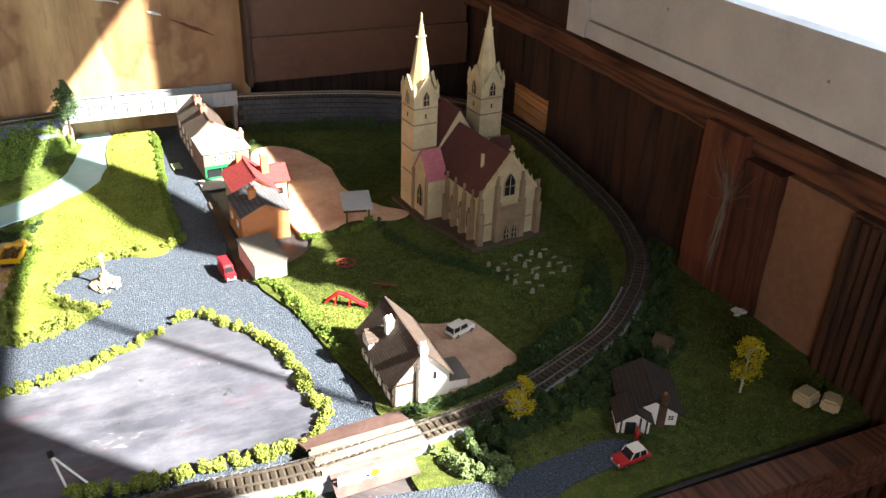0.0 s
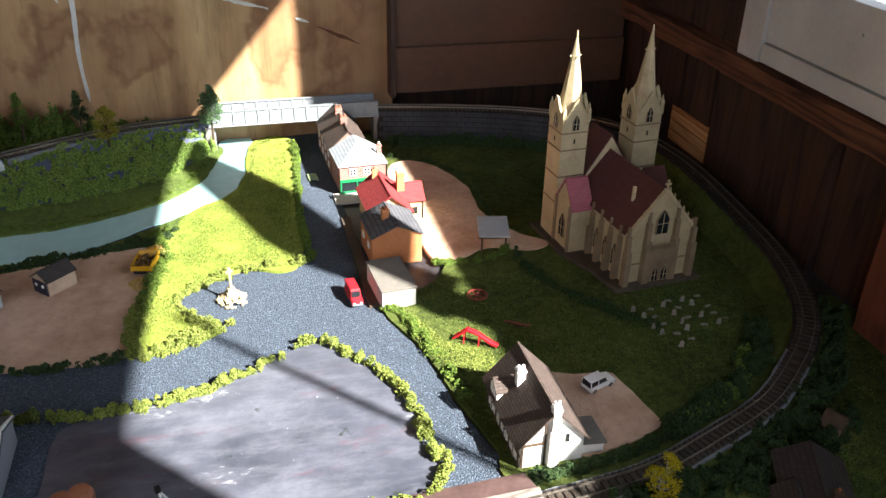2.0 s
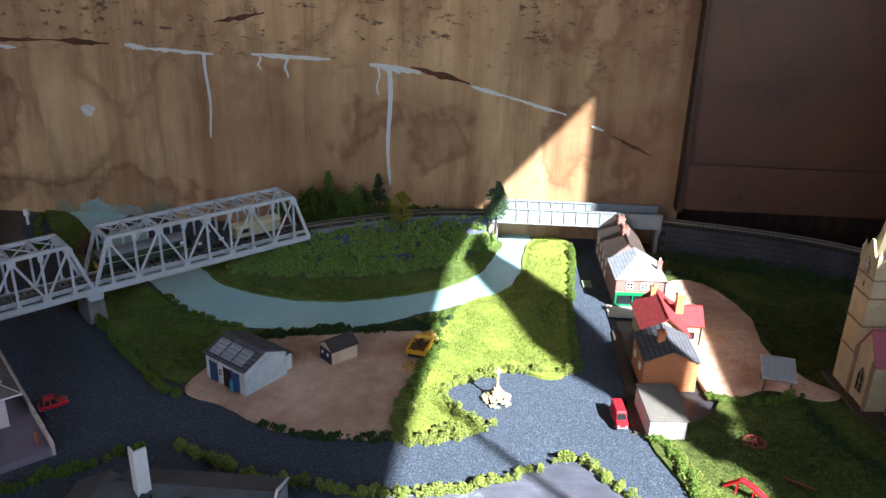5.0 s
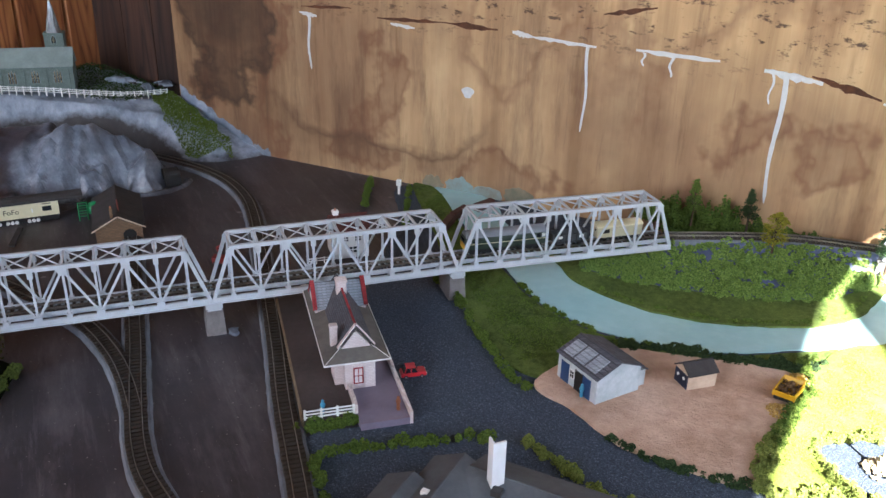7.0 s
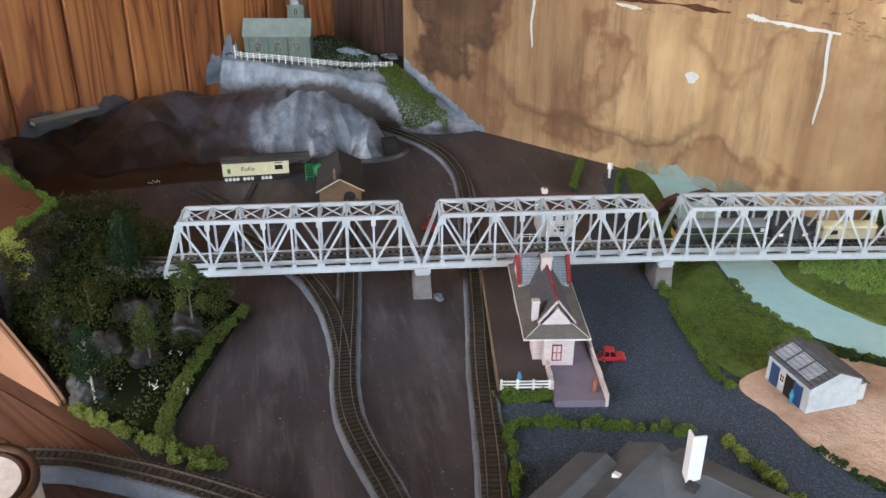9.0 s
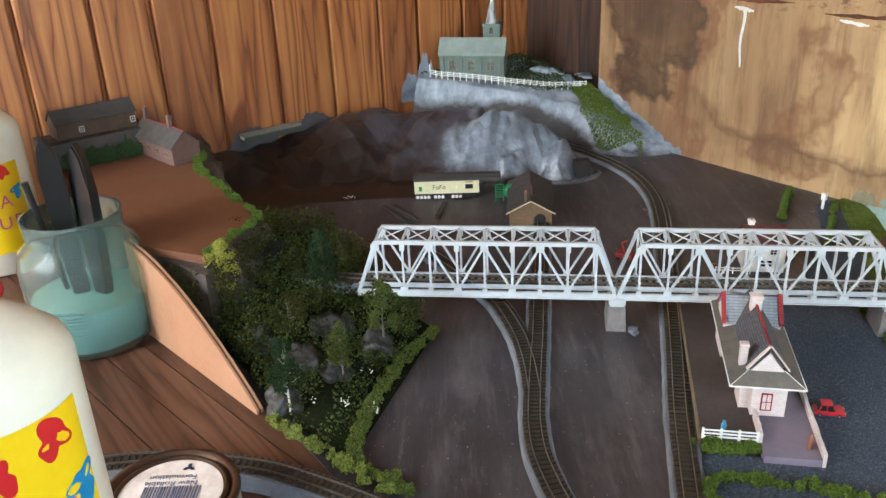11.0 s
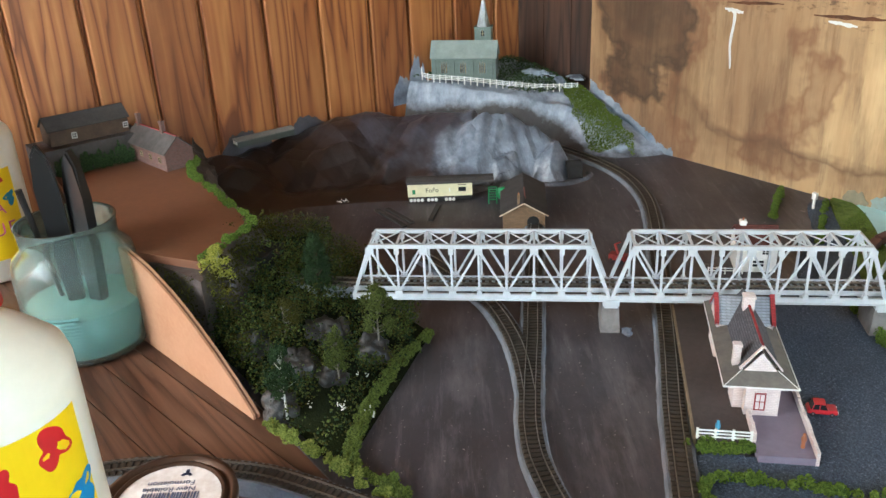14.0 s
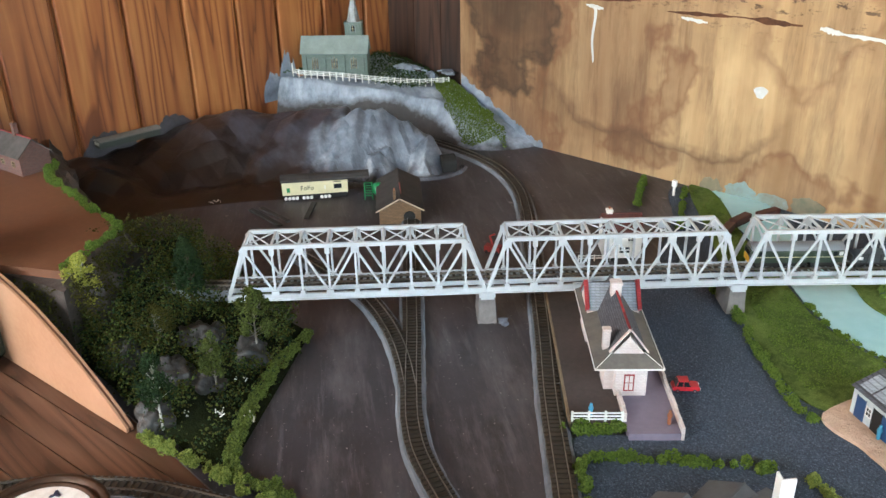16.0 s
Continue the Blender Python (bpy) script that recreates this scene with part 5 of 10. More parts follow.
def chimney(parent, x, y, z0, z1, w, material, pots=1, pot_m="coffee"):
    bm = bmesh.new()
    box(bm, x - w / 2, x + w / 2, y - w / 2, y + w / 2, z0, z1)
    box(bm, x - w * 0.6, x + w * 0.6, y - w * 0.6, y + w * 0.6, z1 - 0.0022, z1 - 0.0008)
    c = part("chimney", bm, material, parent)
    for k in range(pots):
        bm = bmesh.new()
        px = x + (k - (pots - 1) / 2) * w * 0.55
        lathe(bm, [(0.0009, z1), (0.0011, z1 + 0.0012), (0.0008, z1 + 0.0026)], 8, (px, y))
        part("chimney_pot", bm, pot_m, c)


def arch_window(parent, x, y, z, w, h, turn, surround="stone_brown"):
    """A pointed window with a stone surround and glazing bars."""
    m = pose(x, y, z, 0, 0, turn)
    def outline(k, q):
        pts = [(-q, 0), (q, 0), (q, k * 0.62)]
        for j in range(1, 6):
            f = j / 6
            pts.append((q * (1 - f) ** 0.75 if f < 1 else 0, k * (0.62 + 0.38 * f)))
        pts.append((0, k))
        for j in range(5, 0, -1):
            f = j / 6
            pts.append((-q * (1 - f) ** 0.75, k * (0.62 + 0.38 * f)))
        pts.append((-q, k * 0.62))
        return pts
    bm = bmesh.new()
    profile(bm, outline(h + 0.0012, w / 2 + 0.0010), -0.0008, 0.0006, m)
    f = part("window", bm, surround, parent)
    bm = bmesh.new()
    profile(bm, [(a, b + 0.0004) for a, b in outline(h, w / 2)], -0.0011, 0.0004, m)
    part("pane", bm, "glass_dark", f)
    bm = bmesh.new()
    box(bm, -0.00025, 0.00025, -0.0014, 0, 0.0004, h * 0.94, m)
    box(bm, -w / 2, w / 2, -0.0013, 0, h * 0.45, h * 0.45 + 0.0004, m)
    part("tracery", bm, "stone_cream", f)


def church():
    t = thing("church", "cream stone model church with twin spires and maroon roofs", "church", (0.350, 0.6175, 0.004), 5.5)
    bm = bmesh.new()
    prism(bm, [(-0.043, -0.008), (0.043, -0.008), (0.045, 0.03), (0.058, 0.068), (0.058, 0.132), (-0.058, 0.132), (-0.058, 0.068), (-0.045, 0.03)], -0.002, 0.0036)
    part("plinth", bm, "platform_stone", t, "brown stone plinth")
    gabled(t, 0.062, 0.130, 0.047, 0.084, "stone_cream", "tile_maroon", 0.0015, 0, 0.0, 0.004)
    # coping and crockets of the front gable
    for s in (-1, 1):
        bm = bmesh.new()
        bar(bm, (s * 0.0335, 0.0002, 0.0495), (0, 0.0002, 0.0895), 0.0042, 0.0030)
        c = part("gable_coping", bm, "stone_cream", t)
        for k in range(6):
            bm = bmesh.new()
            f = (k + 0.5) / 6
            rod(bm, (s * 0.0335 * (1 - f), 0.0, 0.051 + 0.040 * f), (s * 0.0335 * (1 - f), 0.0, 0.0555 + 0.040 * f), 0.0010, 0.0006, 5)
            part("crocket", bm, "stone_cream", c)
    bm = bmesh.new()
    box(bm, -0.0008, 0.0008, -0.0008, 0.0008, 0.089, 0.099), box(bm, -0.0026, 0.0026, -0.0008, 0.0008, 0.0945, 0.0962)
    part("gable_cross", bm, "stone_cream", t)
    for s in (-1, 1):
        for x, top in ((0.0325, 0.060), (0.0140, 0.072)):
            bm = bmesh.new()
            box(bm, s * x - 0.0026, s * x + 0.0026, -0.0065, 0.0, 0.004, top * 0.62)
            box(bm, s * x - 0.0020, s * x + 0.0020, -0.0045, 0.0, top * 0.62, top * 0.86)
            box(bm, s * x - 0.0012, s * x + 0.0012, -0.003, -0.0004, top * 0.86, top)
            part("buttress", bm, "stone_brown", t)
    arch_window(t, 0, -0.0005, 0.049, 0.0105, 0.0215, 0)
    for x in (-0.0045, 0.0045):
        arch_window(t, x, -0.0062, 0.006, 0.005, 0.0125, 0)
    bm = bmesh.new()
    profile(bm, [(-0.0125, 0.004), (-0.0105, 0.004), (-0.0105, 0.018), (0, 0.0265), (0.0105, 0.018), (0.0105, 0.004), (0.0125, 0.004), (0.0125, 0.0365), (-0.0125, 0.0365)], -0.0068, -0.0002)
    box(bm, -0.0105, 0.0105, -0.0055, -0.0002, 0.0045, 0.030)
    part("porch", bm, "stone_brown", t, "brown stone arched porch")
    bm = bmesh.new()
    box(bm, -0.013, 0.013, -0.0085, -0.0006, 0.0366, 0.038)
    for k in range(9):
        box(bm, -0.012 + k * 0.003 - 0.0005, -0.012 + k * 0.003 + 0.0005, -0.008, -0.007, 0.038, 0.0415)
    box(bm, -0.013, 0.013, -0.0083, -0.0067, 0.0415, 0.0424)
    part("balustrade", bm, "stone_brown", t)
    for s in (-1, 1):
        bm = bmesh.new()
        box(bm, s * 0.0225 - 0.006, s * 0.0225 + 0.006, -0.0008, 0.0, 0.0215, 0.0228)
        part("string_course", bm, "stone_brown", t)
        for k in range(4):
            y = 0.011 + k * 0.0160
            bm = bmesh.new()
            xa, xb = sorted((s * 0.031, s * 0.037))
            box(bm, xa, xb, y - 0.0020, y + 0.0020, 0.004, 0.032)
            xa, xb = sorted((s * 0.031, s * 0.0345))
            box(bm, xa, xb, y - 0.0018, y + 0.0018, 0.032, 0.046), box(bm, s * 0.033 - 0.001, s * 0.033 + 0.001, y - 0.001, y + 0.001, 0.046, 0.056)
            part("buttress", bm, "stone_brown", t)
            if k < 3:
                arch_window(t, s * 0.0312, y + 0.008, 0.013, 0.0055, 0.020, 90 * s)
        # transept
        g = part("transept", bmesh.new(), "stone_cream", t)
        gabled(g, 0.032, 0.020, 0.043, 0.067, "stone_cream", "tile_pink" if s < 0 else "tile_maroon", 0.0012, -0.031 if s < 0 else 0.051, 0.081, 0.004, "x")
        arch_window(g, s * 0.0512, 0.081, 0.014, 0.008, 0.022, 90 * s)
        arch_window(g, s * 0.041, 0.0668, 0.012, 0.007, 0.019, 0)
        for y in (0.067, 0.095):
            bm = bmesh.new()
            box(bm, s * 0.0515 - 0.0016, s * 0.0515 + 0.0016, y - 0.0016, y + 0.0016, 0.004, 0.050)
            part("corner_buttress", bm, "stone_brown", g)
        # tower
        cx, cy, h = s * 0.0383, 0.110, 0.0132
        bm = bmesh.new()
        box(bm, cx - h, cx + h, cy - h, cy + h, 0.003, 0.120)
        w = part("tower", bm, "stone_cream", t)
        for z in (0.040, 0.066, 0.092, 0.1085):
            bm = bmesh.new()
            e = h + 0.0007
            box(bm, cx - e, cx + e, cy - e, cy + e, z, z + 0.0013)
            part("string_course", bm, "stone_brown", w)
        for a, (dx, dy) in ((0, (0, -1)), (90, (1, 0)), (-90, (-1, 0)), (180, (0, 1))):
            bm = bmesh.new()
            m = pose(cx + dx * h, cy + dy * h, 0.1195, 0, 0, a)
            profile(bm, [(-h, 0), (h, 0), (0, 0.021)], -0.0006, 0.0012, m)
            part("gablet", bm, "stone_cream", w)
            for q in (-1, 1):
                bm = bmesh.new()
                bar(bm, m @ Vector((q * h, -0.0008, 0.0005)), m @ Vector((0, -0.0008, 0.0218)), 0.0010, 0.0013)
                part("coping", bm, "stone_cream", w)
            arch_window(w, cx + dx * h, cy + dy * h, 0.1115, 0.0052, 0.0135, a)
            bm = bmesh.new()
            box(bm, -0.0007, 0.0007, -0.0004, 0.0004, 0.0985, 0.1030, pose(cx + dx * h, cy + dy * h, 0, 0, 0, a))
            part("slit", bm, "dark", w)
        for q in (-1, 1):
            for r in (-1, 1):
                bm = bmesh.new()
                x, y = cx + q * (h - 0.0008), cy + r * (h - 0.0008)
                box(bm, x - 0.0016, x + 0.0016, y - 0.0016, y + 0.0016, 0.118, 0.131)
                rod(bm, (x, y, 0.131), (x, y, 0.137), 0.0018, 0.0002, 4)
                part("pinnacle", bm, "stone_cream", w)
        bm = bmesh.new()
        ring = [(cx + (h - 0.001) * 1.06 * math.cos(math.pi / 8 + k * math.pi / 4), cy + (h - 0.001) * 1.06 * math.sin(math.pi / 8 + k * math.pi / 4)) for k in range(8)]
        lo = [bm.verts.new((x, y, 0.1195)) for x, y in ring]
        hi = [bm.verts.new((cx + (x - cx) * 0.07, cy + (y - cy) * 0.07, 0.1935)) for x, y in ring]
        for k in range(8):
            bm.faces.new((lo[k], lo[(k + 1) % 8], hi[(k + 1) % 8], hi[k]))
        bm.faces.new(hi)
        part("spire", bm, "stone_cream", w)
        bm = bmesh.new()
        for k in range(4):
            a = k * math.pi / 2
            bar(bm, (cx, cy, 0.176), (cx + 0.0055 * math.cos(a), cy + 0.0055 * math.sin(a), 0.177), 0.0012, 0.0012)
        lathe(bm, [(0.0005, 0.193), (0.0013, 0.195), (0.0004, 0.199)], 6, (cx, cy))
        part("finial", bm, "stone_cream", w)
    # cross roof between the towers
    g = part("cross_roof", bmesh.new(), "stone_cream", t)
    gabled(g, 0.048, 0.034, 0.062, 0.098, "stone_cream", "tile_maroon", 0.001, 0, 0.096, 0.004)
    bm = bmesh.new()
    box(bm, -0.0165, -0.0140, 0.024, 0.0265, 0.060, 0.084)
    part("roof_vent", bm, "stone_cream", t)
    bm = bmesh.new()
    slab(bm, (-0.024, 0.042, 0.0600), (-0.024, 0.052, 0.0600), (-0.0165, 0.052, 0.0690), (-0.0165, 0.042, 0.0690), 0.0025)
    part("roof_hatch", bm, "tile_maroon", t)


M["platform_stone"] = grainy("plinth_stone", "3a322a", "524839", 60, 400, 0.85)
church()


def gravestones():
    rng = random.Random(9)
    first = {}
    for k in range(26):
        i, j = k % 6, k // 6
        x = 0.312 + i * 0.0125 + rng.uniform(-0.004, 0.004) + j * 0.003
        y = 0.578 - j * 0.0135 + i * 0.002 + rng.uniform(-0.004, 0.004)
        kind = k % 2
        if kind not in first:
            bm = bmesh.new()
            if kind == 0:
                profile(bm, [(-0.0017, 0), (0.0017, 0), (0.0017, 0.0042), (0.0008, 0.0054), (-0.0008, 0.0054), (-0.0017, 0.0042)], -0.0005, 0.0005)
                box(bm, -0.0022, 0.0022, -0.0011, 0.0011, 0, 0.0008)
                ob = solid("gravestone", bm, "grave_stone", "small pale upright gravestone in the churchyard", "gravestone", group="gravestones")
            else:
                box(bm, -0.0028, 0.0028, -0.0012, 0.0012, 0, 0.0008)
                box(bm, -0.0024, 0.0024, -0.0009, 0.0009, 0.0008, 0.0014)
                ob = solid("grave_slab", bm, "grave_stone", "pale flat grave slab in the churchyard", "grave", group="grave slabs")
            first[kind] = ob
            ob.matrix_world = pose(x, y, 0.0038, 0, 0, rng.uniform(-25, 25))
        else:
            copy_thing(first[kind], pose(x, y, 0.0038, rng.uniform(-6, 6), rng.uniform(-8, 8), rng.uniform(-25, 25)))


M["grave_stone"] = grainy("grave_stone", "6e6a60", "98948a", 60, 400, 0.85)
gravestones()


def timbered_house():
    t = thing("half_timbered_house", "white half-timbered house with a dark tiled roof", "house", (0.1800, 0.423, 0.003), 0)
    gabled(t, 0.043, 0.071, 0.021, 0.044, "white", "slate_brown", 0.003, 0, 0, 0)
    for x, w, h in ((-0.0213, 0.0016, 0.021), (-0.006, 0.0014, 0.036)):
        bm = bmesh.new()
        box(bm, x, x + w, -0.0008, 0.0, 0, h)
        part("timber", bm, "bark", t)
    bm = bmesh.new()
    box(bm, -0.0215, -0.005, -0.0009, 0.0, 0.0185, 0.0202)
    part("timber", bm, "bark", t)
    for k in range(8):
        bm = bmesh.new()
        y = 0.003 + k * 0.0093
        box(bm, -0.0223, -0.0215, y - 0.0007, y + 0.0007, 0, 0.0195)
        part("timber", bm, "bark", t)
    for z in (0.0005, 0.010, 0.018):
        bm = bmesh.new()
        box(bm, -0.0224, -0.0215, 0.0, 0.071, z, z + 0.0013)
        part("timber", bm, "bark", t)
    for k in range(4):
        window(t, -0.0217, 0.011 + k * 0.0160, 0.0135, 0.005, 0.0052, -90)
        window(t, -0.0217, 0.011 + k * 0.0160, 0.0055, 0.005, 0.005, -90)
    window(t, 0.010, -0.0003, 0.021, 0.002, 0.0062, 0, "dark", "glass_dark", 0)
    bm = bmesh.new()
    box(bm, -0.0035, 0.0035, -0.0042, 0.0, 0, 0.030), box(bm, -0.0025, 0.0025, -0.0035, 0.0015, 0.030, 0.049), box(bm, -0.003, 0.003, -0.004, 0.002, 0.0462, 0.0475)
    c = part("gable_chimney", bm, "white", t)
    for x in (-0.0014, 0.0014):
        bm = bmesh.new()
        lathe(bm, [(0.0008, 0.049), (0.0010, 0.0505), (0.0008, 0.0525)], 8, (x, -0.001))
        part("chimney_pot", bm, "white", c)
    chimney(t, -0.0085, 0.043, 0.030, 0.047, 0.0055, "white", 2, "white")
    d = part("dormer", bmesh.new(), "white", t)
    gabled(d, 0.014, 0.016, 0.007, 0.013, "white", "slate_brown", 0.0012, -0.0075, 0.052, 0.0205, "x")
    window(d, -0.0237, 0.052, 0.0245, 0.005, 0.004, -90)
    a = part("annexe", bmesh.new(), "white", t)
    bm = bmesh.new()
    box(bm, 0.0217, 0.0375, 0.002, 0.026, 0, 0.0095)
    part("wall", bm, "white", a)
    bm = bmesh.new()
    slab(bm, (0.0217, 0.0005, 0.0112), (0.0390, 0.0005, 0.0096), (0.0390, 0.0275, 0.0096), (0.0217, 0.0275, 0.0112), 0.0010)
    part("roof", bm, "tar", a)


timbered_house()


def street_houses():
    # concrete garage
    t = thing("garage", "flat-roofed pale concrete garage", "garage", (0.1220, 0.6255, 0.003), 5)
    bm = bmesh.new()
    box(bm, -0.0145, 0.0145, 0, 0.050, 0, 0.0175)
    part("wall", bm, "pale_concrete", t, "pale concrete walls")
    bm = bmesh.new()
    slab(bm, (-0.0155, -0.001, 0.0176), (0.0155, -0.001, 0.0176), (0.0155, 0.051, 0.0190), (-0.0155, 0.051, 0.0190), 0.0014)
    part("roof", bm, "tar", t)

    # orange brick house, gable to the street's foot
    t = thing("orange_house", "orange brick house with a grey slate roof", "house", (0.1352, 0.698, 0.003), 3)
    gabled(t, 0.046, 0.048, 0.029, 0.039, "brick_orange", "slate", 0.0016)
    chimney(t, -0.006, 0.022, 0.034, 0.047, 0.0062, "brick_orange", 2)
    window(t, -0.0232, 0.015, 0.016, 0.006, 0.006, -90), window(t, -0.0232, 0.036, 0.016, 0.006, 0.006, -90)

    # red-roofed house with a rear wing
    t = thing("red_roofed_house", "cream brick house with bright red tiled roofs", "house", (0.141, 0.758, 0.003), 2)
    gabled(t, 0.038, 0.060, 0.024, 0.040, "brick_cream", "tile_red", 0.003)
    w = part("wing", bmesh.new(), "brick_cream", t)
    gabled(w, 0.030, 0.026, 0.023, 0.035, "brick_cream", "tile_red", 0.002, 0.038, 0.036, 0, "x")
    chimney(t, 0.017, 0.032, 0.022, 0.050, 0.0072, "brick_orange", 2, "white")
    chimney(t, -0.004, 0.054, 0.034, 0.046, 0.0050, "brick_orange", 1)
    window(w, 0.029, 0.0207, 0.012, 0.006, 0.007, 0, "dark"), window(t, 0.010, -0.0003, 0.020, 0.006, 0.007, 0)
    bm = bmesh.new()
    rod(bm, (0.0375, 0.0204, 0), (0.0375, 0.0204, 0.023), 0.0006, 0.0006, 6)
    part("drainpipe", bm, "dark", w)

    # corner shop with hipped roof and a terrace behind
    t = thing("corner_shop", "red brick shop with green front and grey hipped roof", "shop", (0.131, 0.858, 0.003), 3)
    bm = bmesh.new()
    box(bm, -0.025, 0.025, 0, 0.050, 0, 0.031)
    part("wall", bm, "brick_red", t)
    bm = bmesh.new()
    e = [(-0.0268, -0.002, 0.031), (0.0268, -0.002, 0.031), (0.0268, 0.052, 0.031), (-0.0268, 0.052, 0.031)]
    rA, rB = (0.0, 0.030, 0.046), (0.0, 0.052, 0.046)
    v = [bm.verts.new(p) for p in e + [rA, rB]]
    for f in ((0, 1, 4), (1, 2, 5, 4), (3, 0, 4, 5), (2, 3, 5), (0, 3, 2, 1)):
        bm.faces.new([v[i] for i in f])
    part("roof", bm, "slate_light", t)
    for x in (-0.011, 0.004):
        window(t, x, -0.0003, 0.024, 0.0075, 0.0078, 0)
    f = part("shop_front", bmesh.new(), "green", t)
    bm = bmesh.new()
    box(bm, -0.0252, 0.010, -0.0022, 0, 0.0135, 0.0165), box(bm, -0.0252, -0.0235, -0.002, 0, 0, 0.0135), box(bm, 0.0085, 0.010, -0.002, 0, 0, 0.0135), box(bm, -0.0235, 0.0085, -0.002, 0, 0, 0.003)
    box(bm, -0.0075, -0.0065, -0.002, 0, 0.003, 0.0135)
    part("fascia", bm, "green", f)
    bm = bmesh.new()
    box(bm, -0.0235, 0.0085, -0.0008, 0, 0.003, 0.0135)
    part("pane", bm, "glass_dark", f)
    chimney(t, 0.022, 0.020, 0.030, 0.045, 0.0045, "brick_red", 1, "white")
    bm = bmesh.new()
    rod(bm, (0.0255, -0.0005, 0), (0.0255, -0.0005, 0.031), 0.0006, 0.0006, 6)
    part("drainpipe", bm, "dark", t)
    t = thing("terrace_house", "terrace with a worn brown slate roof", "house", (0.124, 0.910, 0.003), 2)
    gabled(t, 0.042, 0.092, 0.030, 0.049, "brick_red", "slate_brown", 0.0015)
    chimney(t, 0, 0.062, 0.044, 0.056, 0.007, "brick_red", 2)
    chimney(t, 0, 0.030, 0.044, 0.056, 0.007, "brick_red", 2)
    for k in range(4):
        window(t, -0.0212, 0.012 + k * 0.021, 0.021, 0.0058, 0.0075, -90), window(t, -0.0212, 0.012 + k * 0.021, 0.0085, 0.0058, 0.0075, -90)
    bm = bmesh.new()
    box(bm, 0.098, 0.107, 0.632, 0.80, 0.001, 0.0042)
    solid("street_pavement", bm, "platform_stone", "brown pavement strip before the houses", "pavement", "structure")


def lane_things():
    bm = bmesh.new()
    box(bm, 0.098, 0.124, 0.834, 0.857, 0.0015, 0.0040)
    solid("shop_forecourt", bm, "pale_concrete", "pale paved forecourt before the shop", "pavement", "structure")
    t = thing("pallet", "small pale green slatted pallet on the lane", "pallet", (0.082, 0.905, 0.0026), 4)
    for k in range(4):
        bm = bmesh.new()
        box(bm, -0.0050, 0.0050, -0.0075 + k * 0.0046, -0.0053 + k * 0.0046, 0.0012, 0.0020)
        part("slat", bm, "pallet_green", t)
    for x in (-0.0042, 0.0042):
        bm = bmesh.new()
        box(bm, x - 0.0007, x + 0.0007, -0.0078, 0.0088, 0, 0.0012)
        part("bearer", bm, "pallet_green", t)


M["pallet_green"] = plain("pallet_green", "8fa07c", 0.7)
street_houses()
lane_things()


def shelter():
    t = thing("shelter", "small open shelter with a pale grey roof", "shelter", (0.230, 0.712, 0.004), -12)
    for x in (-0.011, 0.011):
        for y in (-0.012, 0.012):
            bm = bmesh.new()
            box(bm, x - 0.0008, x + 0.0008, y - 0.0008, y + 0.0008, 0, 0.0185)
            part("post", bm, "bark", t)
    bm = bmesh.new()
    slab(bm, (-0.0145, -0.017, 0.0175), (0.0145, -0.017, 0.0175), (0.0145, 0.017, 0.0215), (-0.0145, 0.017, 0.0215), 0.0010)
    roof = part("roof", bm, "sheet_grey", t, "pale grey corrugated sheet")
    for k in range(12):
        bm = bmesh.new()
        x = -0.0135 + k * 0.00245
        bar(bm, (x, -0.017, 0.0190), (x, 0.017, 0.0230), 0.0008, 0.0006)
        part("rib", bm, "sheet_grey", roof)
    bm = bmesh.new()
    box(bm, -0.011, 0.011, 0.011, 0.0125, 0, 0.017)
    part("back_panel", bm, "bark", t)


M["sheet_grey"] = plain("sheet_grey", "b4b9bb", 0.5, 0.0, 0.05)
shelter()


def monument():
    t = thing("memorial_cross", "pale stone memorial cross on stepped rocks", "monument", (-0.013, 0.669, 0.002), 10)
    rng = random.Random(3)
    bm = bmesh.new()
    for k in range(150):
        a, d = rng.uniform(0, 6.283), 0.0135 * rng.random() ** 0.7
        clump(bm, (d * math.cos(a), d * math.sin(a), 0.0006 + 0.0075 * (1 - d / 0.0140)), rng.uniform(0.0011, 0.0024), rng)
    part("rockery", bm, "stone_cream", t)
    bm = bmesh.new()
    box(bm, -0.0042, 0.0042, -0.0042, 0.0042, 0.001, 0.0095), box(bm, -0.0028, 0.0028, -0.0028, 0.0028, 0.0095, 0.0125)
    part("base", bm, "stone_cream", t)
    bm = bmesh.new()
    rod(bm, (0, 0, 0.0125), (0, 0, 0.0255), 0.0014, 0.0009, 8)
    box(bm, -0.0010, 0.0010, -0.0009, 0.0009, 0.0250, 0.0320), box(bm, -0.0030, 0.0030, -0.0009, 0.0009, 0.0275, 0.0294)
    part("cross", bm, "stone_cream", t)


monument()


# ---- loose flock over the grass ----
def inside(x, y, ring):
    hit = False
    for (xa, ya), (xb, yb) in zip(ring, ring[1:] + ring[:1]):
        if (ya > y) != (yb > y) and x < (xb - xa) * (y - ya) / (yb - ya) + xa:
            hit = not hit
    return hit


def flock(label, ring, n, material, seed, z, r=0.0006, thin=-0.15):
    """Loose tufts of flock strewn over a plan outline, thicker in patches."""
    rng, out = random.Random(seed), []
    xs, ys = [p[0] for p in ring], [p[1] for p in ring]
    while len(out) < n:
        x, y = rng.uniform(min(xs), max(xs)), rng.uniform(min(ys), max(ys))
        if inside(x, y, ring) and noise.noise(Vector((x * 38, y * 38, seed))) > thin + rng.uniform(-0.3, 0.3):
            out.append((x, y, z + rng.uniform(0, 0.0010), r * rng.uniform(0.35, 1.2)))
    solid("grass_tufts", crumbs(out, seed, 1.2), material, label, "grass", "stuff")


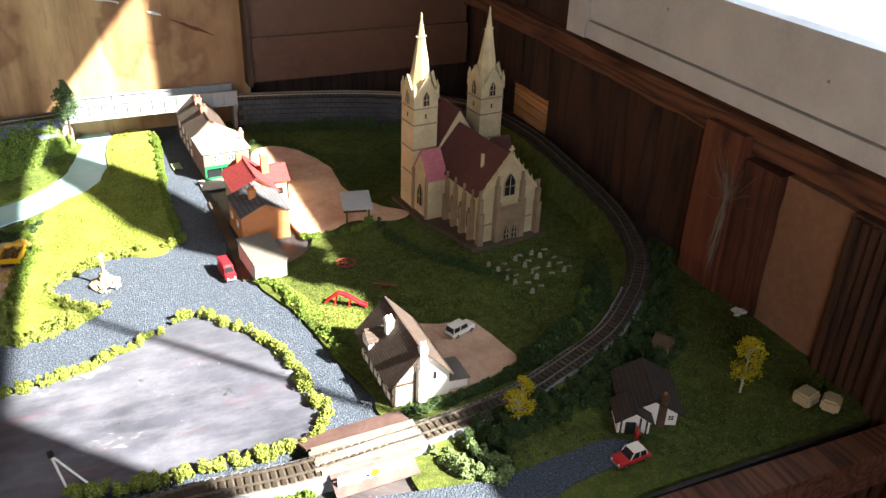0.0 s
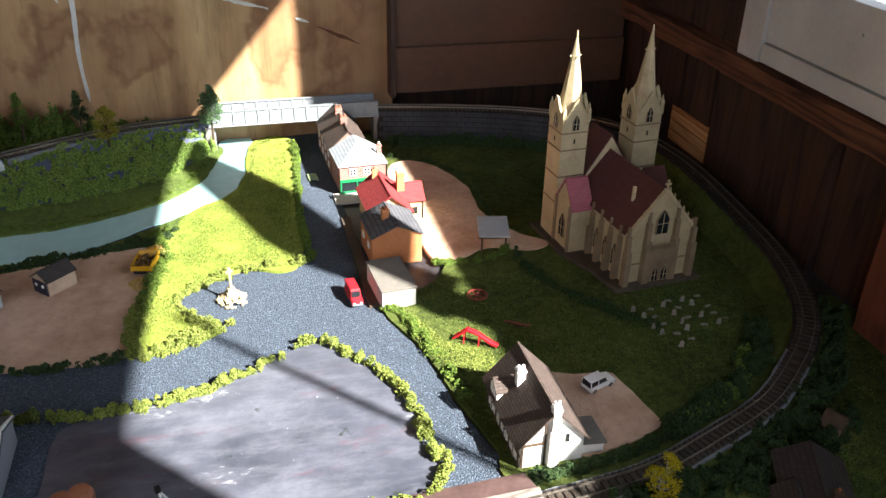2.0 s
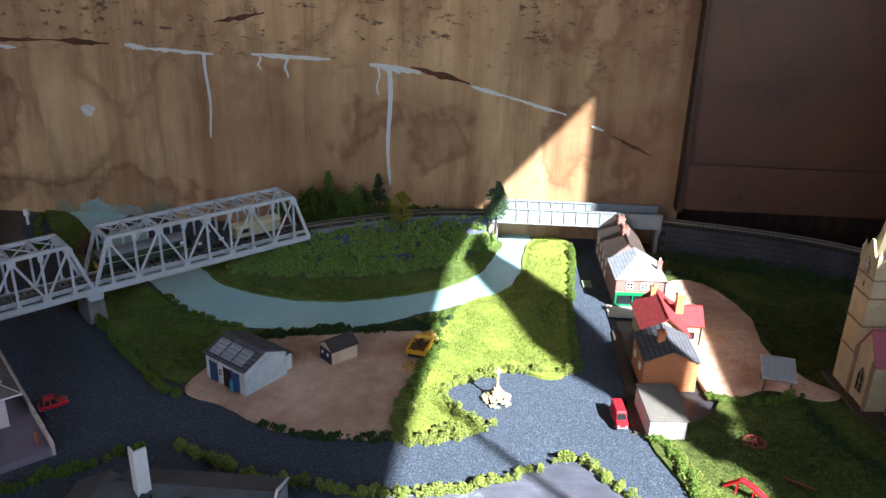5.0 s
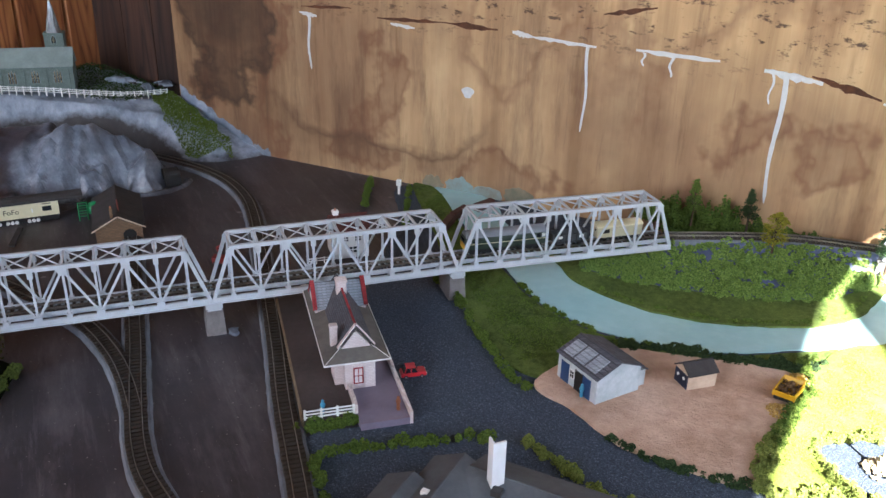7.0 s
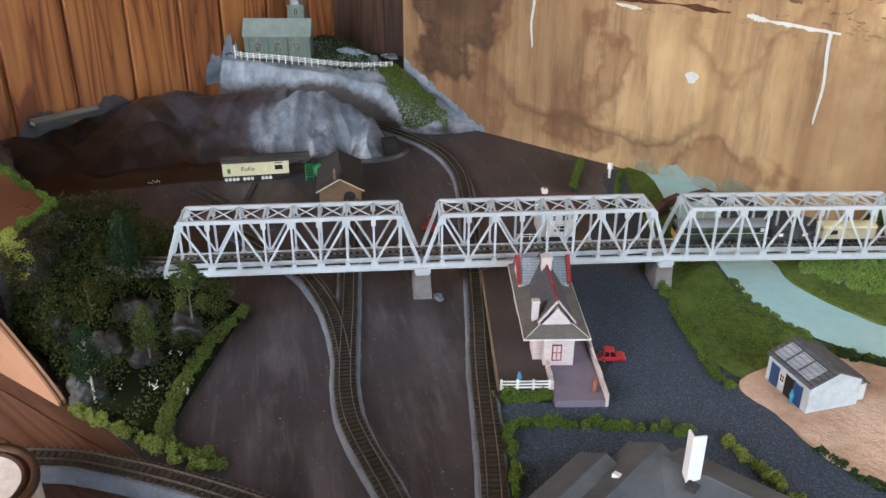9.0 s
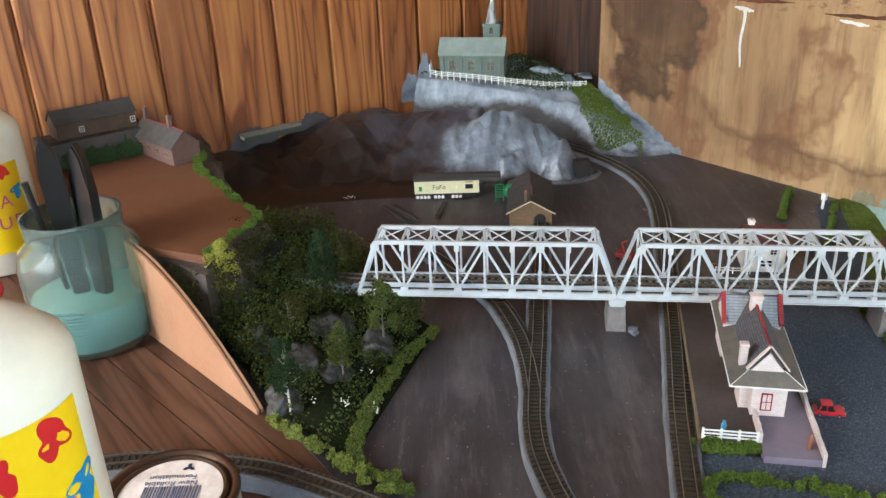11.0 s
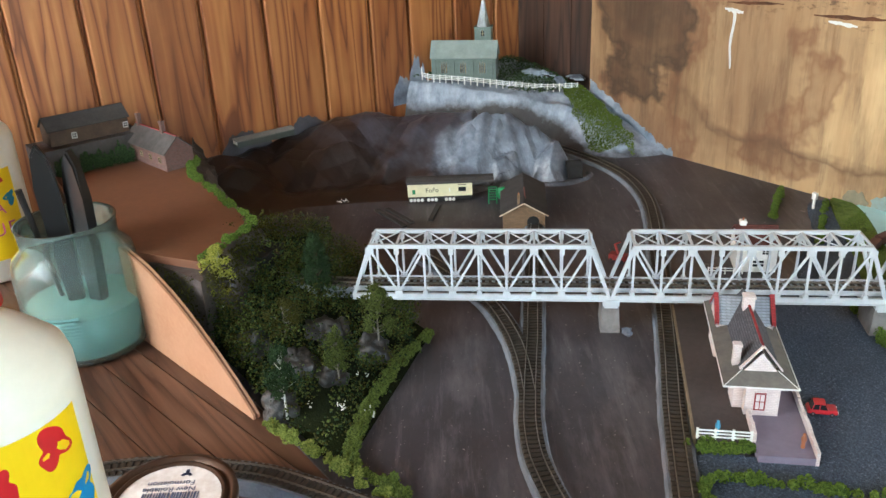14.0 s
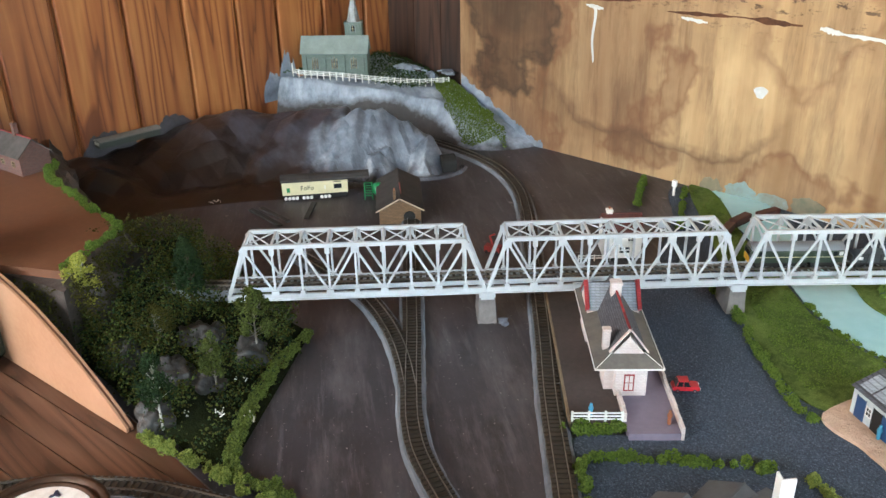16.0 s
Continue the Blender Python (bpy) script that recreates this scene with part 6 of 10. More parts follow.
COMMON = [(0.156, 0.42), (0.150, 0.447), (0.139, 0.50), (0.127, 0.567), (0.112, 0.63), (0.165, 0.66), (0.24, 0.69), (0.30, 0.60), (0.40, 0.62), (0.43, 0.56), (0.40, 0.51), (0.35, 0.445), (0.27, 0.50), (0.20, 0.51), (0.19, 0.43)]
flock("loose olive flock on the common", COMMON, 9000, "flock_olive", 201, 0.0042)
# lime flock marks the sunlit strip; the sun's brightness is put into its colour
SUNNY = [(0.116, 0.621), (0.133, 0.608), (0.146, 0.570), (0.179, 0.548), (0.176, 0.525), (0.155, 0.527), (0.143, 0.538), (0.128, 0.570)]
flock("loose lime flock painting the common's sunlit edge", SUNNY, 5200, "bush_lime", 209, 0.0042, 0.0006, -0.6)
flock("loose dark flock on the common", COMMON, 3500, "bush_dark", 202, 0.0042)
BACK = [(0.17, 0.945), (0.25, 0.88), (0.26, 0.74), (0.29, 0.72), (0.42, 0.80), (0.43, 0.92), (0.34, 0.97), (0.20, 0.99)]
flock("loose dark flock behind the houses", BACK, 6000, "bush_dark", 203, 0.0042)
LIME = [(0.028, 1.01), (0.060, 1.01), (0.054, 0.891), (0.045, 0.725), (-0.002, 0.722), (-0.048, 0.697), (-0.062, 0.674), (-0.046, 0.636), (-0.080, 0.61), (-0.078, 0.661), (-0.064, 0.782), (-0.040, 0.844), (-0.005, 0.872), (0.014, 0.917)]
flock("loose lime flock on the field", LIME, 7000, "bush_lime", 204, 0.0052)
BANK = [(-0.41, 0.80), (-0.36, 0.738), (-0.30, 0.68), (-0.25, 0.745), (-0.19, 0.757), (-0.28, 0.762), (-0.338, 0.79), (-0.387, 0.84), (-0.47, 0.915), (-0.55, 1.02), (-0.59, 1.02), (-0.50, 0.90)]
LIMEDARK = [(0.020, 0.90), (0.055, 0.90), (0.046, 0.73), (0.0, 0.725), (-0.05, 0.69), (-0.07, 0.65), (-0.064, 0.78), (-0.03, 0.85)]
flock("loose mid green flock on the field", LIMEDARK, 3500, "bush_mid", 208, 0.0052, 0.0005, 0.1)
flock("loose green flock on the riverside", BANK, 7000, "bush_mid", 205, 0.0034)
CORNER = [(0.20, 0.36), (0.32, 0.395), (0.40, 0.445), (0.455, 0.52), (0.49, 0.54), (0.49, 0.30), (0.46, 0.292), (0.31, 0.294), (0.30, 0.34), (0.20, 0.34)]
flock("loose dark flock in the corner", CORNER, 5500, "bush_dark", 206, 0.0036)
flock("loose olive flock in the corner", CORNER, 5000, "flock_olive", 207, 0.0036)


# ---- banks and bridges at the back ----
def bank(name, label, pts, inner, outer, material, seed):
    """Sloping ground beside the raised track: from the track's edge down to the board on both sides."""
    line = spline(pts, 0.008)
    bm, prev = bmesh.new(), None
    for k, p in enumerate(line):
        d = (line[min(k + 1, len(line) - 1)] - line[max(k - 1, 0)]).normalized()
        nrm = Vector((-d.y, d.x, 0))
        row = []
        for off, h in ((-outer, 0.0), (-0.4 * outer - 0.004, 0.55), (-0.0105, 0.92), (0.0105, 0.92), (0.4 * inner + 0.004, 0.55), (inner, 0.0)):
            c = p + nrm * off
            c.z = 0.003 + max(0.0, p.z - 0.003) * h + (0.0012 * noise.noise(c * 70) if 0 < h < 0.9 else 0)
            c.x = min(c.x, 0.499)
            row.append(bm.verts.new(c))
        if prev:
            for a in range(5):
                bm.faces.new((prev[a], prev[a + 1], row[a + 1], row[a]))
        prev = row
    return solid(name, bm, material, label, "embankment", "structure")


bank("grass_bank", "dark flocked bank under the railway curve", [(0.165, 0.384, 0.009)] + LOOP[11:20], 0.026, 0.026, "grass_dark", 4)


def stone_wall():
    """The stone-faced retaining wall along the back curve."""
    w = thing("retaining_wall", "dark grey stone retaining wall under the back track", "wall", kind="structure")
    line = spline([(0.444, 0.855), (0.405, 0.913), (0.342, 0.954), (0.267, 0.980), (0.176, 1.000)], 0.0105)
    rng = random.Random(12)
    for row in range(6):
        for a, b in zip(line, line[1:]):
            if row % 2:
                m0 = a.lerp(b, 0.5)
                a, b = m0, m0 + (b - a)
            bm = bmesh.new()
            d = rng.uniform(0.0, 0.0012)
            n = Vector(((b - a).y, -(b - a).x, 0)).normalized()
            if n.y > 0:
                n = -n
            q = n * d
            z = 0.002 + row * 0.0064
            aa, bb = a + q + (b - a) * 0.03, b + q - (b - a) * 0.03
            v = [bm.verts.new((p.x + o * n.x, p.y + o * n.y, z + h)) for o in (0, -0.004) for p in (aa, bb) for h in (0.0003, 0.0061)]
            for f in ((0, 2, 3, 1), (4, 5, 7, 6), (0, 1, 5, 4), (2, 6, 7, 3), (1, 3, 7, 5), (0, 4, 6, 2)):
                bm.faces.new([v[i] for i in f])
            part("stone", bm, "stone_block", w)


M["stone_block"] = grainy("stone_block", "1e2024", "3b3f45", 30, 150, 0.85, 0.5)
stone_wall()


def girder_bridge():
    t = thing("girder_bridge", "pale grey plate girder bridge over road and river", "bridge", (-0.026, 0.999, 0.0345), 0.6)
    L, W = 0.200, 0.030
    for y in (0.0, W):
        bm = bmesh.new()
        box(bm, 0, L, y - 0.0006, y + 0.0006, 0, 0.019)
        box(bm, 0, L, y - 0.0020, y + 0.0020, 0, 0.0012), box(bm, 0, L, y - 0.0020, y + 0.0020, 0.0178, 0.019)
        g = part("girder", bm, "girder_grey", t)
        for k in range(15):
            bm = bmesh.new()
            x = 0.0015 + k * (L - 0.003) / 14
            box(bm, x - 0.0008, x + 0.0008, y - 0.0017, y + 0.0017, 0.0012, 0.0178)
            part("stiffener", bm, "girder_grey", g)
    bm = bmesh.new()
    box(bm, 0, L, 0.001, W - 0.001, 0.002, 0.0045)
    part("deck", bm, "deck_dark", t)
    for y in (W / 2 - 0.0046, W / 2 + 0.0046):
        bm = bmesh.new()
        box(bm, 0, L, y - 0.0006, y + 0.0006, 0.0055, 0.0088)
        part("rail", bm, "rail", t)
    for x in (-0.004, L - 0.006):
        bm = bmesh.new()
        box(bm, x, x + 0.010, 0, W, -0.0325, 0.0)
        part("abutment", bm, "concrete", t)


girder_bridge()


# ---- the station ----
def station():
    t = thing("station", "pale stone station house with hipped canopy roof", "station", (-0.398, 0.570, 0.0085), 42.5)
    # local x runs along the platform's end, y along its length
    L = 0.118
    bm = bmesh.new()
    box(bm, -0.0112, 0.0135, 0.001, L, 0, 0.0275)
    part("wall", bm, "stone_pink", t)
    # canopy roof, hipped at the front
    bm = bmesh.new()
    e = [(-0.0285, -0.003, 0.0268), (0.0258, -0.003, 0.0268), (0.0258, L + 0.026, 0.0268), (-0.0285, L + 0.026, 0.0268)]
    i = [(-0.0125, 0.014, 0.0325), (0.0125, 0.014, 0.0325), (0.0125, L, 0.0325), (-0.0125, L, 0.0325)]
    v = [bm.verts.new(p) for p in e + i]
    for k in range(4):
        bm.faces.new((v[k], v[(k + 1) % 4], v[4 + (k + 1) % 4], v[4 + k]))
    bm.faces.new(v[4:]), bm.faces.new(v[3::-1])
    part("canopy_roof", bm, "tar", t)
    bm = bmesh.new()
    for a, b in zip(e, e[1:] + e[:1]):
        bar(bm, a, b, 0.0006, 0.0012)
    for a, b in zip(e[:2], i[:2]):
        bar(bm, a, b, 0.0005, 0.0006)
    part("fascia", bm, "white", t)
    u = part("upper_roof", bmesh.new(), "slate", t)
    gabled(u, 0.026, L - 0.026, 0.0325, 0.0500, "stone_pink", "slate", 0.0015, 0, 0.018, 0)
    g = part("front_gable", bmesh.new(), "stone_pink", t)
    bm = bmesh.new()
    profile(bm, [(-0.0125, 0.0315), (0.0125, 0.0315), (0.0, 0.0475)], 0.0125, 0.018)
    part("gable_wall", bm, "stone_pink", g)
    for s in (-1, 1):
        bm = bmesh.new()
        slab(bm, (s * 0.0150, 0.0105, 0.0335), (s * 0.0150, 0.0135, 0.0335), (0, 0.0135, 0.0535), (0, 0.0105, 0.0535), 0.0010)
        part("coping", bm, "stone_pink", g)
        bm = bmesh.new()
        slab(bm, (s * 0.0142, 0.0132, 0.0330), (s * 0.0142, 0.019, 0.0330), (0, 0.019, 0.0523), (0, 0.0132, 0.0523), 0.0010)
        part("roof", bm, "slate", g)
    bm = bmesh.new()
    bar(bm, (0, 0.012, 0.0528), (0, L - 0.026, 0.0520), 0.0017, 0.0015)
    part("ridge_tiles", bm, "tile_red", u, "red ridge tiles")
    x = part("cross_wing", bmesh.new(), "stone_pink", t)
    gabled(x, 0.034, 0.045, 0.0325, 0.0485, "stone_pink", "slate_light", 0.001, 0.0215, L - 0.018, 0, "x")
    for s in (-0.0235, 0.0215):
        bm = bmesh.new()
        profile(bm, [(-0.0185, 0.032), (0.0, 0.0500), (0.0185, 0.032), (0.0185, 0.0350), (0.0, 0.0530), (-0.0185, 0.0350)], -0.0018, 0.0018, pose(s, L - 0.018, 0, 0, 0, 90))
        part("coping", bm, "tile_red", x, "red brick coping")
    chimney(t, 0.0, L - 0.034, 0.042, 0.060, 0.0085, "stone_pink", 0, "white")
    chimney(t, -0.0165, 0.024, 0.027, 0.0490, 0.0056, "stone_pink", 0, "white")
    window(t, -0.0005, 0.0007, 0.0125, 0.0080, 0.0150, 0, "tile_red", "lamp_pane", 1)
    for k in range(4):
        window(t, -0.0114, 0.020 + k * 0.022, 0.012, 0.006, 0.011, -90), window(t, 0.0137, 0.020 + k * 0.022, 0.012, 0.006, 0.011, 90)
    bm = bmesh.new()
    box(bm, -0.0185, -0.0112, 0.010, 0.030, 0, 0.026)
    part("side_bay", bm, "stone_pink", t)

    p = thing("platform", "long brown station platform with pale edging", "platform", (-0.398, 0.570, 0), 42.5)
    bm = bmesh.new()
    box(bm, -0.050, -0.0078, -0.0335, 0.175, 0, 0.0083)
    part("deck", bm, "platform", p)
    bm = bmesh.new()
    box(bm, -0.0512, -0.0492, -0.0337, 0.175, 0.0002, 0.0090)
    part("edging", bm, "stone_brown", p, "pale brown platform edging")
    bm = bmesh.new()
    box(bm, -0.0076, 0.031, -0.0475, 0.15, 0, 0.0081)
    part("forecourt", bm, "forecourt", p, "mauve-grey paved forecourt")
    w = thing("stone_wall", "low pale stone wall beside the station forecourt", "wall", (-0.398, 0.570, 0), 42.5)
    rng = random.Random(4)
    for k in range(44):
        bm = bmesh.new()
        y = -0.0475 + k * 0.0045
        box(bm, 0.0312, 0.0335, y, y + 0.0041, 0, 0.0135 + rng.uniform(-0.0006, 0.0010))
        part("stone", bm, "stone_pink", w)
    for k in range(7):
        bm = bmesh.new()
        y = -0.033 + k * 0.0045
        box(bm, -0.0095, -0.0072, y, y + 0.0041, 0.0083, 0.0165 + rng.uniform(-0.0006, 0.0010))
        part("stone", bm, "stone_pink", w)

    f = white_fence(p_at=(-0.398, 0.570, 0.0083), turn=42.5, x0=-0.0485, x1=-0.0105, y=-0.0322)


def white_fence(p_at, turn, x0, x1, y):
    f = thing("white_fence", "white post and rail fence on the platform end", "fence", p_at, turn)
    n = 4
    for k in range(n):
        bm = bmesh.new()
        x = x0 + (x1 - x0) * k / (n - 1)
        box(bm, x - 0.0009, x + 0.0009, y - 0.0006, y + 0.0006, 0, 0.0092)
        part("post", bm, "white", f)
    for z in (0.002, 0.0048, 0.0076):
        bm = bmesh.new()
        box(bm, x0, x1, y - 0.0012, y - 0.0006, z, z + 0.0012)
        part("rail", bm, "white", f)


M["lamp_pane"] = plain("pale_curtains", "d8cfc8", 0.4)
M["platform"] = grainy("platform_brown", "3b332f", "504642", 30, 300, 0.85)
M["forecourt"] = grainy("forecourt_paving", "6a6270", "7d7482", 30, 300, 0.85)
station()


def figure(name, label, x, y, z, coat, turn=0.0, lying=False):
    """A tiny plain figure: one smooth turned shape."""
    bm = bmesh.new()
    lathe(bm, [(0.0012, 0), (0.0016, 0.0006), (0.0014, 0.005), (0.0021, 0.0075), (0.0018, 0.0095), (0.0008, 0.0101), (0.0012, 0.0108), (0.0012, 0.0120), (0.0005, 0.0126)], 9)
    ob = solid(name, bm, coat, label, "figurine", group="model figures", smooth=True)
    ob.matrix_world = pose(x, y, z, 0, 62 if lying else 0, turn)


M["blue_coat"] = plain("blue_coat", "3f8fb0", 0.5)
figure("figurine", "tiny painted figurine with a blue coat on the platform", -0.4045, 0.527, 0.0090, "blue_coat")
figure("figurine", "tiny orange-brown figurine beside the stone wall", -0.356, 0.560, 0.0084, "coffee")
figure("figurine", "tiny red figurine before the dark cottage", 0.298, 0.327, 0.0045, "red")
figure("figurine", "tiny teal figurine before the workshop door", -0.236, 0.652, 0.0046, "blue_coat")






def workshop():
    t = thing("workshop", "weathered white workshop with grey roof and blue doors", "shed", (-0.2115, 0.6665, 0.0045), 57)
    gabled(t, 0.046, 0.050, 0.0235, 0.033, "workshop_white", "slate", 0.0016, 0, -0.002)
    for k in range(3):
        bm = bmesh.new()
        s = -1
        slab(bm, (-0.021, 0.004 + k * 0.0145, 0.0255), (-0.021, 0.016 + k * 0.0145, 0.0255), (-0.006, 0.016 + k * 0.0145, 0.0322), (-0.006, 0.004 + k * 0.0145, 0.0322), 0.0009)
        part("skylight", bm, "slate_light", t, "pale grey roof light")
    for k, (y, m) in enumerate(((0.010, "blue"), (0.020, "dark"), (0.038, "blue"))):
        door(t, -0.0231, y, 0, 0.0085, 0.0185, -90, m)
    window(t, -0.0231, 0.029, 0.012, 0.006, 0.008, -90)
    l = part("lean_to", bmesh.new(), "workshop_white", t)
    bm = bmesh.new()
    box(bm, 0.0232, 0.033, 0.002, 0.046, 0, 0.015)
    part("wall", bm, "workshop_white", l)
    bm = bmesh.new()
    slab(bm, (0.0345, 0.0005, 0.0146), (0.0345, 0.0475, 0.0146), (0.0215, 0.0475, 0.0215), (0.0215, 0.0005, 0.0215), 0.0009)
    part("roof", bm, "slate", l)


M["workshop_white"] = grainy("weathered_white", "9aa7a8", "c8cfd0", 55, 300, 0.8)
workshop()


def wooden_hut():
    t = thing("wooden_hut", "small cream hut with dark roof and double doors", "hut", (-0.1675, 0.7105, 0.0045), -45)
    gabled(t, 0.0200, 0.027, 0.0135, 0.0200, "hut_wall", "black_felt", 0.0012)
    for x in (-0.0042, 0.0042):
        door(t, x, -0.0003, 0, 0.0078, 0.0125, 0, "blue_dark")
        bm = bmesh.new()
        box(bm, -0.0013, 0.0013, -0.0006, 0.0004, -0.0013, 0.0013, pose(x, -0.0009, 0.0085, 0, 45, 0))
        part("diamond_pane", bm, "white", t, "white diamond pane")


M["hut_wall"] = grainy("hut_wall", "a8927a", "c8b49c", 60, 300, 0.8)
M["black_felt"] = grainy("black_felt", "2a2827", "3f3c3a", 50, 400, 0.9)
M["blue_dark"] = plain("navy_paint", "20263c", 0.5)
wooden_hut()


def vehicle(name, label, x, y, z, turn, L, W, H, body, roof, kind="car", group="model vehicles"):
    """A small die-cast car or van: body with bonnet, cabin glazing, roof, wheels, lamps."""
    t = thing(name, label, "car" if kind == "car" else "van", (x, y, z), turn, group)
    bm = bmesh.new()
    h1 = H * 0.52
    if kind == "car":
        out = [(-L / 2, H * 0.16), (L / 2, H * 0.16), (L / 2, h1 * 0.86), (L * 0.44, h1), (-L * 0.46, h1), (-L / 2, h1 * 0.85)]
    else:
        out = [(-L / 2, H * 0.14), (L / 2, H * 0.14), (L / 2, H * 0.5), (L * 0.36, H * 0.58), (-L / 2, H * 0.58)]
    profile(bm, out, -W / 2, W / 2)
    bmesh.ops.bevel(bm, geom=bm.edges[:], offset=W * 0.06, segments=2, affect="EDGES")
    part("body", bm, body, t)
    bm = bmesh.new()
    if kind == "car":
        out = [(-L * 0.40, h1), (L * 0.20, h1), (L * 0.08, H * 0.93), (-L * 0.30, H * 0.93)]
    elif kind == "estate":
        out = [(-L * 0.49, h1), (L * 0.20, h1), (L * 0.10, H * 0.93), (-L * 0.47, H * 0.93)]
    else:
        out = [(-L * 0.49, h1), (L * 0.33, h1), (L * 0.24, H * 0.93), (-L * 0.49, H * 0.93)]
    profile(bm, out, -W * 0.44, W * 0.44)
    part("cabin", bm, "glass_dark" if kind != "van" else body, t)
    bm = bmesh.new()
    xs = [p[0] for p in out[2:]]
    box(bm, min(xs), max(xs), -W * 0.42, W * 0.42, H * 0.92, H)
    bmesh.ops.bevel(bm, geom=bm.edges[:], offset=H * 0.03, segments=1, affect="EDGES")
    part("roof", bm, roof, t)
    if kind != "van":
        for k in range(3):
            f = k / 2
            for s in (-1, 1):
                bm = bmesh.new()
                xx = max(xs) - (max(xs) - min(xs)) * f
                bar(bm, (xx + (L * 0.10 if k == 0 else -L * 0.06 if k == 2 and kind == "car" else 0), s * W * 0.44, h1), (xx, s * W * 0.43, H * 0.93), 0.0006, 0.0006)
                part("pillar", bm, roof, t)
    else:
        bm = bmesh.new()
        slab(bm, (L * 0.335, -W * 0.38, h1 * 1.05), (L * 0.335, W * 0.38, h1 * 1.05), (L * 0.262, W * 0.38, H * 0.9), (L * 0.262, -W * 0.38, H * 0.9), 0.0003)
        part("windscreen", bm, "glass_dark", t)
    for sx in (-0.31, 0.31):
        for s in (-1, 1):
            bm = bmesh.new()
            rod(bm, (L * sx, s * W * 0.36, H * 0.17), (L * sx, s * W * 0.51, H * 0.17), H * 0.17, None, 12)
            w = part("wheel", bm, "black", t)
            bm = bmesh.new()
            rod(bm, (L * sx, s * W * 0.50, H * 0.17), (L * sx, s * W * 0.525, H * 0.17), H * 0.08, None, 8)
            part("hub", bm, "grey", w)
    for s in (-1, 1):
        bm = bmesh.new()
        rod(bm, (L / 2 - 0.0003, s * W * 0.33, h1 * 0.66), (L / 2 + 0.0004, s * W * 0.33, h1 * 0.66), W * 0.075, None, 8)
        part("headlight", bm, "white", t)
    bm = bmesh.new()
    box(bm, L / 2, L / 2 + 0.0006, -W * 0.46, W * 0.46, H * 0.19, H * 0.27), box(bm, -L / 2 - 0.0006, -L / 2, -W * 0.46, W * 0.46, H * 0.19, H * 0.27)
    part("bumper", bm, "grey", t)


vehicle("red_van", "bright red model van parked on gravel", 0.0870, 0.648, 0.0022, -84, 0.027, 0.0095, 0.0140, "red", "red", "van")
vehicle("estate_car", "off-white model estate car on the sandy patch", 0.2415, 0.489, 0.0052, 20, 0.025, 0.0105, 0.0105, "white", "white", "estate")
vehicle("red_car", "red saloon with a white roof on gravel", 0.2845, 0.3145, 0.0048, 184, 0.026, 0.0108, 0.0102, "red", "white", "car")
vehicle("red_car", "small red model car beside the station wall", -0.374, 0.617, 0.0022, 40, 0.022, 0.0105, 0.0105, "red", "red", "car")


def playground():
    t = thing("slide", "red toy slide on the sunlit grass", "slide", (0.167, 0.563, 0.0040), -32)
    bm = bmesh.new()
    for a, b in (((-0.015, 0, 0.0015), (-0.004, 0, 0.0115)), ((-0.004, 0, 0.0115), (0.004, 0, 0.0095)), ((0.004, 0, 0.0095), (0.016, 0, 0.003)), ((0.016, 0, 0.003), (0.021, 0, 0.0018))):
        bar(bm, a, b, 0.0042, 0.0009)
        for s in (-0.0021, 0.0021):
            bar(bm, (a[0], s, a[2] + 0.0007), (b[0], s, b[2] + 0.0007), 0.0005, 0.0014)
    part("chute", bm, "red", t)
    for x in (-0.006, 0.006):
        for s in (-1, 1):
            bm = bmesh.new()
            rod(bm, (x, s * 0.003, 0), (x, s * 0.0018, 0.0105), 0.0005, 0.0005, 6)
            part("leg", bm, "red", t)
    t = thing("roundabout", "small red playground roundabout with spokes", "roundabout", (0.190, 0.626, 0.0040))
    bm = bmesh.new()
    for k in range(20):
        a, b = 2 * math.pi * k / 20, 2 * math.pi * (k + 1) / 20
        bar(bm, (0.0082 * math.cos(a), 0.0082 * math.sin(a), 0.0028), (0.0082 * math.cos(b), 0.0082 * math.sin(b), 0.0028), 0.0016, 0.0010)
    part("rim", bm, "red_dull", t)
    for k in range(6):
        a = math.pi * k / 3
        bm = bmesh.new()
        bar(bm, (0, 0, 0.0030), (0.0080 * math.cos(a), 0.0080 * math.sin(a), 0.0028), 0.0009, 0.0009)
        part("spoke", bm, "red_dull", t)
    bm = bmesh.new()
    lathe(bm, [(0.0018, 0), (0.0012, 0.002), (0.0012, 0.0045), (0.0004, 0.0052)], 10)
    part("hub", bm, "red_dull", t)
    t = thing("seesaw", "small brown seesaw on the grass", "seesaw", (0.209, 0.577, 0.0040), -40)
    bm = bmesh.new()
    bar(bm, (-0.011, 0, 0.0022), (0.011, 0, 0.0042), 0.0022, 0.0008)
    part("plank", bm, "red_dull", t)
    bm = bmesh.new()
    profile(bm, [(-0.002, 0), (0.002, 0), (0, 0.003)], -0.0015, 0.0015)
    part("pivot", bm, "bark", t)


M["red_dull"] = plain("faded_red", "7d3b30", 0.6)
playground()


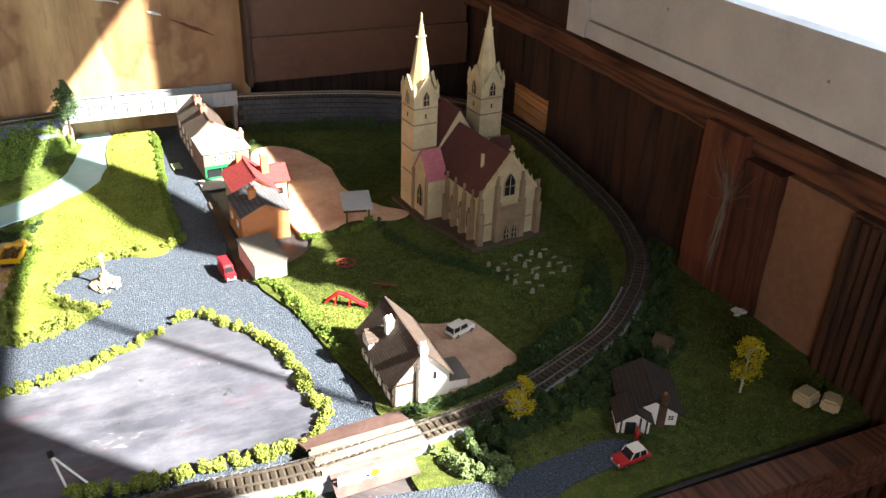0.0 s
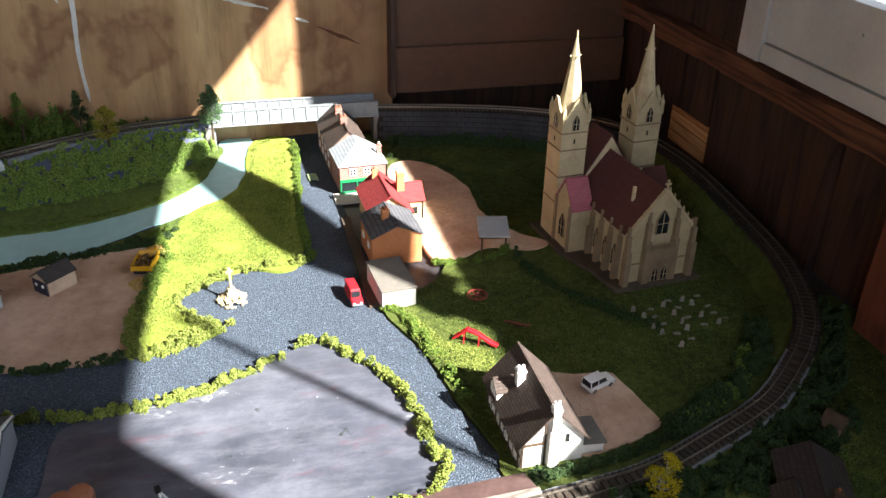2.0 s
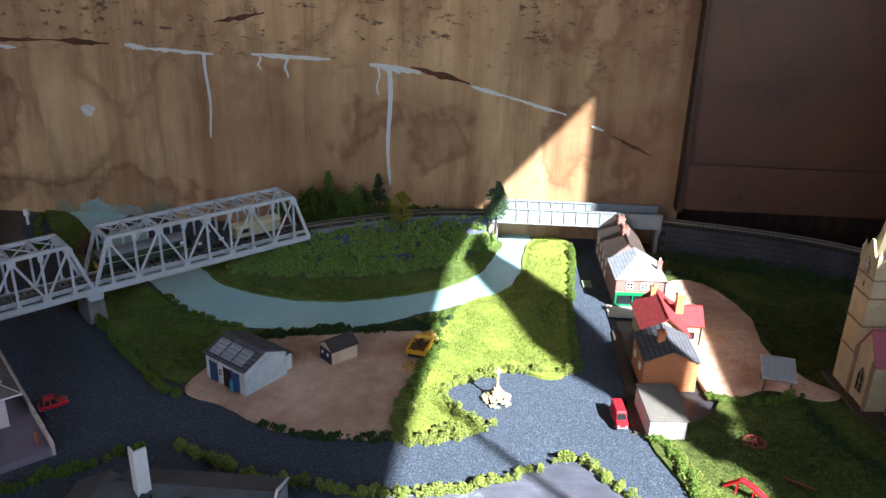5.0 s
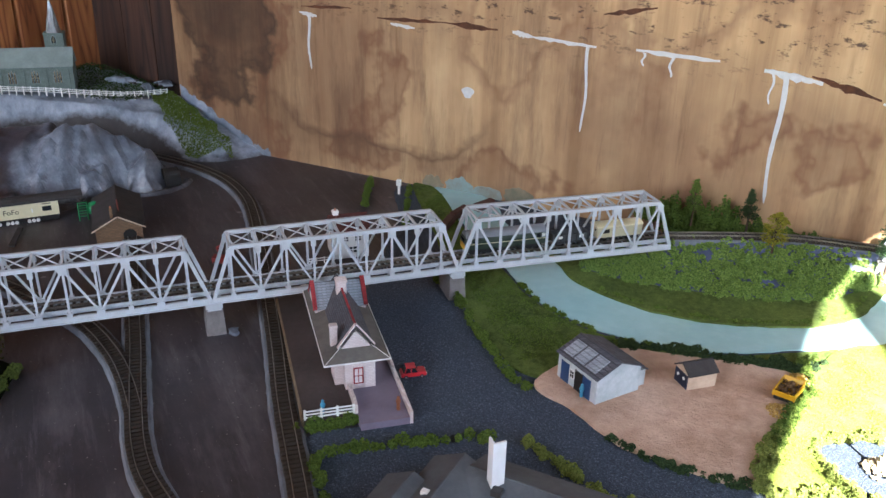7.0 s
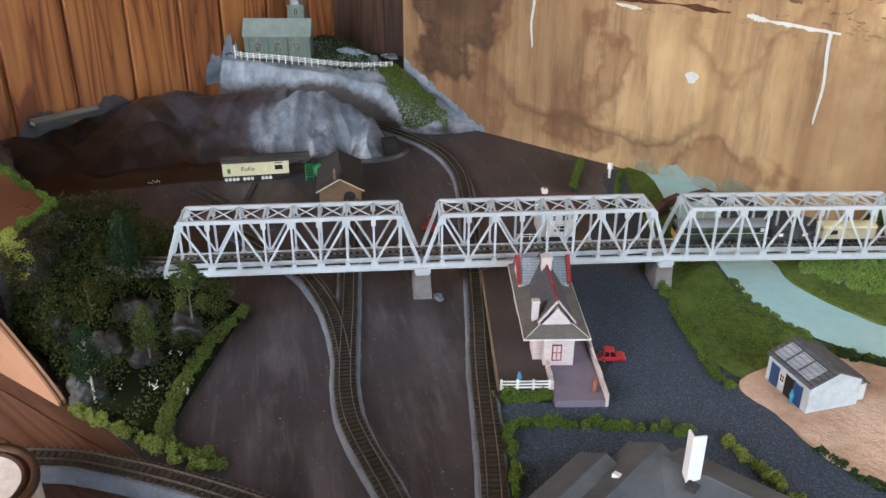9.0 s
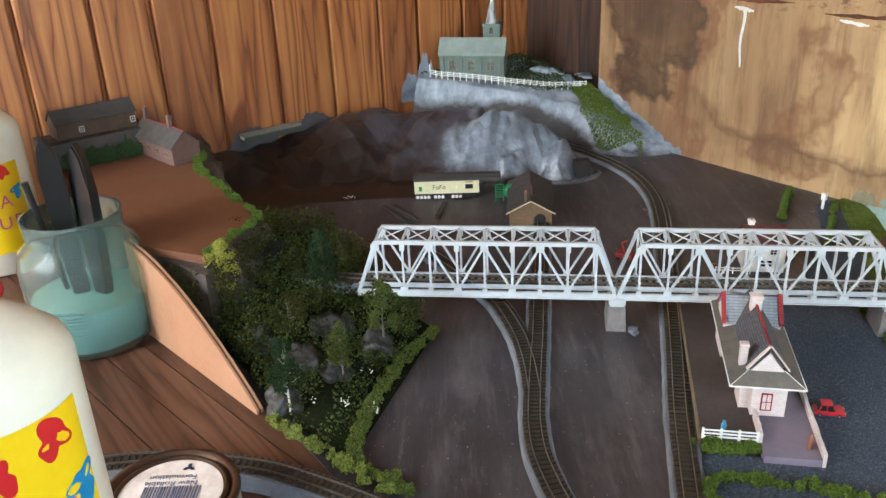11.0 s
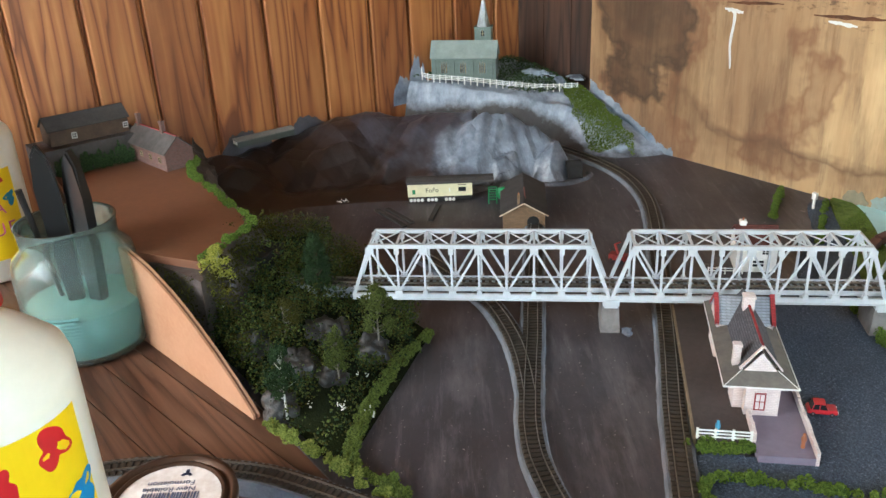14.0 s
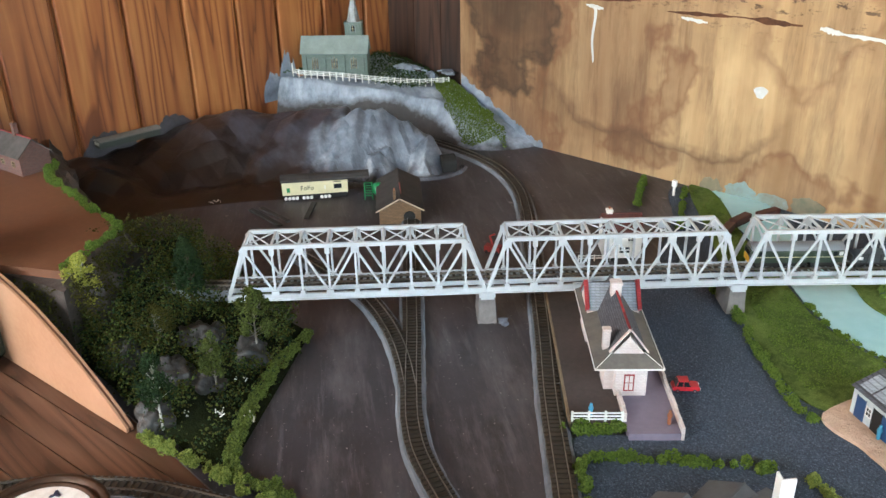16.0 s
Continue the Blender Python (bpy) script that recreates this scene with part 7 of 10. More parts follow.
def digger():
    t = thing("dumper_truck", "yellow model dumper loaded with brown rubble", "dumper", (-0.084, 0.737, 0.0045), 78)
    bm = bmesh.new()
    profile(bm, [(-0.017, 0.0062), (0.006, 0.0062), (0.009, 0.0128), (0.0075, 0.0132), (0.005, 0.0075), (-0.016, 0.0072), (-0.0185, 0.0122), (-0.0195, 0.0118)], -0.0085, 0.0085)
    for q in (-1, 1):
        box(bm, -0.0180, 0.0070, q * 0.0085 - 0.0005, q * 0.0085 + 0.0005, 0.0062, 0.0122)
    part("skip", bm, "yellow", t, "yellow tipping skip")
    bm = bmesh.new()
    box(bm, 0.0085, 0.0175, -0.0072, 0.0072, 0.0030, 0.0090), box(bm, 0.0085, 0.0135, -0.0068, -0.0005, 0.0090, 0.0135)
    bmesh.ops.bevel(bm, geom=bm.edges[:], offset=0.0008, segments=2, affect="EDGES")
    part("cab", bm, "yellow", t)
    bm = bmesh.new()
    box(bm, -0.016, 0.016, -0.0040, 0.0040, 0.0028, 0.0060)
    part("chassis", bm, "black", t)
    for x in (-0.011, 0.011):
        for q in (-1, 1):
            bm = bmesh.new()
            rod(bm, (x, q * 0.0048, 0.0035), (x, q * 0.0084, 0.0035), 0.0035, None, 12)
            part("wheel", bm, "black", t)
    rng, out = random.Random(59), []
    for _ in range(90):
        x, y = rng.uniform(-0.0165, 0.0050), rng.uniform(-0.0072, 0.0072)
        out.append((x, y, 0.0085 + rng.uniform(0, 0.0050) * (1 - abs(y) / 0.011), rng.uniform(0.0008, 0.0019)))
    part("load", clumps(out, 60), "spoil", t, "load of dark brown rubble")
    for k, (x, y, n) in enumerate(((-0.087, 0.709, 260), (-0.077, 0.766, 260))):
        rng, out = random.Random(60 + k), []
        for _ in range(n):
            a, d = rng.uniform(0, 6.283), rng.random() ** 0.6 * 0.0115
            out.append((x + d * math.cos(a), y + d * math.sin(a), 0.0045 + (0.0115 - d) * 0.55 * rng.uniform(0.5, 1), rng.uniform(0.0006, 0.0016)))
        solid("sand_heap", crumbs(out, 61 + k), "rubble", "heap of pale yellow sand in the yard", "sand")


M["spoil"] = foliage("spoil", "3a2c1e", "6a5238", "8d7450")
M["rubble"] = foliage("rubble", "8a6a30", "c29a50", "e0c484")
digger()


def plot_building():
    """Dark grey buildings on the fenced plot: low crossing roofs and a tall white chimney."""
    t = thing("works_building", "dark grey low works building with crossing roofs", "building", (-0.19, 0.478, 0.003), 0)
    gabled(t, 0.052, 0.108, 0.019, 0.0285, "grey", "slate_dark", 0.002, 0.034, 0.019, 0, "x")
    for k in range(3):
        bm = bmesh.new()
        x = -0.050 + k * 0.028
        box(bm, x - 0.0035, x + 0.0035, 0.004, 0.010, 0.022, 0.0288)
        part("roof_vent", bm, "black_felt", t)
    bm = bmesh.new()
    profile(bm, [(-0.028, 0.0180), (0, 0.0300), (0.028, 0.0180), (0.028, 0.0200), (0, 0.0325), (-0.028, 0.0200)], -0.0008, 0.0008, pose(0.0345, 0.019, 0, 0, 0, 90))
    part("bargeboard", bm, "white", t, "white bargeboard")
    w = part("middle_wing", bmesh.new(), "grey", t)
    gabled(w, 0.042, 0.090, 0.020, 0.0300, "grey", "slate_dark", 0.002, -0.083, -0.064, 0)
    w = part("end_wing", bmesh.new(), "grey", t)
    gabled(w, 0.036, 0.062, 0.018, 0.0270, "grey", "slate_dark", 0.002, -0.1065, -0.066, 0)
    bm = bmesh.new()
    box(bm, -0.0925, -0.0875, -0.0190, -0.0150, 0.018, 0.0300)
    part("stub_chimney", bm, "white", w)
    bm = bmesh.new()
    prism(bm, [(-0.0605, 0.0140), (-0.0545, 0.0080), (-0.0485, 0.0150), (-0.0497, 0.0160), (-0.0547, 0.0100), (-0.0595, 0.0150)], 0.015, 0.062)
    part("tall_chimney", bm, "white", t, "tall pale folded chimney")
    for k in range(5):
        window(t, -0.050 + k * 0.019, -0.0073, 0.009, 0.008, 0.009, 0)


M["slate_dark"] = grainy("dark_slate", "44474a", "5c6063", 40, 260, 0.7)
plot_building()


def storage_tanks():
    t = thing("tank_cluster", "terracotta storage tanks with a white A-frame", "tanks", (-0.098, 0.442, 0.003), 0)
    for k, (x, y) in enumerate(((0, 0), (0.004, -0.013), (0.010, 0.004))):
        bm = bmesh.new()
        lathe(bm, [(0.0075, 0), (0.0078, 0.001), (0.0078, 0.016), (0.0060, 0.0195), (0.002, 0.0205)], 20, (x - 0.018, y + 0.0))
        part("tank", bm, "coffee", t)
    f = thing("lattice_post", "white A-frame post standing on the bare panel", "post", (-0.049, 0.424, 0.003), 20)
    for a, b in (((-0.006, 0, 0), (-0.010, 0.004, 0.030)), ((0.006, 0, 0), (-0.010, 0.004, 0.030))):
        bm = bmesh.new()
        bar(bm, a, b, 0.0011, 0.0011)
        part("leg", bm, "white", f)
    bm = bmesh.new()
    box(bm, -0.0115, -0.0085, 0.0025, 0.0055, 0.029, 0.0325)
    part("head", bm, "dark", f)


storage_tanks()


def level_crossing():
    t = thing("level_crossing", "sun-bleached wooden level crossing boards", "crossing", (0.125, 0.382, 0.003), 2)
    rng = random.Random(6)
    for y0, y1, z in ((-0.0122, -0.0092, 0.0112), (-0.0088, -0.0062, 0.0116), (-0.0030, -0.0002, 0.0118), (0.0002, 0.0030, 0.0118), (0.0062, 0.0088, 0.0116), (0.0092, 0.0122, 0.0112)):
        bm = bmesh.new()
        box(bm, -0.036 + rng.uniform(-0.002, 0.002), 0.036 + rng.uniform(-0.002, 0.002), y0, y1, z - 0.0085, z, pose(0, 0, 0, rng.uniform(-3, 3), 0, rng.uniform(-0.6, 0.6)))
        part("board", bm, "bleached", t)
    for s, y0, y1 in ((1, 0.0128, 0.034), (-1, -0.0132, -0.027)):
        bm = bmesh.new()
        slab(bm, (-0.037 if s > 0 else -0.031, y0, 0.0085), (0.036 if s > 0 else 0.025, y0, 0.0085), (0.036 if s > 0 else 0.025, y1, 0.0005), (-0.039 if s > 0 else -0.031, y1, 0.0005), 0.0016)
        part("ramp", bm, "ramp_brown", t, "red-brown wooden ramp")
    g = thing("crossing_gate", "white crossing gate with a round disc", "gate", (0.122, 0.3605, 0.0062), 2)
    for z in (0.002, 0.0052, 0.0084):
        bm = bmesh.new()
        box(bm, -0.0245, 0.0245, -0.0005, 0.0005, z, z + 0.0012)
        part("rail", bm, "white", g)
    for k in range(8):
        bm = bmesh.new()
        x = -0.0240 + k * 0.00686
        box(bm, x - 0.0006, x + 0.0006, -0.0010, -0.0005, -0.002, 0.0100)
        part("upright", bm, "white", g)
    bm = bmesh.new()
    rod(bm, (0, -0.0010, 0.006), (0, -0.0016, 0.006), 0.0026, None, 14)
    part("disc", bm, "yellow", g, "faded orange disc")


M["bleached"] = timber("bleached_boards", "4f4842", "7d756d", "a0988f", 0, 90, 0.7, 0.7)
M["ramp_brown"] = grainy("ramp_brown", "35211f", "6a524e", 35, 260, 0.75)
level_crossing()


def corner_cottage():
    t = thing("cottage", "white cottage with a broad dark brown roof", "cottage", (0.319, 0.340, 0.0036), -25)
    gabled(t, 0.036, 0.042, 0.0125, 0.0225, "white", "cottage_roof", 0.004, 0, 0, 0)
    p = part("porch_wing", bmesh.new(), "white", t)
    gabled(p, 0.022, 0.022, 0.0105, 0.018, "white", "cottage_roof", 0.002, -0.014, -0.010, 0)
    bm = bmesh.new()
    box(bm, -0.020, -0.013, -0.0112, -0.0102, 0, 0.010)
    part("door", bm, "dark", p)
    for x in (-0.0235, -0.0105, -0.006):
        bm = bmesh.new()
        box(bm, x, x + 0.0010, -0.0116, -0.0102, 0, 0.0135)
        part("timber", bm, "bark", p)
    bm = bmesh.new()
    box(bm, 0.004, 0.009, -0.0035, 0.001, 0, 0.0275)
    box(bm, 0.0035, 0.0095, -0.0040, 0.0015, 0.0258, 0.0268)
    part("chimney", bm, "bark", t)
    bm = bmesh.new()
    rod(bm, (0.0065, -0.0012, 0.0275), (0.0065, -0.0012, 0.0295), 0.0012, 0.0010, 8)
    part("chimney_pot", bm, "coffee", t)
    window(t, 0.0135, -0.0003, 0.007, 0.0045, 0.005, 0)
    h = thing("garden_shed", "small dull brown garden shed", "shed", (0.384, 0.403, 0.0036), 30)
    gabled(h, 0.011, 0.013, 0.0095, 0.0145, "stone_brown", "bark", 0.001)
    door(h, 0, -0.0003, 0, 0.005, 0.008, 0, "bark")
    for k, (x, y, r, s) in enumerate(((0.441, 0.318, 12, 0.85), (0.4535, 0.306, 32, 0.8))):
        b = thing("stone_trough", "cream plaster block with a hollowed face", "block", (x, y, 0.0034), r, "plaster blocks")
        bm = bmesh.new()
        box(bm, -0.0095 * s, 0.0095 * s, -0.008 * s, 0.008 * s, 0, 0.0125 * s)
        bmesh.ops.bevel(bm, geom=bm.edges[:], offset=0.0018, segments=2, affect="EDGES")
        part("block", bm, "stone_cream", b)
        bm = bmesh.new()
        box(bm, -0.0055 * s, 0.0055 * s, -0.0086 * s, -0.0070 * s, 0.003, 0.0090 * s)
        part("recess", bm, "stone_brown", b, "brown hollow in the face")
    bm = bmesh.new()
    rng = random.Random(8)
    for _ in range(5):
        clump(bm, (0.478 + rng.uniform(-0.004, 0.004), 0.430 + rng.uniform(-0.003, 0.003), 0.0055), 0.004, rng)
    solid("plaster_lump", bm, "plaster", "crumbled white plaster lump by the wall", "plaster")


M["cottage_roof"] = brickwork("cottage_roof", "2a221e", "3a302a", "1d1815", 0.004)
corner_cottage()


# ---- the train, at rest on the bridge ----
def train():
    a, b = Vector((*JOINTS[2], 0)), Vector((*JOINTS[3], 0))
    d = (b - a).normalized()
    n = Vector((-d.y, d.x, 0))
    ang = math.degrees(math.atan2(d.y, d.x))
    base = a + n * 0.0174

    def wheels(t, xs, r=0.0031, y=0.0046):
        for x in xs:
            for s in (-1, 1):
                bm = bmesh.new()
                rod(bm, (x, s * (y - 0.0009), r), (x, s * (y + 0.0007), r), r, None, 14)
                part("wheel", bm, "black", t)

    c = base + d * 0.054
    t = thing("diesel_locomotive", "dark green diesel locomotive with a grey roof", "locomotive", (c.x, c.y, DECK + 0.0108), ang)
    L, W = 0.088, 0.0172
    bm = bmesh.new()
    profile(bm, [(-W / 2, 0.0062), (W / 2, 0.0062), (W / 2, 0.0175), (W * 0.44, 0.0192), (-W * 0.44, 0.0192), (-W / 2, 0.0175)], -L / 2, L / 2, pose(0, 0, 0, 0, 0, -90))
    bmesh.ops.bevel(bm, geom=bm.edges[:], offset=0.0008, segments=2, affect="EDGES")
    part("body", bm, "green_dark", t)
    bm = bmesh.new()
    pts = [(W * 0.46 * math.cos(math.pi * k / 10), 0.0186 + 0.0055 * math.sin(math.pi * k / 10)) for k in range(11)]
    profile(bm, pts, -L * 0.485, L * 0.485, pose(0, 0, 0, 0, 0, -90))
    part("roof", bm, "grey", t, "weathered grey roof")
    bm = bmesh.new()
    box(bm, -L * 0.49, L * 0.49, -W / 2 - 0.0002, W / 2 + 0.0002, 0.0122, 0.0128)
    part("stripe", bm, "cream", t, "thin pale waist stripe")
    for s in (-1, 1):
        for y in (-0.0045, 0, 0.0045):
            bm = bmesh.new()
            x = s * (L / 2 + 0.0001)
            box(bm, x - 0.0003, x + 0.0003, y - 0.0018, y + 0.0018, 0.0140, 0.0178)
            part("cab_window", bm, "glass_dark", t)
        bm = bmesh.new()
        x = s * (L / 2 + 0.0002)
        box(bm, x - 0.0003, x + 0.0003, -0.0065, 0.0065, 0.0066, 0.0125)
        part("warning_panel", bm, "yellow", t, "small yellow warning panel")
        for y in (-1, 1):
            for k in range(2):
                bm = bmesh.new()
                xx = s * (L / 2 - 0.0045 - 0.0055 * k)
                box(bm, xx - 0.0018, xx + 0.0018, y * (W / 2) - 0.0003, y * (W / 2) + 0.0003, 0.0140, 0.0176)
                part("side_window", bm, "white" if k == 0 else "glass_dark", t)
        bm = bmesh.new()
        box(bm, s * 0.026 - 0.0125, s * 0.026 + 0.0125, -0.0070, 0.0070, 0.0018, 0.0060)
        part("bogie", bm, "black", t)
        wheels(t, [s * 0.026 - 0.008, s * 0.026 + 0.008])
    bm = bmesh.new()
    box(bm, -0.0105, 0.0105, -0.0065, 0.0065, 0.0025, 0.0062)
    part("fuel_tank", bm, "black", t)

    c = base + d * 0.125
    t = thing("open_wagon", "dark grey open goods wagon with white marks", "wagon", (c.x, c.y, DECK + 0.0108), ang)
    bm = bmesh.new()
    L = 0.040
    box(bm, -L / 2, L / 2, -0.0075, 0.0075, 0.0052, 0.0066)
    box(bm, -L / 2, L / 2, -0.0077, -0.0069, 0.0066, 0.0132), box(bm, -L / 2, L / 2, 0.0069, 0.0077, 0.0066, 0.0132)
    box(bm, -L / 2, -L / 2 + 0.0008, -0.0069, 0.0069, 0.0066, 0.0132), box(bm, L / 2 - 0.0008, L / 2, -0.0069, 0.0069, 0.0066, 0.0132)
    part("body", bm, "wagon_grey", t)
    for k in range(7):
        for s in (-1, 1):
            bm = bmesh.new()
            x = -L / 2 + 0.002 + k * (L - 0.004) / 6
            box(bm, x - 0.0005, x + 0.0005, s * 0.0077 - 0.0003, s * 0.0077 + 0.0003, 0.0055, 0.0134)
            part("stanchion", bm, "black", t)
    bm = bmesh.new()
    box(bm, -0.014, -0.010, -0.0081, -0.0077, 0.0085, 0.0115), box(bm, 0.009, 0.014, -0.0081, -0.0077, 0.0085, 0.0115)
    part("mark", bm, "white", t, "white painted marks")
    wheels(t, (-0.012, 0.012))
    bm = bmesh.new()
    box(bm, -0.016, 0.016, -0.0062, 0.0062, 0.0025, 0.0052)
    part("underframe", bm, "black", t)

    c = base + d * 0.180
    t = thing("brake_van", "cream-grey goods brake van with curved roof", "wagon", (c.x, c.y, DECK + 0.0108), ang)
    L = 0.052
    bm = bmesh.new()
    box(bm, -L / 2, L / 2, -0.0080, 0.0080, 0.0052, 0.0165)
    part("body", bm, "van_cream", t)
    bm = bmesh.new()
    pts = [(0.0086 * math.cos(math.pi * k / 10), 0.0166 + 0.0030 * math.sin(math.pi * k / 10)) for k in range(11)]
    profile(bm, pts, -L / 2 - 0.0006, L / 2 + 0.0006, pose(0, 0, 0, 0, 0, -90))
    part("roof", bm, "cream", t)
    bm = bmesh.new()
    box(bm, -0.020, -0.012, -0.0083, 0.0083, 0.0100, 0.0142)
    part("side_window", bm, "dark", t)
    bm = bmesh.new()
    box(bm, -0.023, 0.023, -0.0066, 0.0066, 0.0026, 0.0052)
    part("underframe", bm, "black", t)
    wheels(t, (-0.016, 0.016))
    for s in (-1, 1):
        for y in (-0.004, 0.004):
            bm = bmesh.new()
            rod(bm, (s * L / 2, y, 0.0135), (s * (L / 2 + 0.0004), y, 0.0135), 0.0012, None, 10)
            part("end_window", bm, "dark", t)


M["van_cream"] = plain("van_cream", "b8b090", 0.55, 0, 0.06)
M["wagon_grey"] = plain("wagon_grey", "3f4244", 0.6)
train()


# ---- the hill in the corner ----
def smooth(a, b, v):
    f = min(1.0, max(0.0, (v - a) / (b - a)))
    return f * f * (3 - 2 * f)


def between(v, table):
    """A value read off a table of (at, value) pairs."""
    for (a, p), (b, q) in zip(table, table[1:]):
        if v <= b:
            return p + (q - p) * min(1.0, max(0.0, (v - a) / (b - a)))
    return table[-1][1]


RIDGE = [(0.0, 0.050), (0.15, 0.062), (0.33, 0.077), (0.47, 0.090), (0.60, 0.100), (0.74, 0.104), (0.80, 0.101), (0.91, 0.083), (1.0, 0.058)]
FOOT = [(-1.20, 0.800), (-1.10, 0.872), (-1.00, 0.940), (-0.93, 0.957), (-0.90, 0.970), (-0.876, 0.995), (-0.85, 1.041)]
BROW = [(-1.16, 0.100), (-1.08, 0.086), (-1.02, 0.075), (-0.91, 0.034), (-0.852, 0.0)]


def mound_height(x, y):
    """The long mound over the tunnel, wide at the wall and narrow at its nose."""
    ax, ay, bx, by = -1.26, 0.590, -0.922, 0.868
    t = ((x - ax) * (bx - ax) + (y - ay) * (by - ay)) / ((bx - ax) ** 2 + (by - ay) ** 2)
    t = min(1.0, max(0.0, t))
    px, py = x - ax - t * (bx - ax), y - ay - t * (by - ay)
    off = math.hypot(px, py)
    front = -py * 0.79 + px * 0.61 > 0
    w = (0.200 - 0.050 * smooth(0.2, 0.6, t) - 0.085 * smooth(0.55, 0.98, t)) if front else 0.125 - 0.080 * t
    shelf = between(y, [(0.40, 0.030), (0.47, 0.052), (0.55, 0.060), (0.66, 0.060), (0.74, 0.0)]) * (1 - smooth(-1.200, -1.035, x))
    return max(shelf, between(t, RIDGE) * (1 - smooth(0.0, 1.0, off / w) ** (0.8 + 0.9 * smooth(0.6, 0.9, t))))


def terrace_height(x, y):
    d = y - between(x, FOOT)
    return between(x, BROW) * smooth(0.0, 0.030 + 0.016 * smooth(-1.08, -0.95, x), d)


def on_crag(x, y):
    """How far a place belongs to the crumpled pale crag over the tunnel."""
    w = 0.010 * noise.noise(Vector((x * 40, y * 40, 0.0)))
    side = (x + 1.000) * 0.87 + (y - 0.790) * 0.15 + w
    low = mound_height(x, y) - max(0.0, (-0.905 - x) * 0.42) + w
    return smooth(-0.012, 0.012, side) * smooth(-0.012, 0.010, low)


def folds(x, y, size, seed):
    """Flat facets that meet in sharp creases, like crumpled cloth."""
    w = noise.noise_vector(Vector((x * 12, y * 12, seed))) * 0.25
    u, v = x / size + w.x, y / size + w.y
    u, v = u + 0.5 * v, v
    i, j = math.floor(u), math.floor(v)
    u, v = u - i, v - j

    def at(a, b):
        return noise.cell(Vector((a + 0.5, b + 0.5, seed + 0.5)))
    if u > v:
        return at(i, j) * (1 - u) + at(i + 1, j) * (u - v) + at(i + 1, j + 1) * v
    return at(i, j) * (1 - v) + at(i, j + 1) * (v - u) + at(i + 1, j + 1) * u


def hill_mesh(x0, x1, y0, y1, step, height, rough=0.004, seed=0.0):
    """A crumpled skin over a height field; its foot dips under the board."""
    bm, rows = bmesh.new(), {}
    nx, ny = int((x1 - x0) / step), int((y1 - y0) / step)
    for i in range(nx + 1):
        for j in range(ny + 1):
            x, y = x0 + i * step, y0 + j * step
            h = height(x, y)
            p = Vector((x * 26, y * 26, seed)) + noise.noise_vector(Vector((x * 15, y * 15, seed))) * 0.8
            crag = on_crag(x, y)
            crease = 0.45 + crag * (0.95 * (folds(x, y, 0.046, seed) - 0.5) + 0.80 * (folds(x, y, 0.024, seed + 3) - 0.5) + 0.22 * (folds(x, y, 0.009, seed + 5) - 0.5)) + (1 - crag) * (0.75 * (abs(noise.noise(p * 0.35)) - 0.3) + 0.42 * (folds(x, y, 0.060, seed + 8) - 0.5) + 0.26 * (folds(x, y, 0.026, seed + 9) - 0.5))
            rows[i, j] = (h, bm.verts.new((x, y, h - 0.002 + rough * (crease - 0.45) * smooth(0.004, 0.025, h))))
    for i in range(nx):
        for j in range(ny):
            q = [rows[i, j], rows[i + 1, j], rows[i + 1, j + 1], rows[i, j + 1]]
            if max(h for h, _ in q) > 0.0005:
                bm.faces.new([v for _, v in q])
    loose = [v for v in bm.verts if not v.link_faces]
    bmesh.ops.delete(bm, geom=loose, context="VERTS")
    return bm


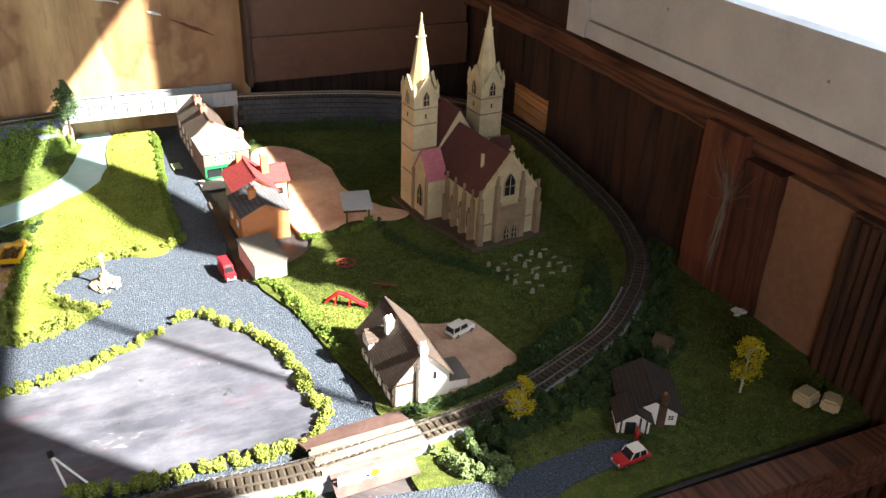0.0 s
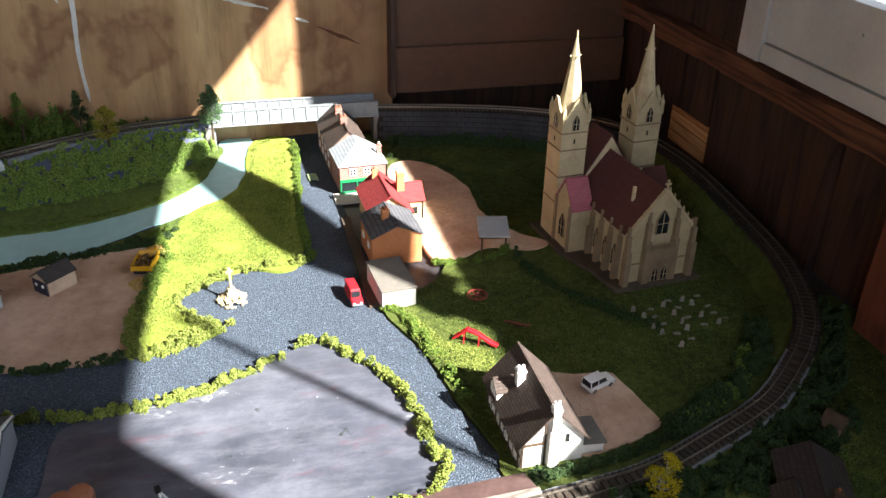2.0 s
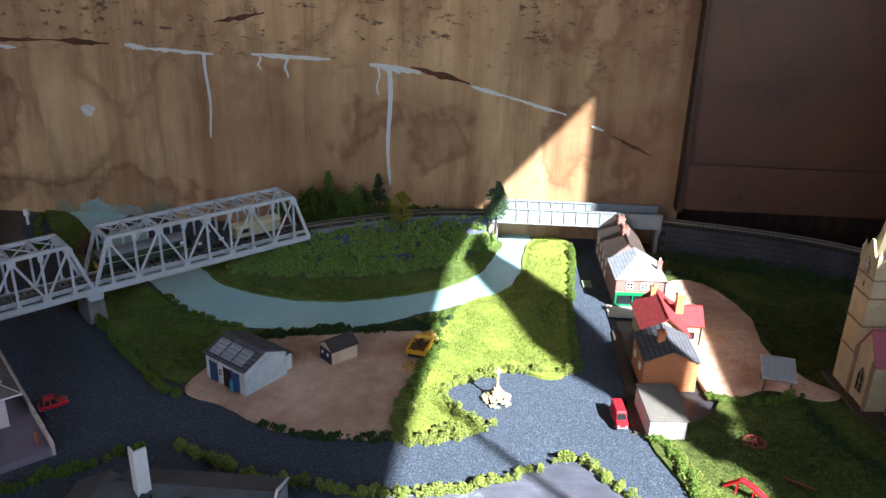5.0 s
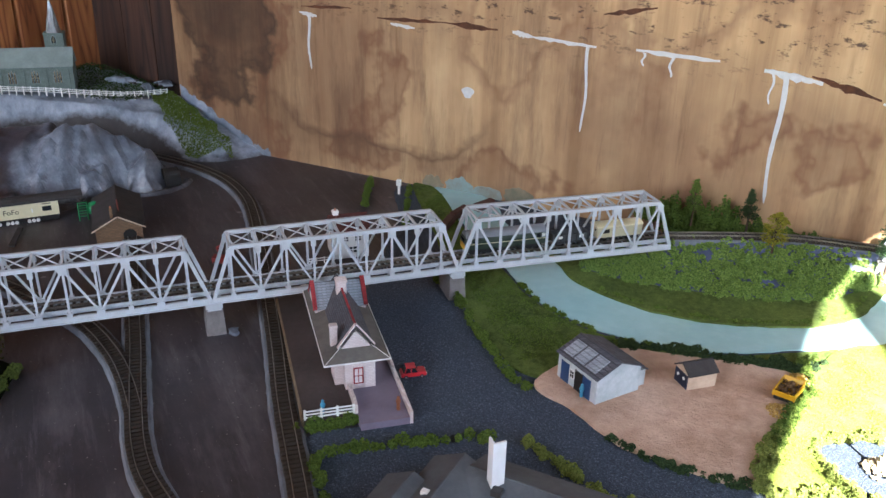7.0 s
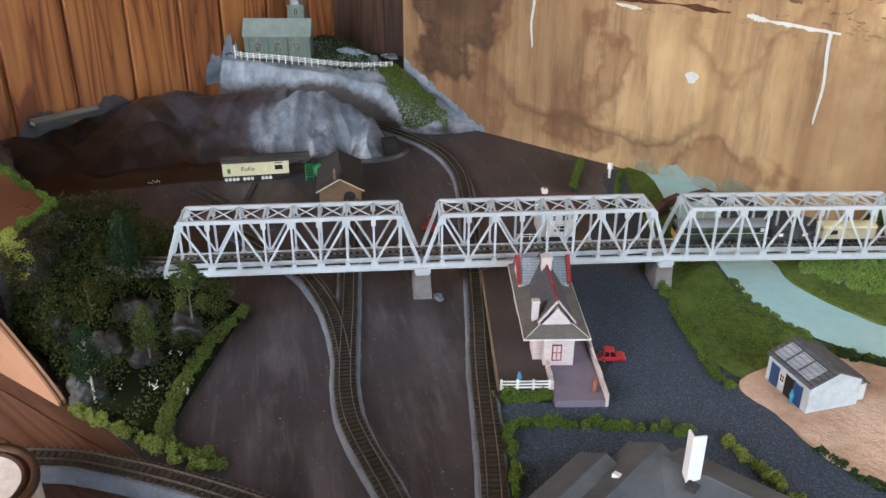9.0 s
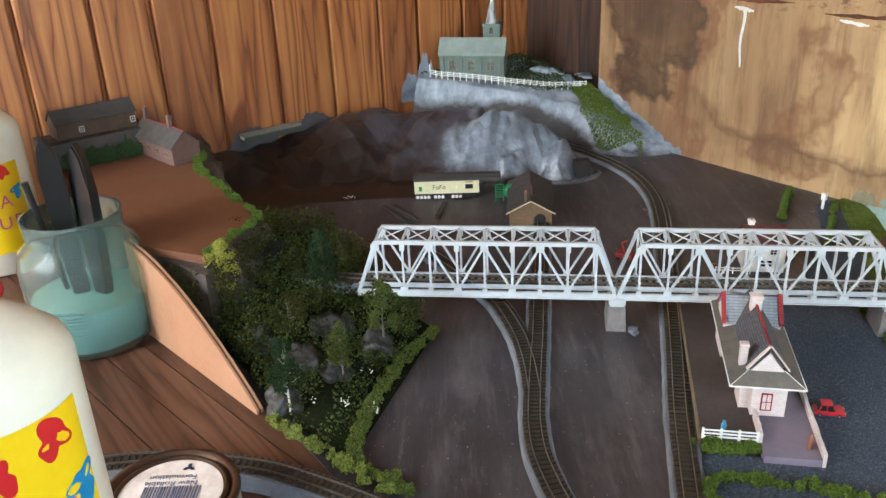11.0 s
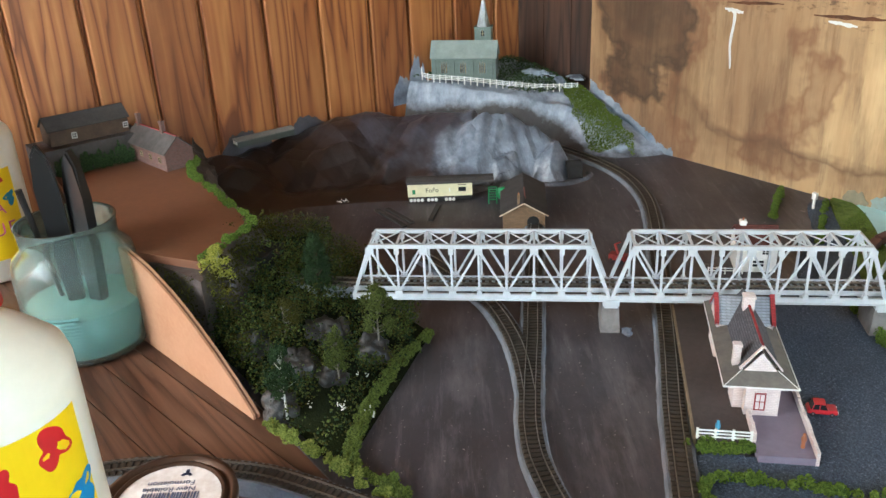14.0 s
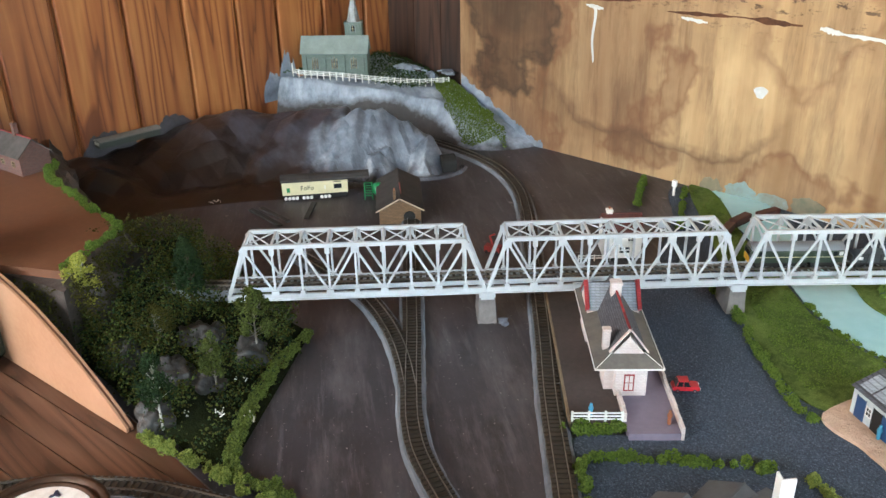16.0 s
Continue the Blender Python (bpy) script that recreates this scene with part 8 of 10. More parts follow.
def hill():
    h = thing("hill", "plaster hillside painted grey and brown", "hill", kind="structure")
    part("slope", hill_mesh(-1.199, -0.855, 0.78, 1.0405, 0.004, terrace_height, 0.016, 2.0), "slope_paint", h, "pale plaster slope with a green terrace", True)
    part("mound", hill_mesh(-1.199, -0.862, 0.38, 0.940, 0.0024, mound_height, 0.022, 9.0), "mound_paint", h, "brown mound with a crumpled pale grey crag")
    bm = bmesh.new()
    profile(bm, [(-0.012, 0)] + [(-0.012 * math.cos(math.pi * k / 8), 0.012 + 0.010 * math.sin(math.pi * k / 8)) for k in range(9)] + [(0.012, 0)], 0, 0.02, pose(-0.893, 0.868, 0.001, 0, 0, -30))
    part("tunnel_mouth", bm, "dark", h, "black tunnel mouth")
    # paint brushed up the boards and the plywood beside the hill
    for k, (y0, w, z, up) in enumerate(((0.500, 0.070, 0.060, 0.017), (0.598, 0.066, 0.062, 0.016), (0.795, 0.034, 0.088, 0.020), (0.826, 0.030, 0.100, 0.036))):
        n, bm = 40, bmesh.new()
        lo = [bm.verts.new((-1.1994 + 0.00012 * k, y0 + w * j / n, z - 0.03)) for j in range(n + 1)]
        hi = [bm.verts.new((-1.1994 + 0.00012 * k, y0 + w * j / n + 0.2 * w * j / n, z - 0.028 + (0.028 + up * (0.7 + 0.6 * noise.noise(Vector((k, j * 0.16, 0))) + 0.2 * noise.noise(Vector((k, j * 0.7, 0))))) * math.sin(math.pi * (j + 0.5) / (n + 1)) ** 0.5)) for j in range(n + 1)]
        for j in range(n):
            bm.faces.new((lo[j], lo[j + 1], hi[j + 1], hi[j]))
        part("paint_smear", bm, "smear_grey" if k < 2 else "rock_white", h, "bluish paint brushed on the boards")
    n, bm = 80, bmesh.new()
    lo = [bm.verts.new((-1.012 + 0.165 * j / n, 1.0402, -0.001)) for j in range(n + 1)]
    hi = [bm.verts.new((-1.012 + 0.165 * j / n, 1.0402, 0.006 + 0.082 * (1 - j / n) ** 1.1 + 0.009 * noise.noise(Vector((j * 0.16, 3.0, 0))) + 0.004 * noise.noise(Vector((j * 0.7, 3.0, 0))))) for j in range(n + 1)]
    for j in range(n):
        bm.faces.new((lo[j], lo[j + 1], hi[j + 1], hi[j]))
    part("paint_smear", bm, "rock_white", h, "bluish-white paint brushed on the plywood")
    rng, dark, light = random.Random(78), [], []
    lawn = [(-1.034, 0.996), (-0.985, 0.976), (-0.925, 0.966), (-0.890, 1.002), (-0.932, 1.018), (-1.0, 1.032), (-1.03, 1.036)]
    while len(light) < 5200:
        x, y = rng.uniform(-1.198, -0.885), rng.uniform(0.83, 1.038)
        w = noise.noise_vector(Vector((x * 45, y * 45, 0.0))) * 0.010
        green = inside(x + w.x, y + w.y, lawn)
        if not green and (x > -1.035 or y - between(x, FOOT) < 0.034 + rng.uniform(-0.004, 0.006)):
            continue
        if green:
            light.append((x, y, terrace_height(x, y) - 0.001 + rng.uniform(0, 0.0022), rng.uniform(0.0006, 0.0014)))
        elif len(dark) < 4200:
            dark.append((x, y, terrace_height(x, y) - 0.001 + rng.uniform(0, 0.0022), rng.uniform(0.0006, 0.0014)))
    tagged(part("flock", crumbs(dark, 79, 1.0), "bush_dark", h, "dark green terrace flock"), kind="stuff")
    tagged(part("flock", crumbs(light, 80, 1.0), "bush_grass", h, "bright green flock on the slope"), kind="stuff")
    return h


def slope_paint():
    """The terrace's slope: pale bluish paint brushed over plaster, dark brown towards its foot."""
    n = Nodes("slope_paint", 0.55)
    sep = n.t.nodes.new("ShaderNodeSeparateXYZ")
    n.link(n.co, sep.inputs[0])
    a, b, f = n.noise(16, 6, 0.7), n.noise(90, 5, 0.65), n.noise(34, 5, 0.65, (1, 1, 0.5))
    c = n.ramp(f, [(0.30, "545c66"), (0.5, "858d98"), (0.70, "a9b1bc")])
    c = n.mix(n.ramp(a, [(0.56, (0, 0, 0, 1)), (0.70, (0.6, 0.6, 0.6, 1))]), c, "4d5058")
    lim = n.math("MINIMUM", n.math("MAXIMUM", n.math("MULTIPLY", n.math("SUBTRACT", -0.94, sep.outputs[0]), 0.55), 0.0), 0.056)
    over = n.math("ADD", n.math("SUBTRACT", sep.outputs[2], lim), n.math("MULTIPLY", n.math("SUBTRACT", a, 0.5), 0.05))
    c = n.mix(n.ramp(n.math("ADD", n.math("MULTIPLY", over, 12.0), 0.5), [(0.44, (1, 1, 1, 1)), (0.62, (0, 0, 0, 1))]), c, n.ramp(f, [(0.3, "1c1816"), (0.7, "36302e")]))
    n.colour(c).rough(b, 0.45, 0.8).bump(n.math("ADD", f, b), 0.4, 0.003)
    return n.m


def mound_paint():
    """Plaster cloth painted brown, brushed over with pale blue-grey towards the tunnel."""
    n = Nodes("mound_paint", 0.42)
    sep = n.t.nodes.new("ShaderNodeSeparateXYZ")
    n.link(n.co, sep.inputs[0])
    a, b, f = n.noise(9, 5, 0.55), n.noise(120, 5, 0.6), n.noise(26, 6, 0.68, (1, 1, 1), (0.4, 0.1, 0))
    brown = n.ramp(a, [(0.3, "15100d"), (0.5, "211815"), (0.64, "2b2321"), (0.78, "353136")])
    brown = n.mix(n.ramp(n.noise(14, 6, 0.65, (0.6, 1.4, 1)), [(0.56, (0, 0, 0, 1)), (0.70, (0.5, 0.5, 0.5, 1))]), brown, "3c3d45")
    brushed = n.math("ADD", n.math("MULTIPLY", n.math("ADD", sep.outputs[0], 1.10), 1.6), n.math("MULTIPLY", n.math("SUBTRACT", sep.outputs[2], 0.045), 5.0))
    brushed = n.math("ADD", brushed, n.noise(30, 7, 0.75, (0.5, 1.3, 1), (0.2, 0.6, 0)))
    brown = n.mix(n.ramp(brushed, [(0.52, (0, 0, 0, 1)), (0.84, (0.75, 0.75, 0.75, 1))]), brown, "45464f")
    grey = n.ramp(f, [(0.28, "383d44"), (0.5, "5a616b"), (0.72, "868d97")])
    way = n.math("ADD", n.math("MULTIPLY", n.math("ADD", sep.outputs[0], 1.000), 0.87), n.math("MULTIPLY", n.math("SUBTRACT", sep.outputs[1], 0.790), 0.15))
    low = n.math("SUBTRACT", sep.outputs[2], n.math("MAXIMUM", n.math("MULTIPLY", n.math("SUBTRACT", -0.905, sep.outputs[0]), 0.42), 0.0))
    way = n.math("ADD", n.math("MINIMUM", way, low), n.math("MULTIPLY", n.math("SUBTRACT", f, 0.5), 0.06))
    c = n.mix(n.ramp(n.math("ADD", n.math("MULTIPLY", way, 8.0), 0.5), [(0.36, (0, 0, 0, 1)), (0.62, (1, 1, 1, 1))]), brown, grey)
    n.colour(c).rough(b, 0.22, 0.48).bump(n.math("ADD", f, n.math("MULTIPLY", b, 0.4)), 0.35, 0.0022)
    return n.m


def boulder(x, y, w, d, up, turn, seed):
    """A lump of broken plaster lying on the terrace."""
    bm = bmesh.new()
    bmesh.ops.create_icosphere(bm, subdivisions=3, radius=1.0)
    for v in bm.verts:
        v.co *= 1 + 0.35 * noise.noise(v.co * 1.6 + Vector((seed, 0, 0))) + 0.14 * noise.noise(v.co * 4 + Vector((0, seed, 0)))
        v.co = Vector((v.co.x * w, v.co.y * d, v.co.z * up))
    bm.transform(pose(x, y, terrace_height(x, y), 0, 0, turn))
    o = solid("boulder", bm, "rock_white", "bluish-white plaster lump on the dark terrace", "rock")
    tagged(o, group="lumps on the terrace")


M["slope_paint"] = slope_paint()
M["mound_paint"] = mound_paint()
M["smear_grey"] = grainy("smear_grey", "2f2c2e", "4c4a50", 30, 200, 0.6)
M["bush_grass"] = foliage("bush_grass", "39481c", "55652a", "718040")
hill()
boulder(-1.104, 1.000, 0.017, 0.008, 0.007, 35, 1.0)
boulder(-1.090, 1.014, 0.010, 0.006, 0.006, 10, 4.0)
boulder(-1.052, 1.014, 0.015, 0.008, 0.009, -20, 7.0)


def chapel():
    t = thing("chapel", "grey-green model chapel with a silver spire", "church", (-1.1467, 0.8993, 0.0945), 41)
    gabled(t, 0.034, 0.101, 0.0350, 0.0560, "chapel_stone", "chapel_roof", 0.002, 0.0505, 0, 0, "x")
    for k in range(3):
        for dx in (-0.0036, 0.0, 0.0036):
            arch_window(t, -0.030 + k * 0.030 + dx, -0.0172, 0.0100, 0.0027, 0.0175 + (0.002 if dx == 0 else 0), 0, "chapel_roof")
    for x in (-0.0445, -0.015, 0.015, 0.0445):
        bm = bmesh.new()
        box(bm, x - 0.0014, x + 0.0014, -0.0195, -0.0170, 0, 0.030)
        part("buttress", bm, "chapel_stone", t)
    bm = bmesh.new()
    box(bm, 0.015, 0.041, 0.006, 0.026, 0, 0.0760)
    box(bm, 0.0142, 0.0418, 0.0052, 0.0268, 0.0742, 0.0762)
    w = part("tower", bm, "chapel_stone", t)
    arch_window(w, 0.028, 0.0060, 0.062, 0.006, 0.010, 0, "chapel_roof")
    bm = bmesh.new()
    rod(bm, (0.028, 0.016, 0.0760), (0.028, 0.016, 0.120), 0.0108, 0.0012, 9)
    bmesh.ops.subdivide_edges(bm, edges=bm.edges[:], cuts=4, use_grid_fill=True)
    for v in bm.verts:
        v.co += noise.noise_vector(v.co * 320) * 0.0011
    part("spire", bm, "foil", w, "crumpled silver foil spire")


M["chapel_stone"] = brickwork("chapel_stone", "5d6a65", "6d7a75", "4d5a55", 0.004)
M["chapel_roof"] = grainy("chapel_slates", "6a7571", "808b87", 60, 300, 0.8)
M["foil"] = plain("silver_foil", "8d9194", 0.36, 0.75, 0.15)
chapel()


def hill_fence():
    f = thing("hill_fence", "white picket rail fence round the chapel terrace", "fence")
    pts = [(-1.190, 0.846, 0.104), (-1.180, 0.845, 0.0965), (-1.120, 0.886, 0.0925), (-1.07, 0.940, 0.083), (-1.045, 0.980, 0.077), (-1.022, 1.032, 0.074)]
    line = spline(pts, 0.0100)
    first = None
    for k, p in enumerate(line):
        m = Matrix.Translation(p)
        if first is None:
            bm = bmesh.new()
            box(bm, -0.0006, 0.0006, -0.0006, 0.0006, -0.004, 0.0090)
            first = part("post", bm, "white", f)
            first.matrix_local = m
        else:
            o = new("post", first.data)
            o.parent, o.matrix_local = f, m
    for z in (0.0022, 0.0048, 0.0074):
        bm = bmesh.new()
        for a, b in zip(line, line[1:]):
            bar(bm, a + Vector((0, 0, z)), b + Vector((0, 0, z)), 0.0006, 0.0010)
        part("rail", bm, "white", f)


hill_fence()
hedge("dark scrub behind the chapel fence", [(-1.19, 0.855), (-1.18, 0.858), (-1.175, 0.865)], "bush_dark", 0.014, 0.010, 2200, seed=80, z=0.096)


def scrap_cars():
    for k, (x, y, r) in enumerate(((-1.09, 1.020, 30), (-1.045, 1.040, -20))):
        t = thing("scrap_heap", "crumpled grey and white scrap on the terrace", "scrap", (x, y, 0.082), r, "scrap heaps")
        rng = random.Random(90 + k)
        for j in range(5):
            bm = bmesh.new()
            v = box(bm, -0.010, 0.010, -0.006, 0.006, 0, 0.0016, pose(rng.uniform(-0.012, 0.012), rng.uniform(-0.006, 0.006), rng.uniform(0.001, 0.004), rng.uniform(-14, 14), rng.uniform(-14, 14), rng.uniform(0, 180)))
            for p in v:
                p.co += noise.noise_vector(p.co * 200) * 0.003
            part("sheet", bm, ("slate_light", "rock", "black_felt")[j % 3], t)


scrap_cars()


# ---- yard behind the bridge ----
def cafe_coach():
    t = thing("cafe_coach", "cream carriage body used as a cafe, dark roof", "cafe", (-0.948, 0.690, 0.001), 52)
    L = 0.084
    bm = bmesh.new()
    box(bm, -L / 2, L / 2, -0.010, 0.012, 0.0065, 0.0245)
    part("body", bm, "cream", t)
    bm = bmesh.new()
    profile(bm, [(-0.012, 0.0245), (0.013, 0.0245), (0.012, 0.0275), (0.006, 0.0300), (-0.005, 0.0300), (-0.011, 0.0275)], -L / 2 - 0.001, L / 2 + 0.028, pose(0, 0, 0, 0, 0, -90))
    part("roof", bm, "black_felt", t)
    bm = bmesh.new()
    box(bm, -L / 2 + 0.001, L / 2 - 0.001, -0.009, 0.011, 0, 0.0064)
    part("underframe", bm, "black", t)
    bm = bmesh.new()
    box(bm, L / 2 - 0.018, L / 2 - 0.008, -0.0104, -0.0096, 0.0125, 0.0185)
    part("window", bm, "glass_dark", t)
    bm = bmesh.new()
    box(bm, L / 2 - 0.018, L / 2 - 0.008, -0.0105, -0.0096, 0.0212, 0.0220)
    part("vent", bm, "dark", t)
    curve = bpy.data.curves.new("lettering", "FONT")
    curve.body, curve.size, curve.extrude, curve.align_x = "FoFo", 0.0085, 0.0002, "CENTER"
    ob = new("lettering", curve)
    ob.parent = t
    ob.matrix_local = pose(-0.010, -0.0102, 0.0125, 90, 0, 0)
    curve.materials.append(M["black"])
    tagged(ob, "dark painted lettering")
    bm = bmesh.new()
    box(bm, -0.036, -0.032, -0.0104, -0.0098, 0.0105, 0.0165)
    part("emblem", bm, "green", t, "small green emblem")
    bm = bmesh.new()
    box(bm, 0.012, 0.0135, -0.0104, -0.0098, 0.0125, 0.0175)
    part("mark", bm, "white", t)
    for g in range(3):
        for k in range(4 if g == 0 else 3):
            bm = bmesh.new()
            x = -0.038 + g * 0.023 + k * 0.0048
            rod(bm, (x, -0.0125, 0.0026), (x, -0.0105, 0.0026), 0.0021, None, 12)
            part("wheel", bm, "white", t, "white disc wheel")


cafe_coach()


def yard():
    t = thing("green_tank", "green storage tank on a lattice frame", "tank", (-0.884, 0.735, 0.001), 50)
    bm = bmesh.new()
    lathe(bm, [(0.002, 0.0045), (0.006, 0.006), (0.0085, 0.010), (0.0088, 0.014), (0.0065, 0.019), (0.002, 0.0212)], 20, (0.006, 0))
    part("vessel", bm, "green", t, smooth=True)
    for x in (-0.012, -0.002):
        for y in (-0.005, 0.005):
            bm = bmesh.new()
            rod(bm, (x, y, 0), (x, y, 0.020), 0.0007, 0.0007, 6)
            part("leg", bm, "green", t)
    for z in (0.006, 0.013, 0.0195):
        bm = bmesh.new()
        bar(bm, (-0.012, -0.005, z), (-0.002, -0.005, z), 0.0009, 0.0009), bar(bm, (-0.012, 0.005, z), (-0.002, 0.005, z), 0.0009, 0.0009)
        part("brace", bm, "green", t)
    t = thing("goods_shed", "brown brick goods shed with dark roof and archway", "shed", (-0.798, 0.700, 0.001), 48)
    gabled(t, 0.050, 0.105, 0.018, 0.031, "shed_brick", "black_felt", 0.003)
    bm = bmesh.new()
    profile(bm, [(0.004, 0), (0.018, 0), (0.018, 0.011), (0.0155, 0.0145), (0.011, 0.016), (0.0065, 0.0145), (0.004, 0.011)], -0.0008, 0.0004)
    part("archway", bm, "dark", t)
    bm = bmesh.new()
    rod(bm, (0.002, 0.012, 0.030), (0.001, 0.050, 0.034), 0.0008, 0.0008, 6)
    part("ridge_rod", bm, "red_dull", t, "dull red rod along the ridge")
    chimney(t, -0.006, 0.006, 0.026, 0.041, 0.0030, "shed_brick", 1)
    for s in (-1, 1):
        bm = bmesh.new()
        slab(bm, (s * 0.0285, -0.0038, 0.0165), (s * 0.0285, -0.0028, 0.0165), (0, -0.0028, 0.0322), (0, -0.0038, 0.0322), 0.0014)
        part("bargeboard", bm, "hut_wall", t, "pale wooden bargeboard")
    t = thing("keepers_house", "white keeper's house with dark red roof", "house", (-0.552, 0.800, 0.002), 44)
    gabled(t, 0.036, 0.040, 0.030, 0.044, "white", "tile_maroon", 0.002, 0.018, 0.010, 0, "x")
    for x in (-0.008, 0.006):
        window(t, x, -0.0083, 0.023, 0.008, 0.007, 0)
    window(t, 0.0, -0.0083, 0.010, 0.014, 0.010, 0)
    chimney(t, -0.015, 0.012, 0.036, 0.050, 0.006, "white", 1)
    for k in range(5):
        bm = bmesh.new()
        x = -0.050 + k * 0.0085
        box(bm, x - 0.0006, x + 0.0006, -0.0146, -0.0136, 0, 0.0075)
        part("fence_post", bm, "white", t)
    for z in (0.0035, 0.0062):
        bm = bmesh.new()
        box(bm, -0.0505, -0.0155, -0.0150, -0.0144, z, z + 0.0010)
        part("fence_rail", bm, "white", t)
    t = thing("red_crane", "small red crane with a jib in the yard", "crane", (-0.663, 0.713, 0.001), 20)
    bm = bmesh.new()
    box(bm, -0.009, 0.009, -0.005, 0.005, 0.002, 0.0085)
    part("cabin", bm, "red_dull2", t)
    bm = bmesh.new()
    bar(bm, (0, 0, 0.0085), (-0.004, 0, 0.019), 0.0022, 0.0022), bar(bm, (-0.004, 0, 0.019), (0.002, 0, 0.0225), 0.0016, 0.0016)
    part("jib", bm, "red_dull2", t)
    for x in (-0.006, 0.006):
        bm = bmesh.new()
        rod(bm, (x, -0.0055, 0.002), (x, 0.0055, 0.002), 0.002, None, 10)
        part("wheel", bm, "black", t)
    bm = bmesh.new()
    rng = random.Random(14)
    for _ in range(5):
        clump(bm, (-0.553 + rng.uniform(-0.003, 0.003), 0.600 + rng.uniform(-0.003, 0.003), 0.004), 0.0045, rng)
    solid("grey_rock", bm, "rock", "pale grey rock beside the bridge pier", "rock")
    for k, (x, y, r) in enumerate(((-0.480, 1.000, 72), (-0.496, 0.962, 84), (-0.494, 0.924, 98))):
        g = thing("goods_wagon", "dull red goods wagon by the far bank", "wagon", (x, y, 0.0), r, "goods wagons")
        bm = bmesh.new()
        box(bm, -0.0165, 0.0165, -0.005, 0.005, 0.0035, 0.0125)
        bmesh.ops.bevel(bm, geom=bm.edges[:], offset=0.0008, segments=1, affect="EDGES")
        part("body", bm, "wagon_brown", g)
        bm = bmesh.new()
        box(bm, -0.015, 0.015, -0.005, 0.005, 0, 0.0034)
        part("underframe", bm, "black", g)
    bm = bmesh.new()
    box(bm, -0.602, -0.5995, 0.992, 0.9945, 0, 0.018), box(bm, -0.6035, -0.598, 0.991, 0.9955, 0.014, 0.022)
    solid("marker_post", bm, "white", "short white marker post beside the far lane", "post")

    # an old coach body dumped behind the mound, strips of wood and a scrap of white mesh
    t = thing("old_coach", "dull grey-green coach body tipped against the boards", "coach", COACH, COACH_TURN)
    bm = bmesh.new()
    box(bm, -0.044, 0.044, -0.0085, 0.0085, 0.0, 0.0090)
    bmesh.ops.bevel(bm, geom=bm.edges[:], offset=0.0012, segments=2, affect="EDGES")
    part("body", bm, "coach_green", t)
    bm = bmesh.new()
    profile(bm, [(0.009 * math.cos(math.pi * k / 8), 0.0088 + 0.0036 * math.sin(math.pi * k / 8)) for k in range(9)], -0.0445, 0.0445, pose(0, 0, 0, 0, 0, -90))
    part("roof", bm, "tar", t, "dusty grey roof")
    for y in (-0.0045, 0.0, 0.0045):
        bm = bmesh.new()
        box(bm, -0.0446, -0.0438, y - 0.0015, y + 0.0015, 0.0042, 0.0080)
        part("end_window", bm, "pale_concrete", t)
    for x0, y0, x1, y1 in STRIPS:
        bm = bmesh.new()
        bar(bm, (x0, y0, 0.0012), (x1, y1, 0.0012), 0.0060, 0.0022)
        solid("wood_strip", bm, "black_felt", "dark strip of wood lying in the yard", "strip", group="strips of wood")
    rng, bm = random.Random(33), bmesh.new()
    for k in range(9):
        a = Vector((SCRAP[0] + rng.uniform(-0.008, 0.008), SCRAP[1] + rng.uniform(-0.006, 0.006), mound_height(SCRAP[0], SCRAP[1]) + 0.002))
        bar(bm, a, a + Vector((rng.uniform(-0.004, 0.004), rng.uniform(-0.003, 0.003), rng.uniform(-0.001, 0.003))), 0.0005, 0.0005)
    solid("mesh_scrap", bm, "white", "torn scrap of white plastic mesh on the mound's foot", "scrap")


COACH, COACH_TURN = (-1.184, 0.562, 0.0575), 90
STRIPS = ((-0.972, 0.605, -0.902, 0.600), (-0.966, 0.617, -0.905, 0.613), (-0.930, 0.673, -0.896, 0.634))
SCRAP = (-1.022, 0.585)
M["coach_green"] = plain("coach_green", "3d433c", 0.6)
M["shed_brick"] = brickwork("brown_brick", "6b5238", "7d6146", "574634", 0.004)
M["wagon_brown"] = plain("wagon_brown", "47261f", 0.6)
M["red_dull2"] = plain("dull_red", "8a2c28", 0.5)
yard()


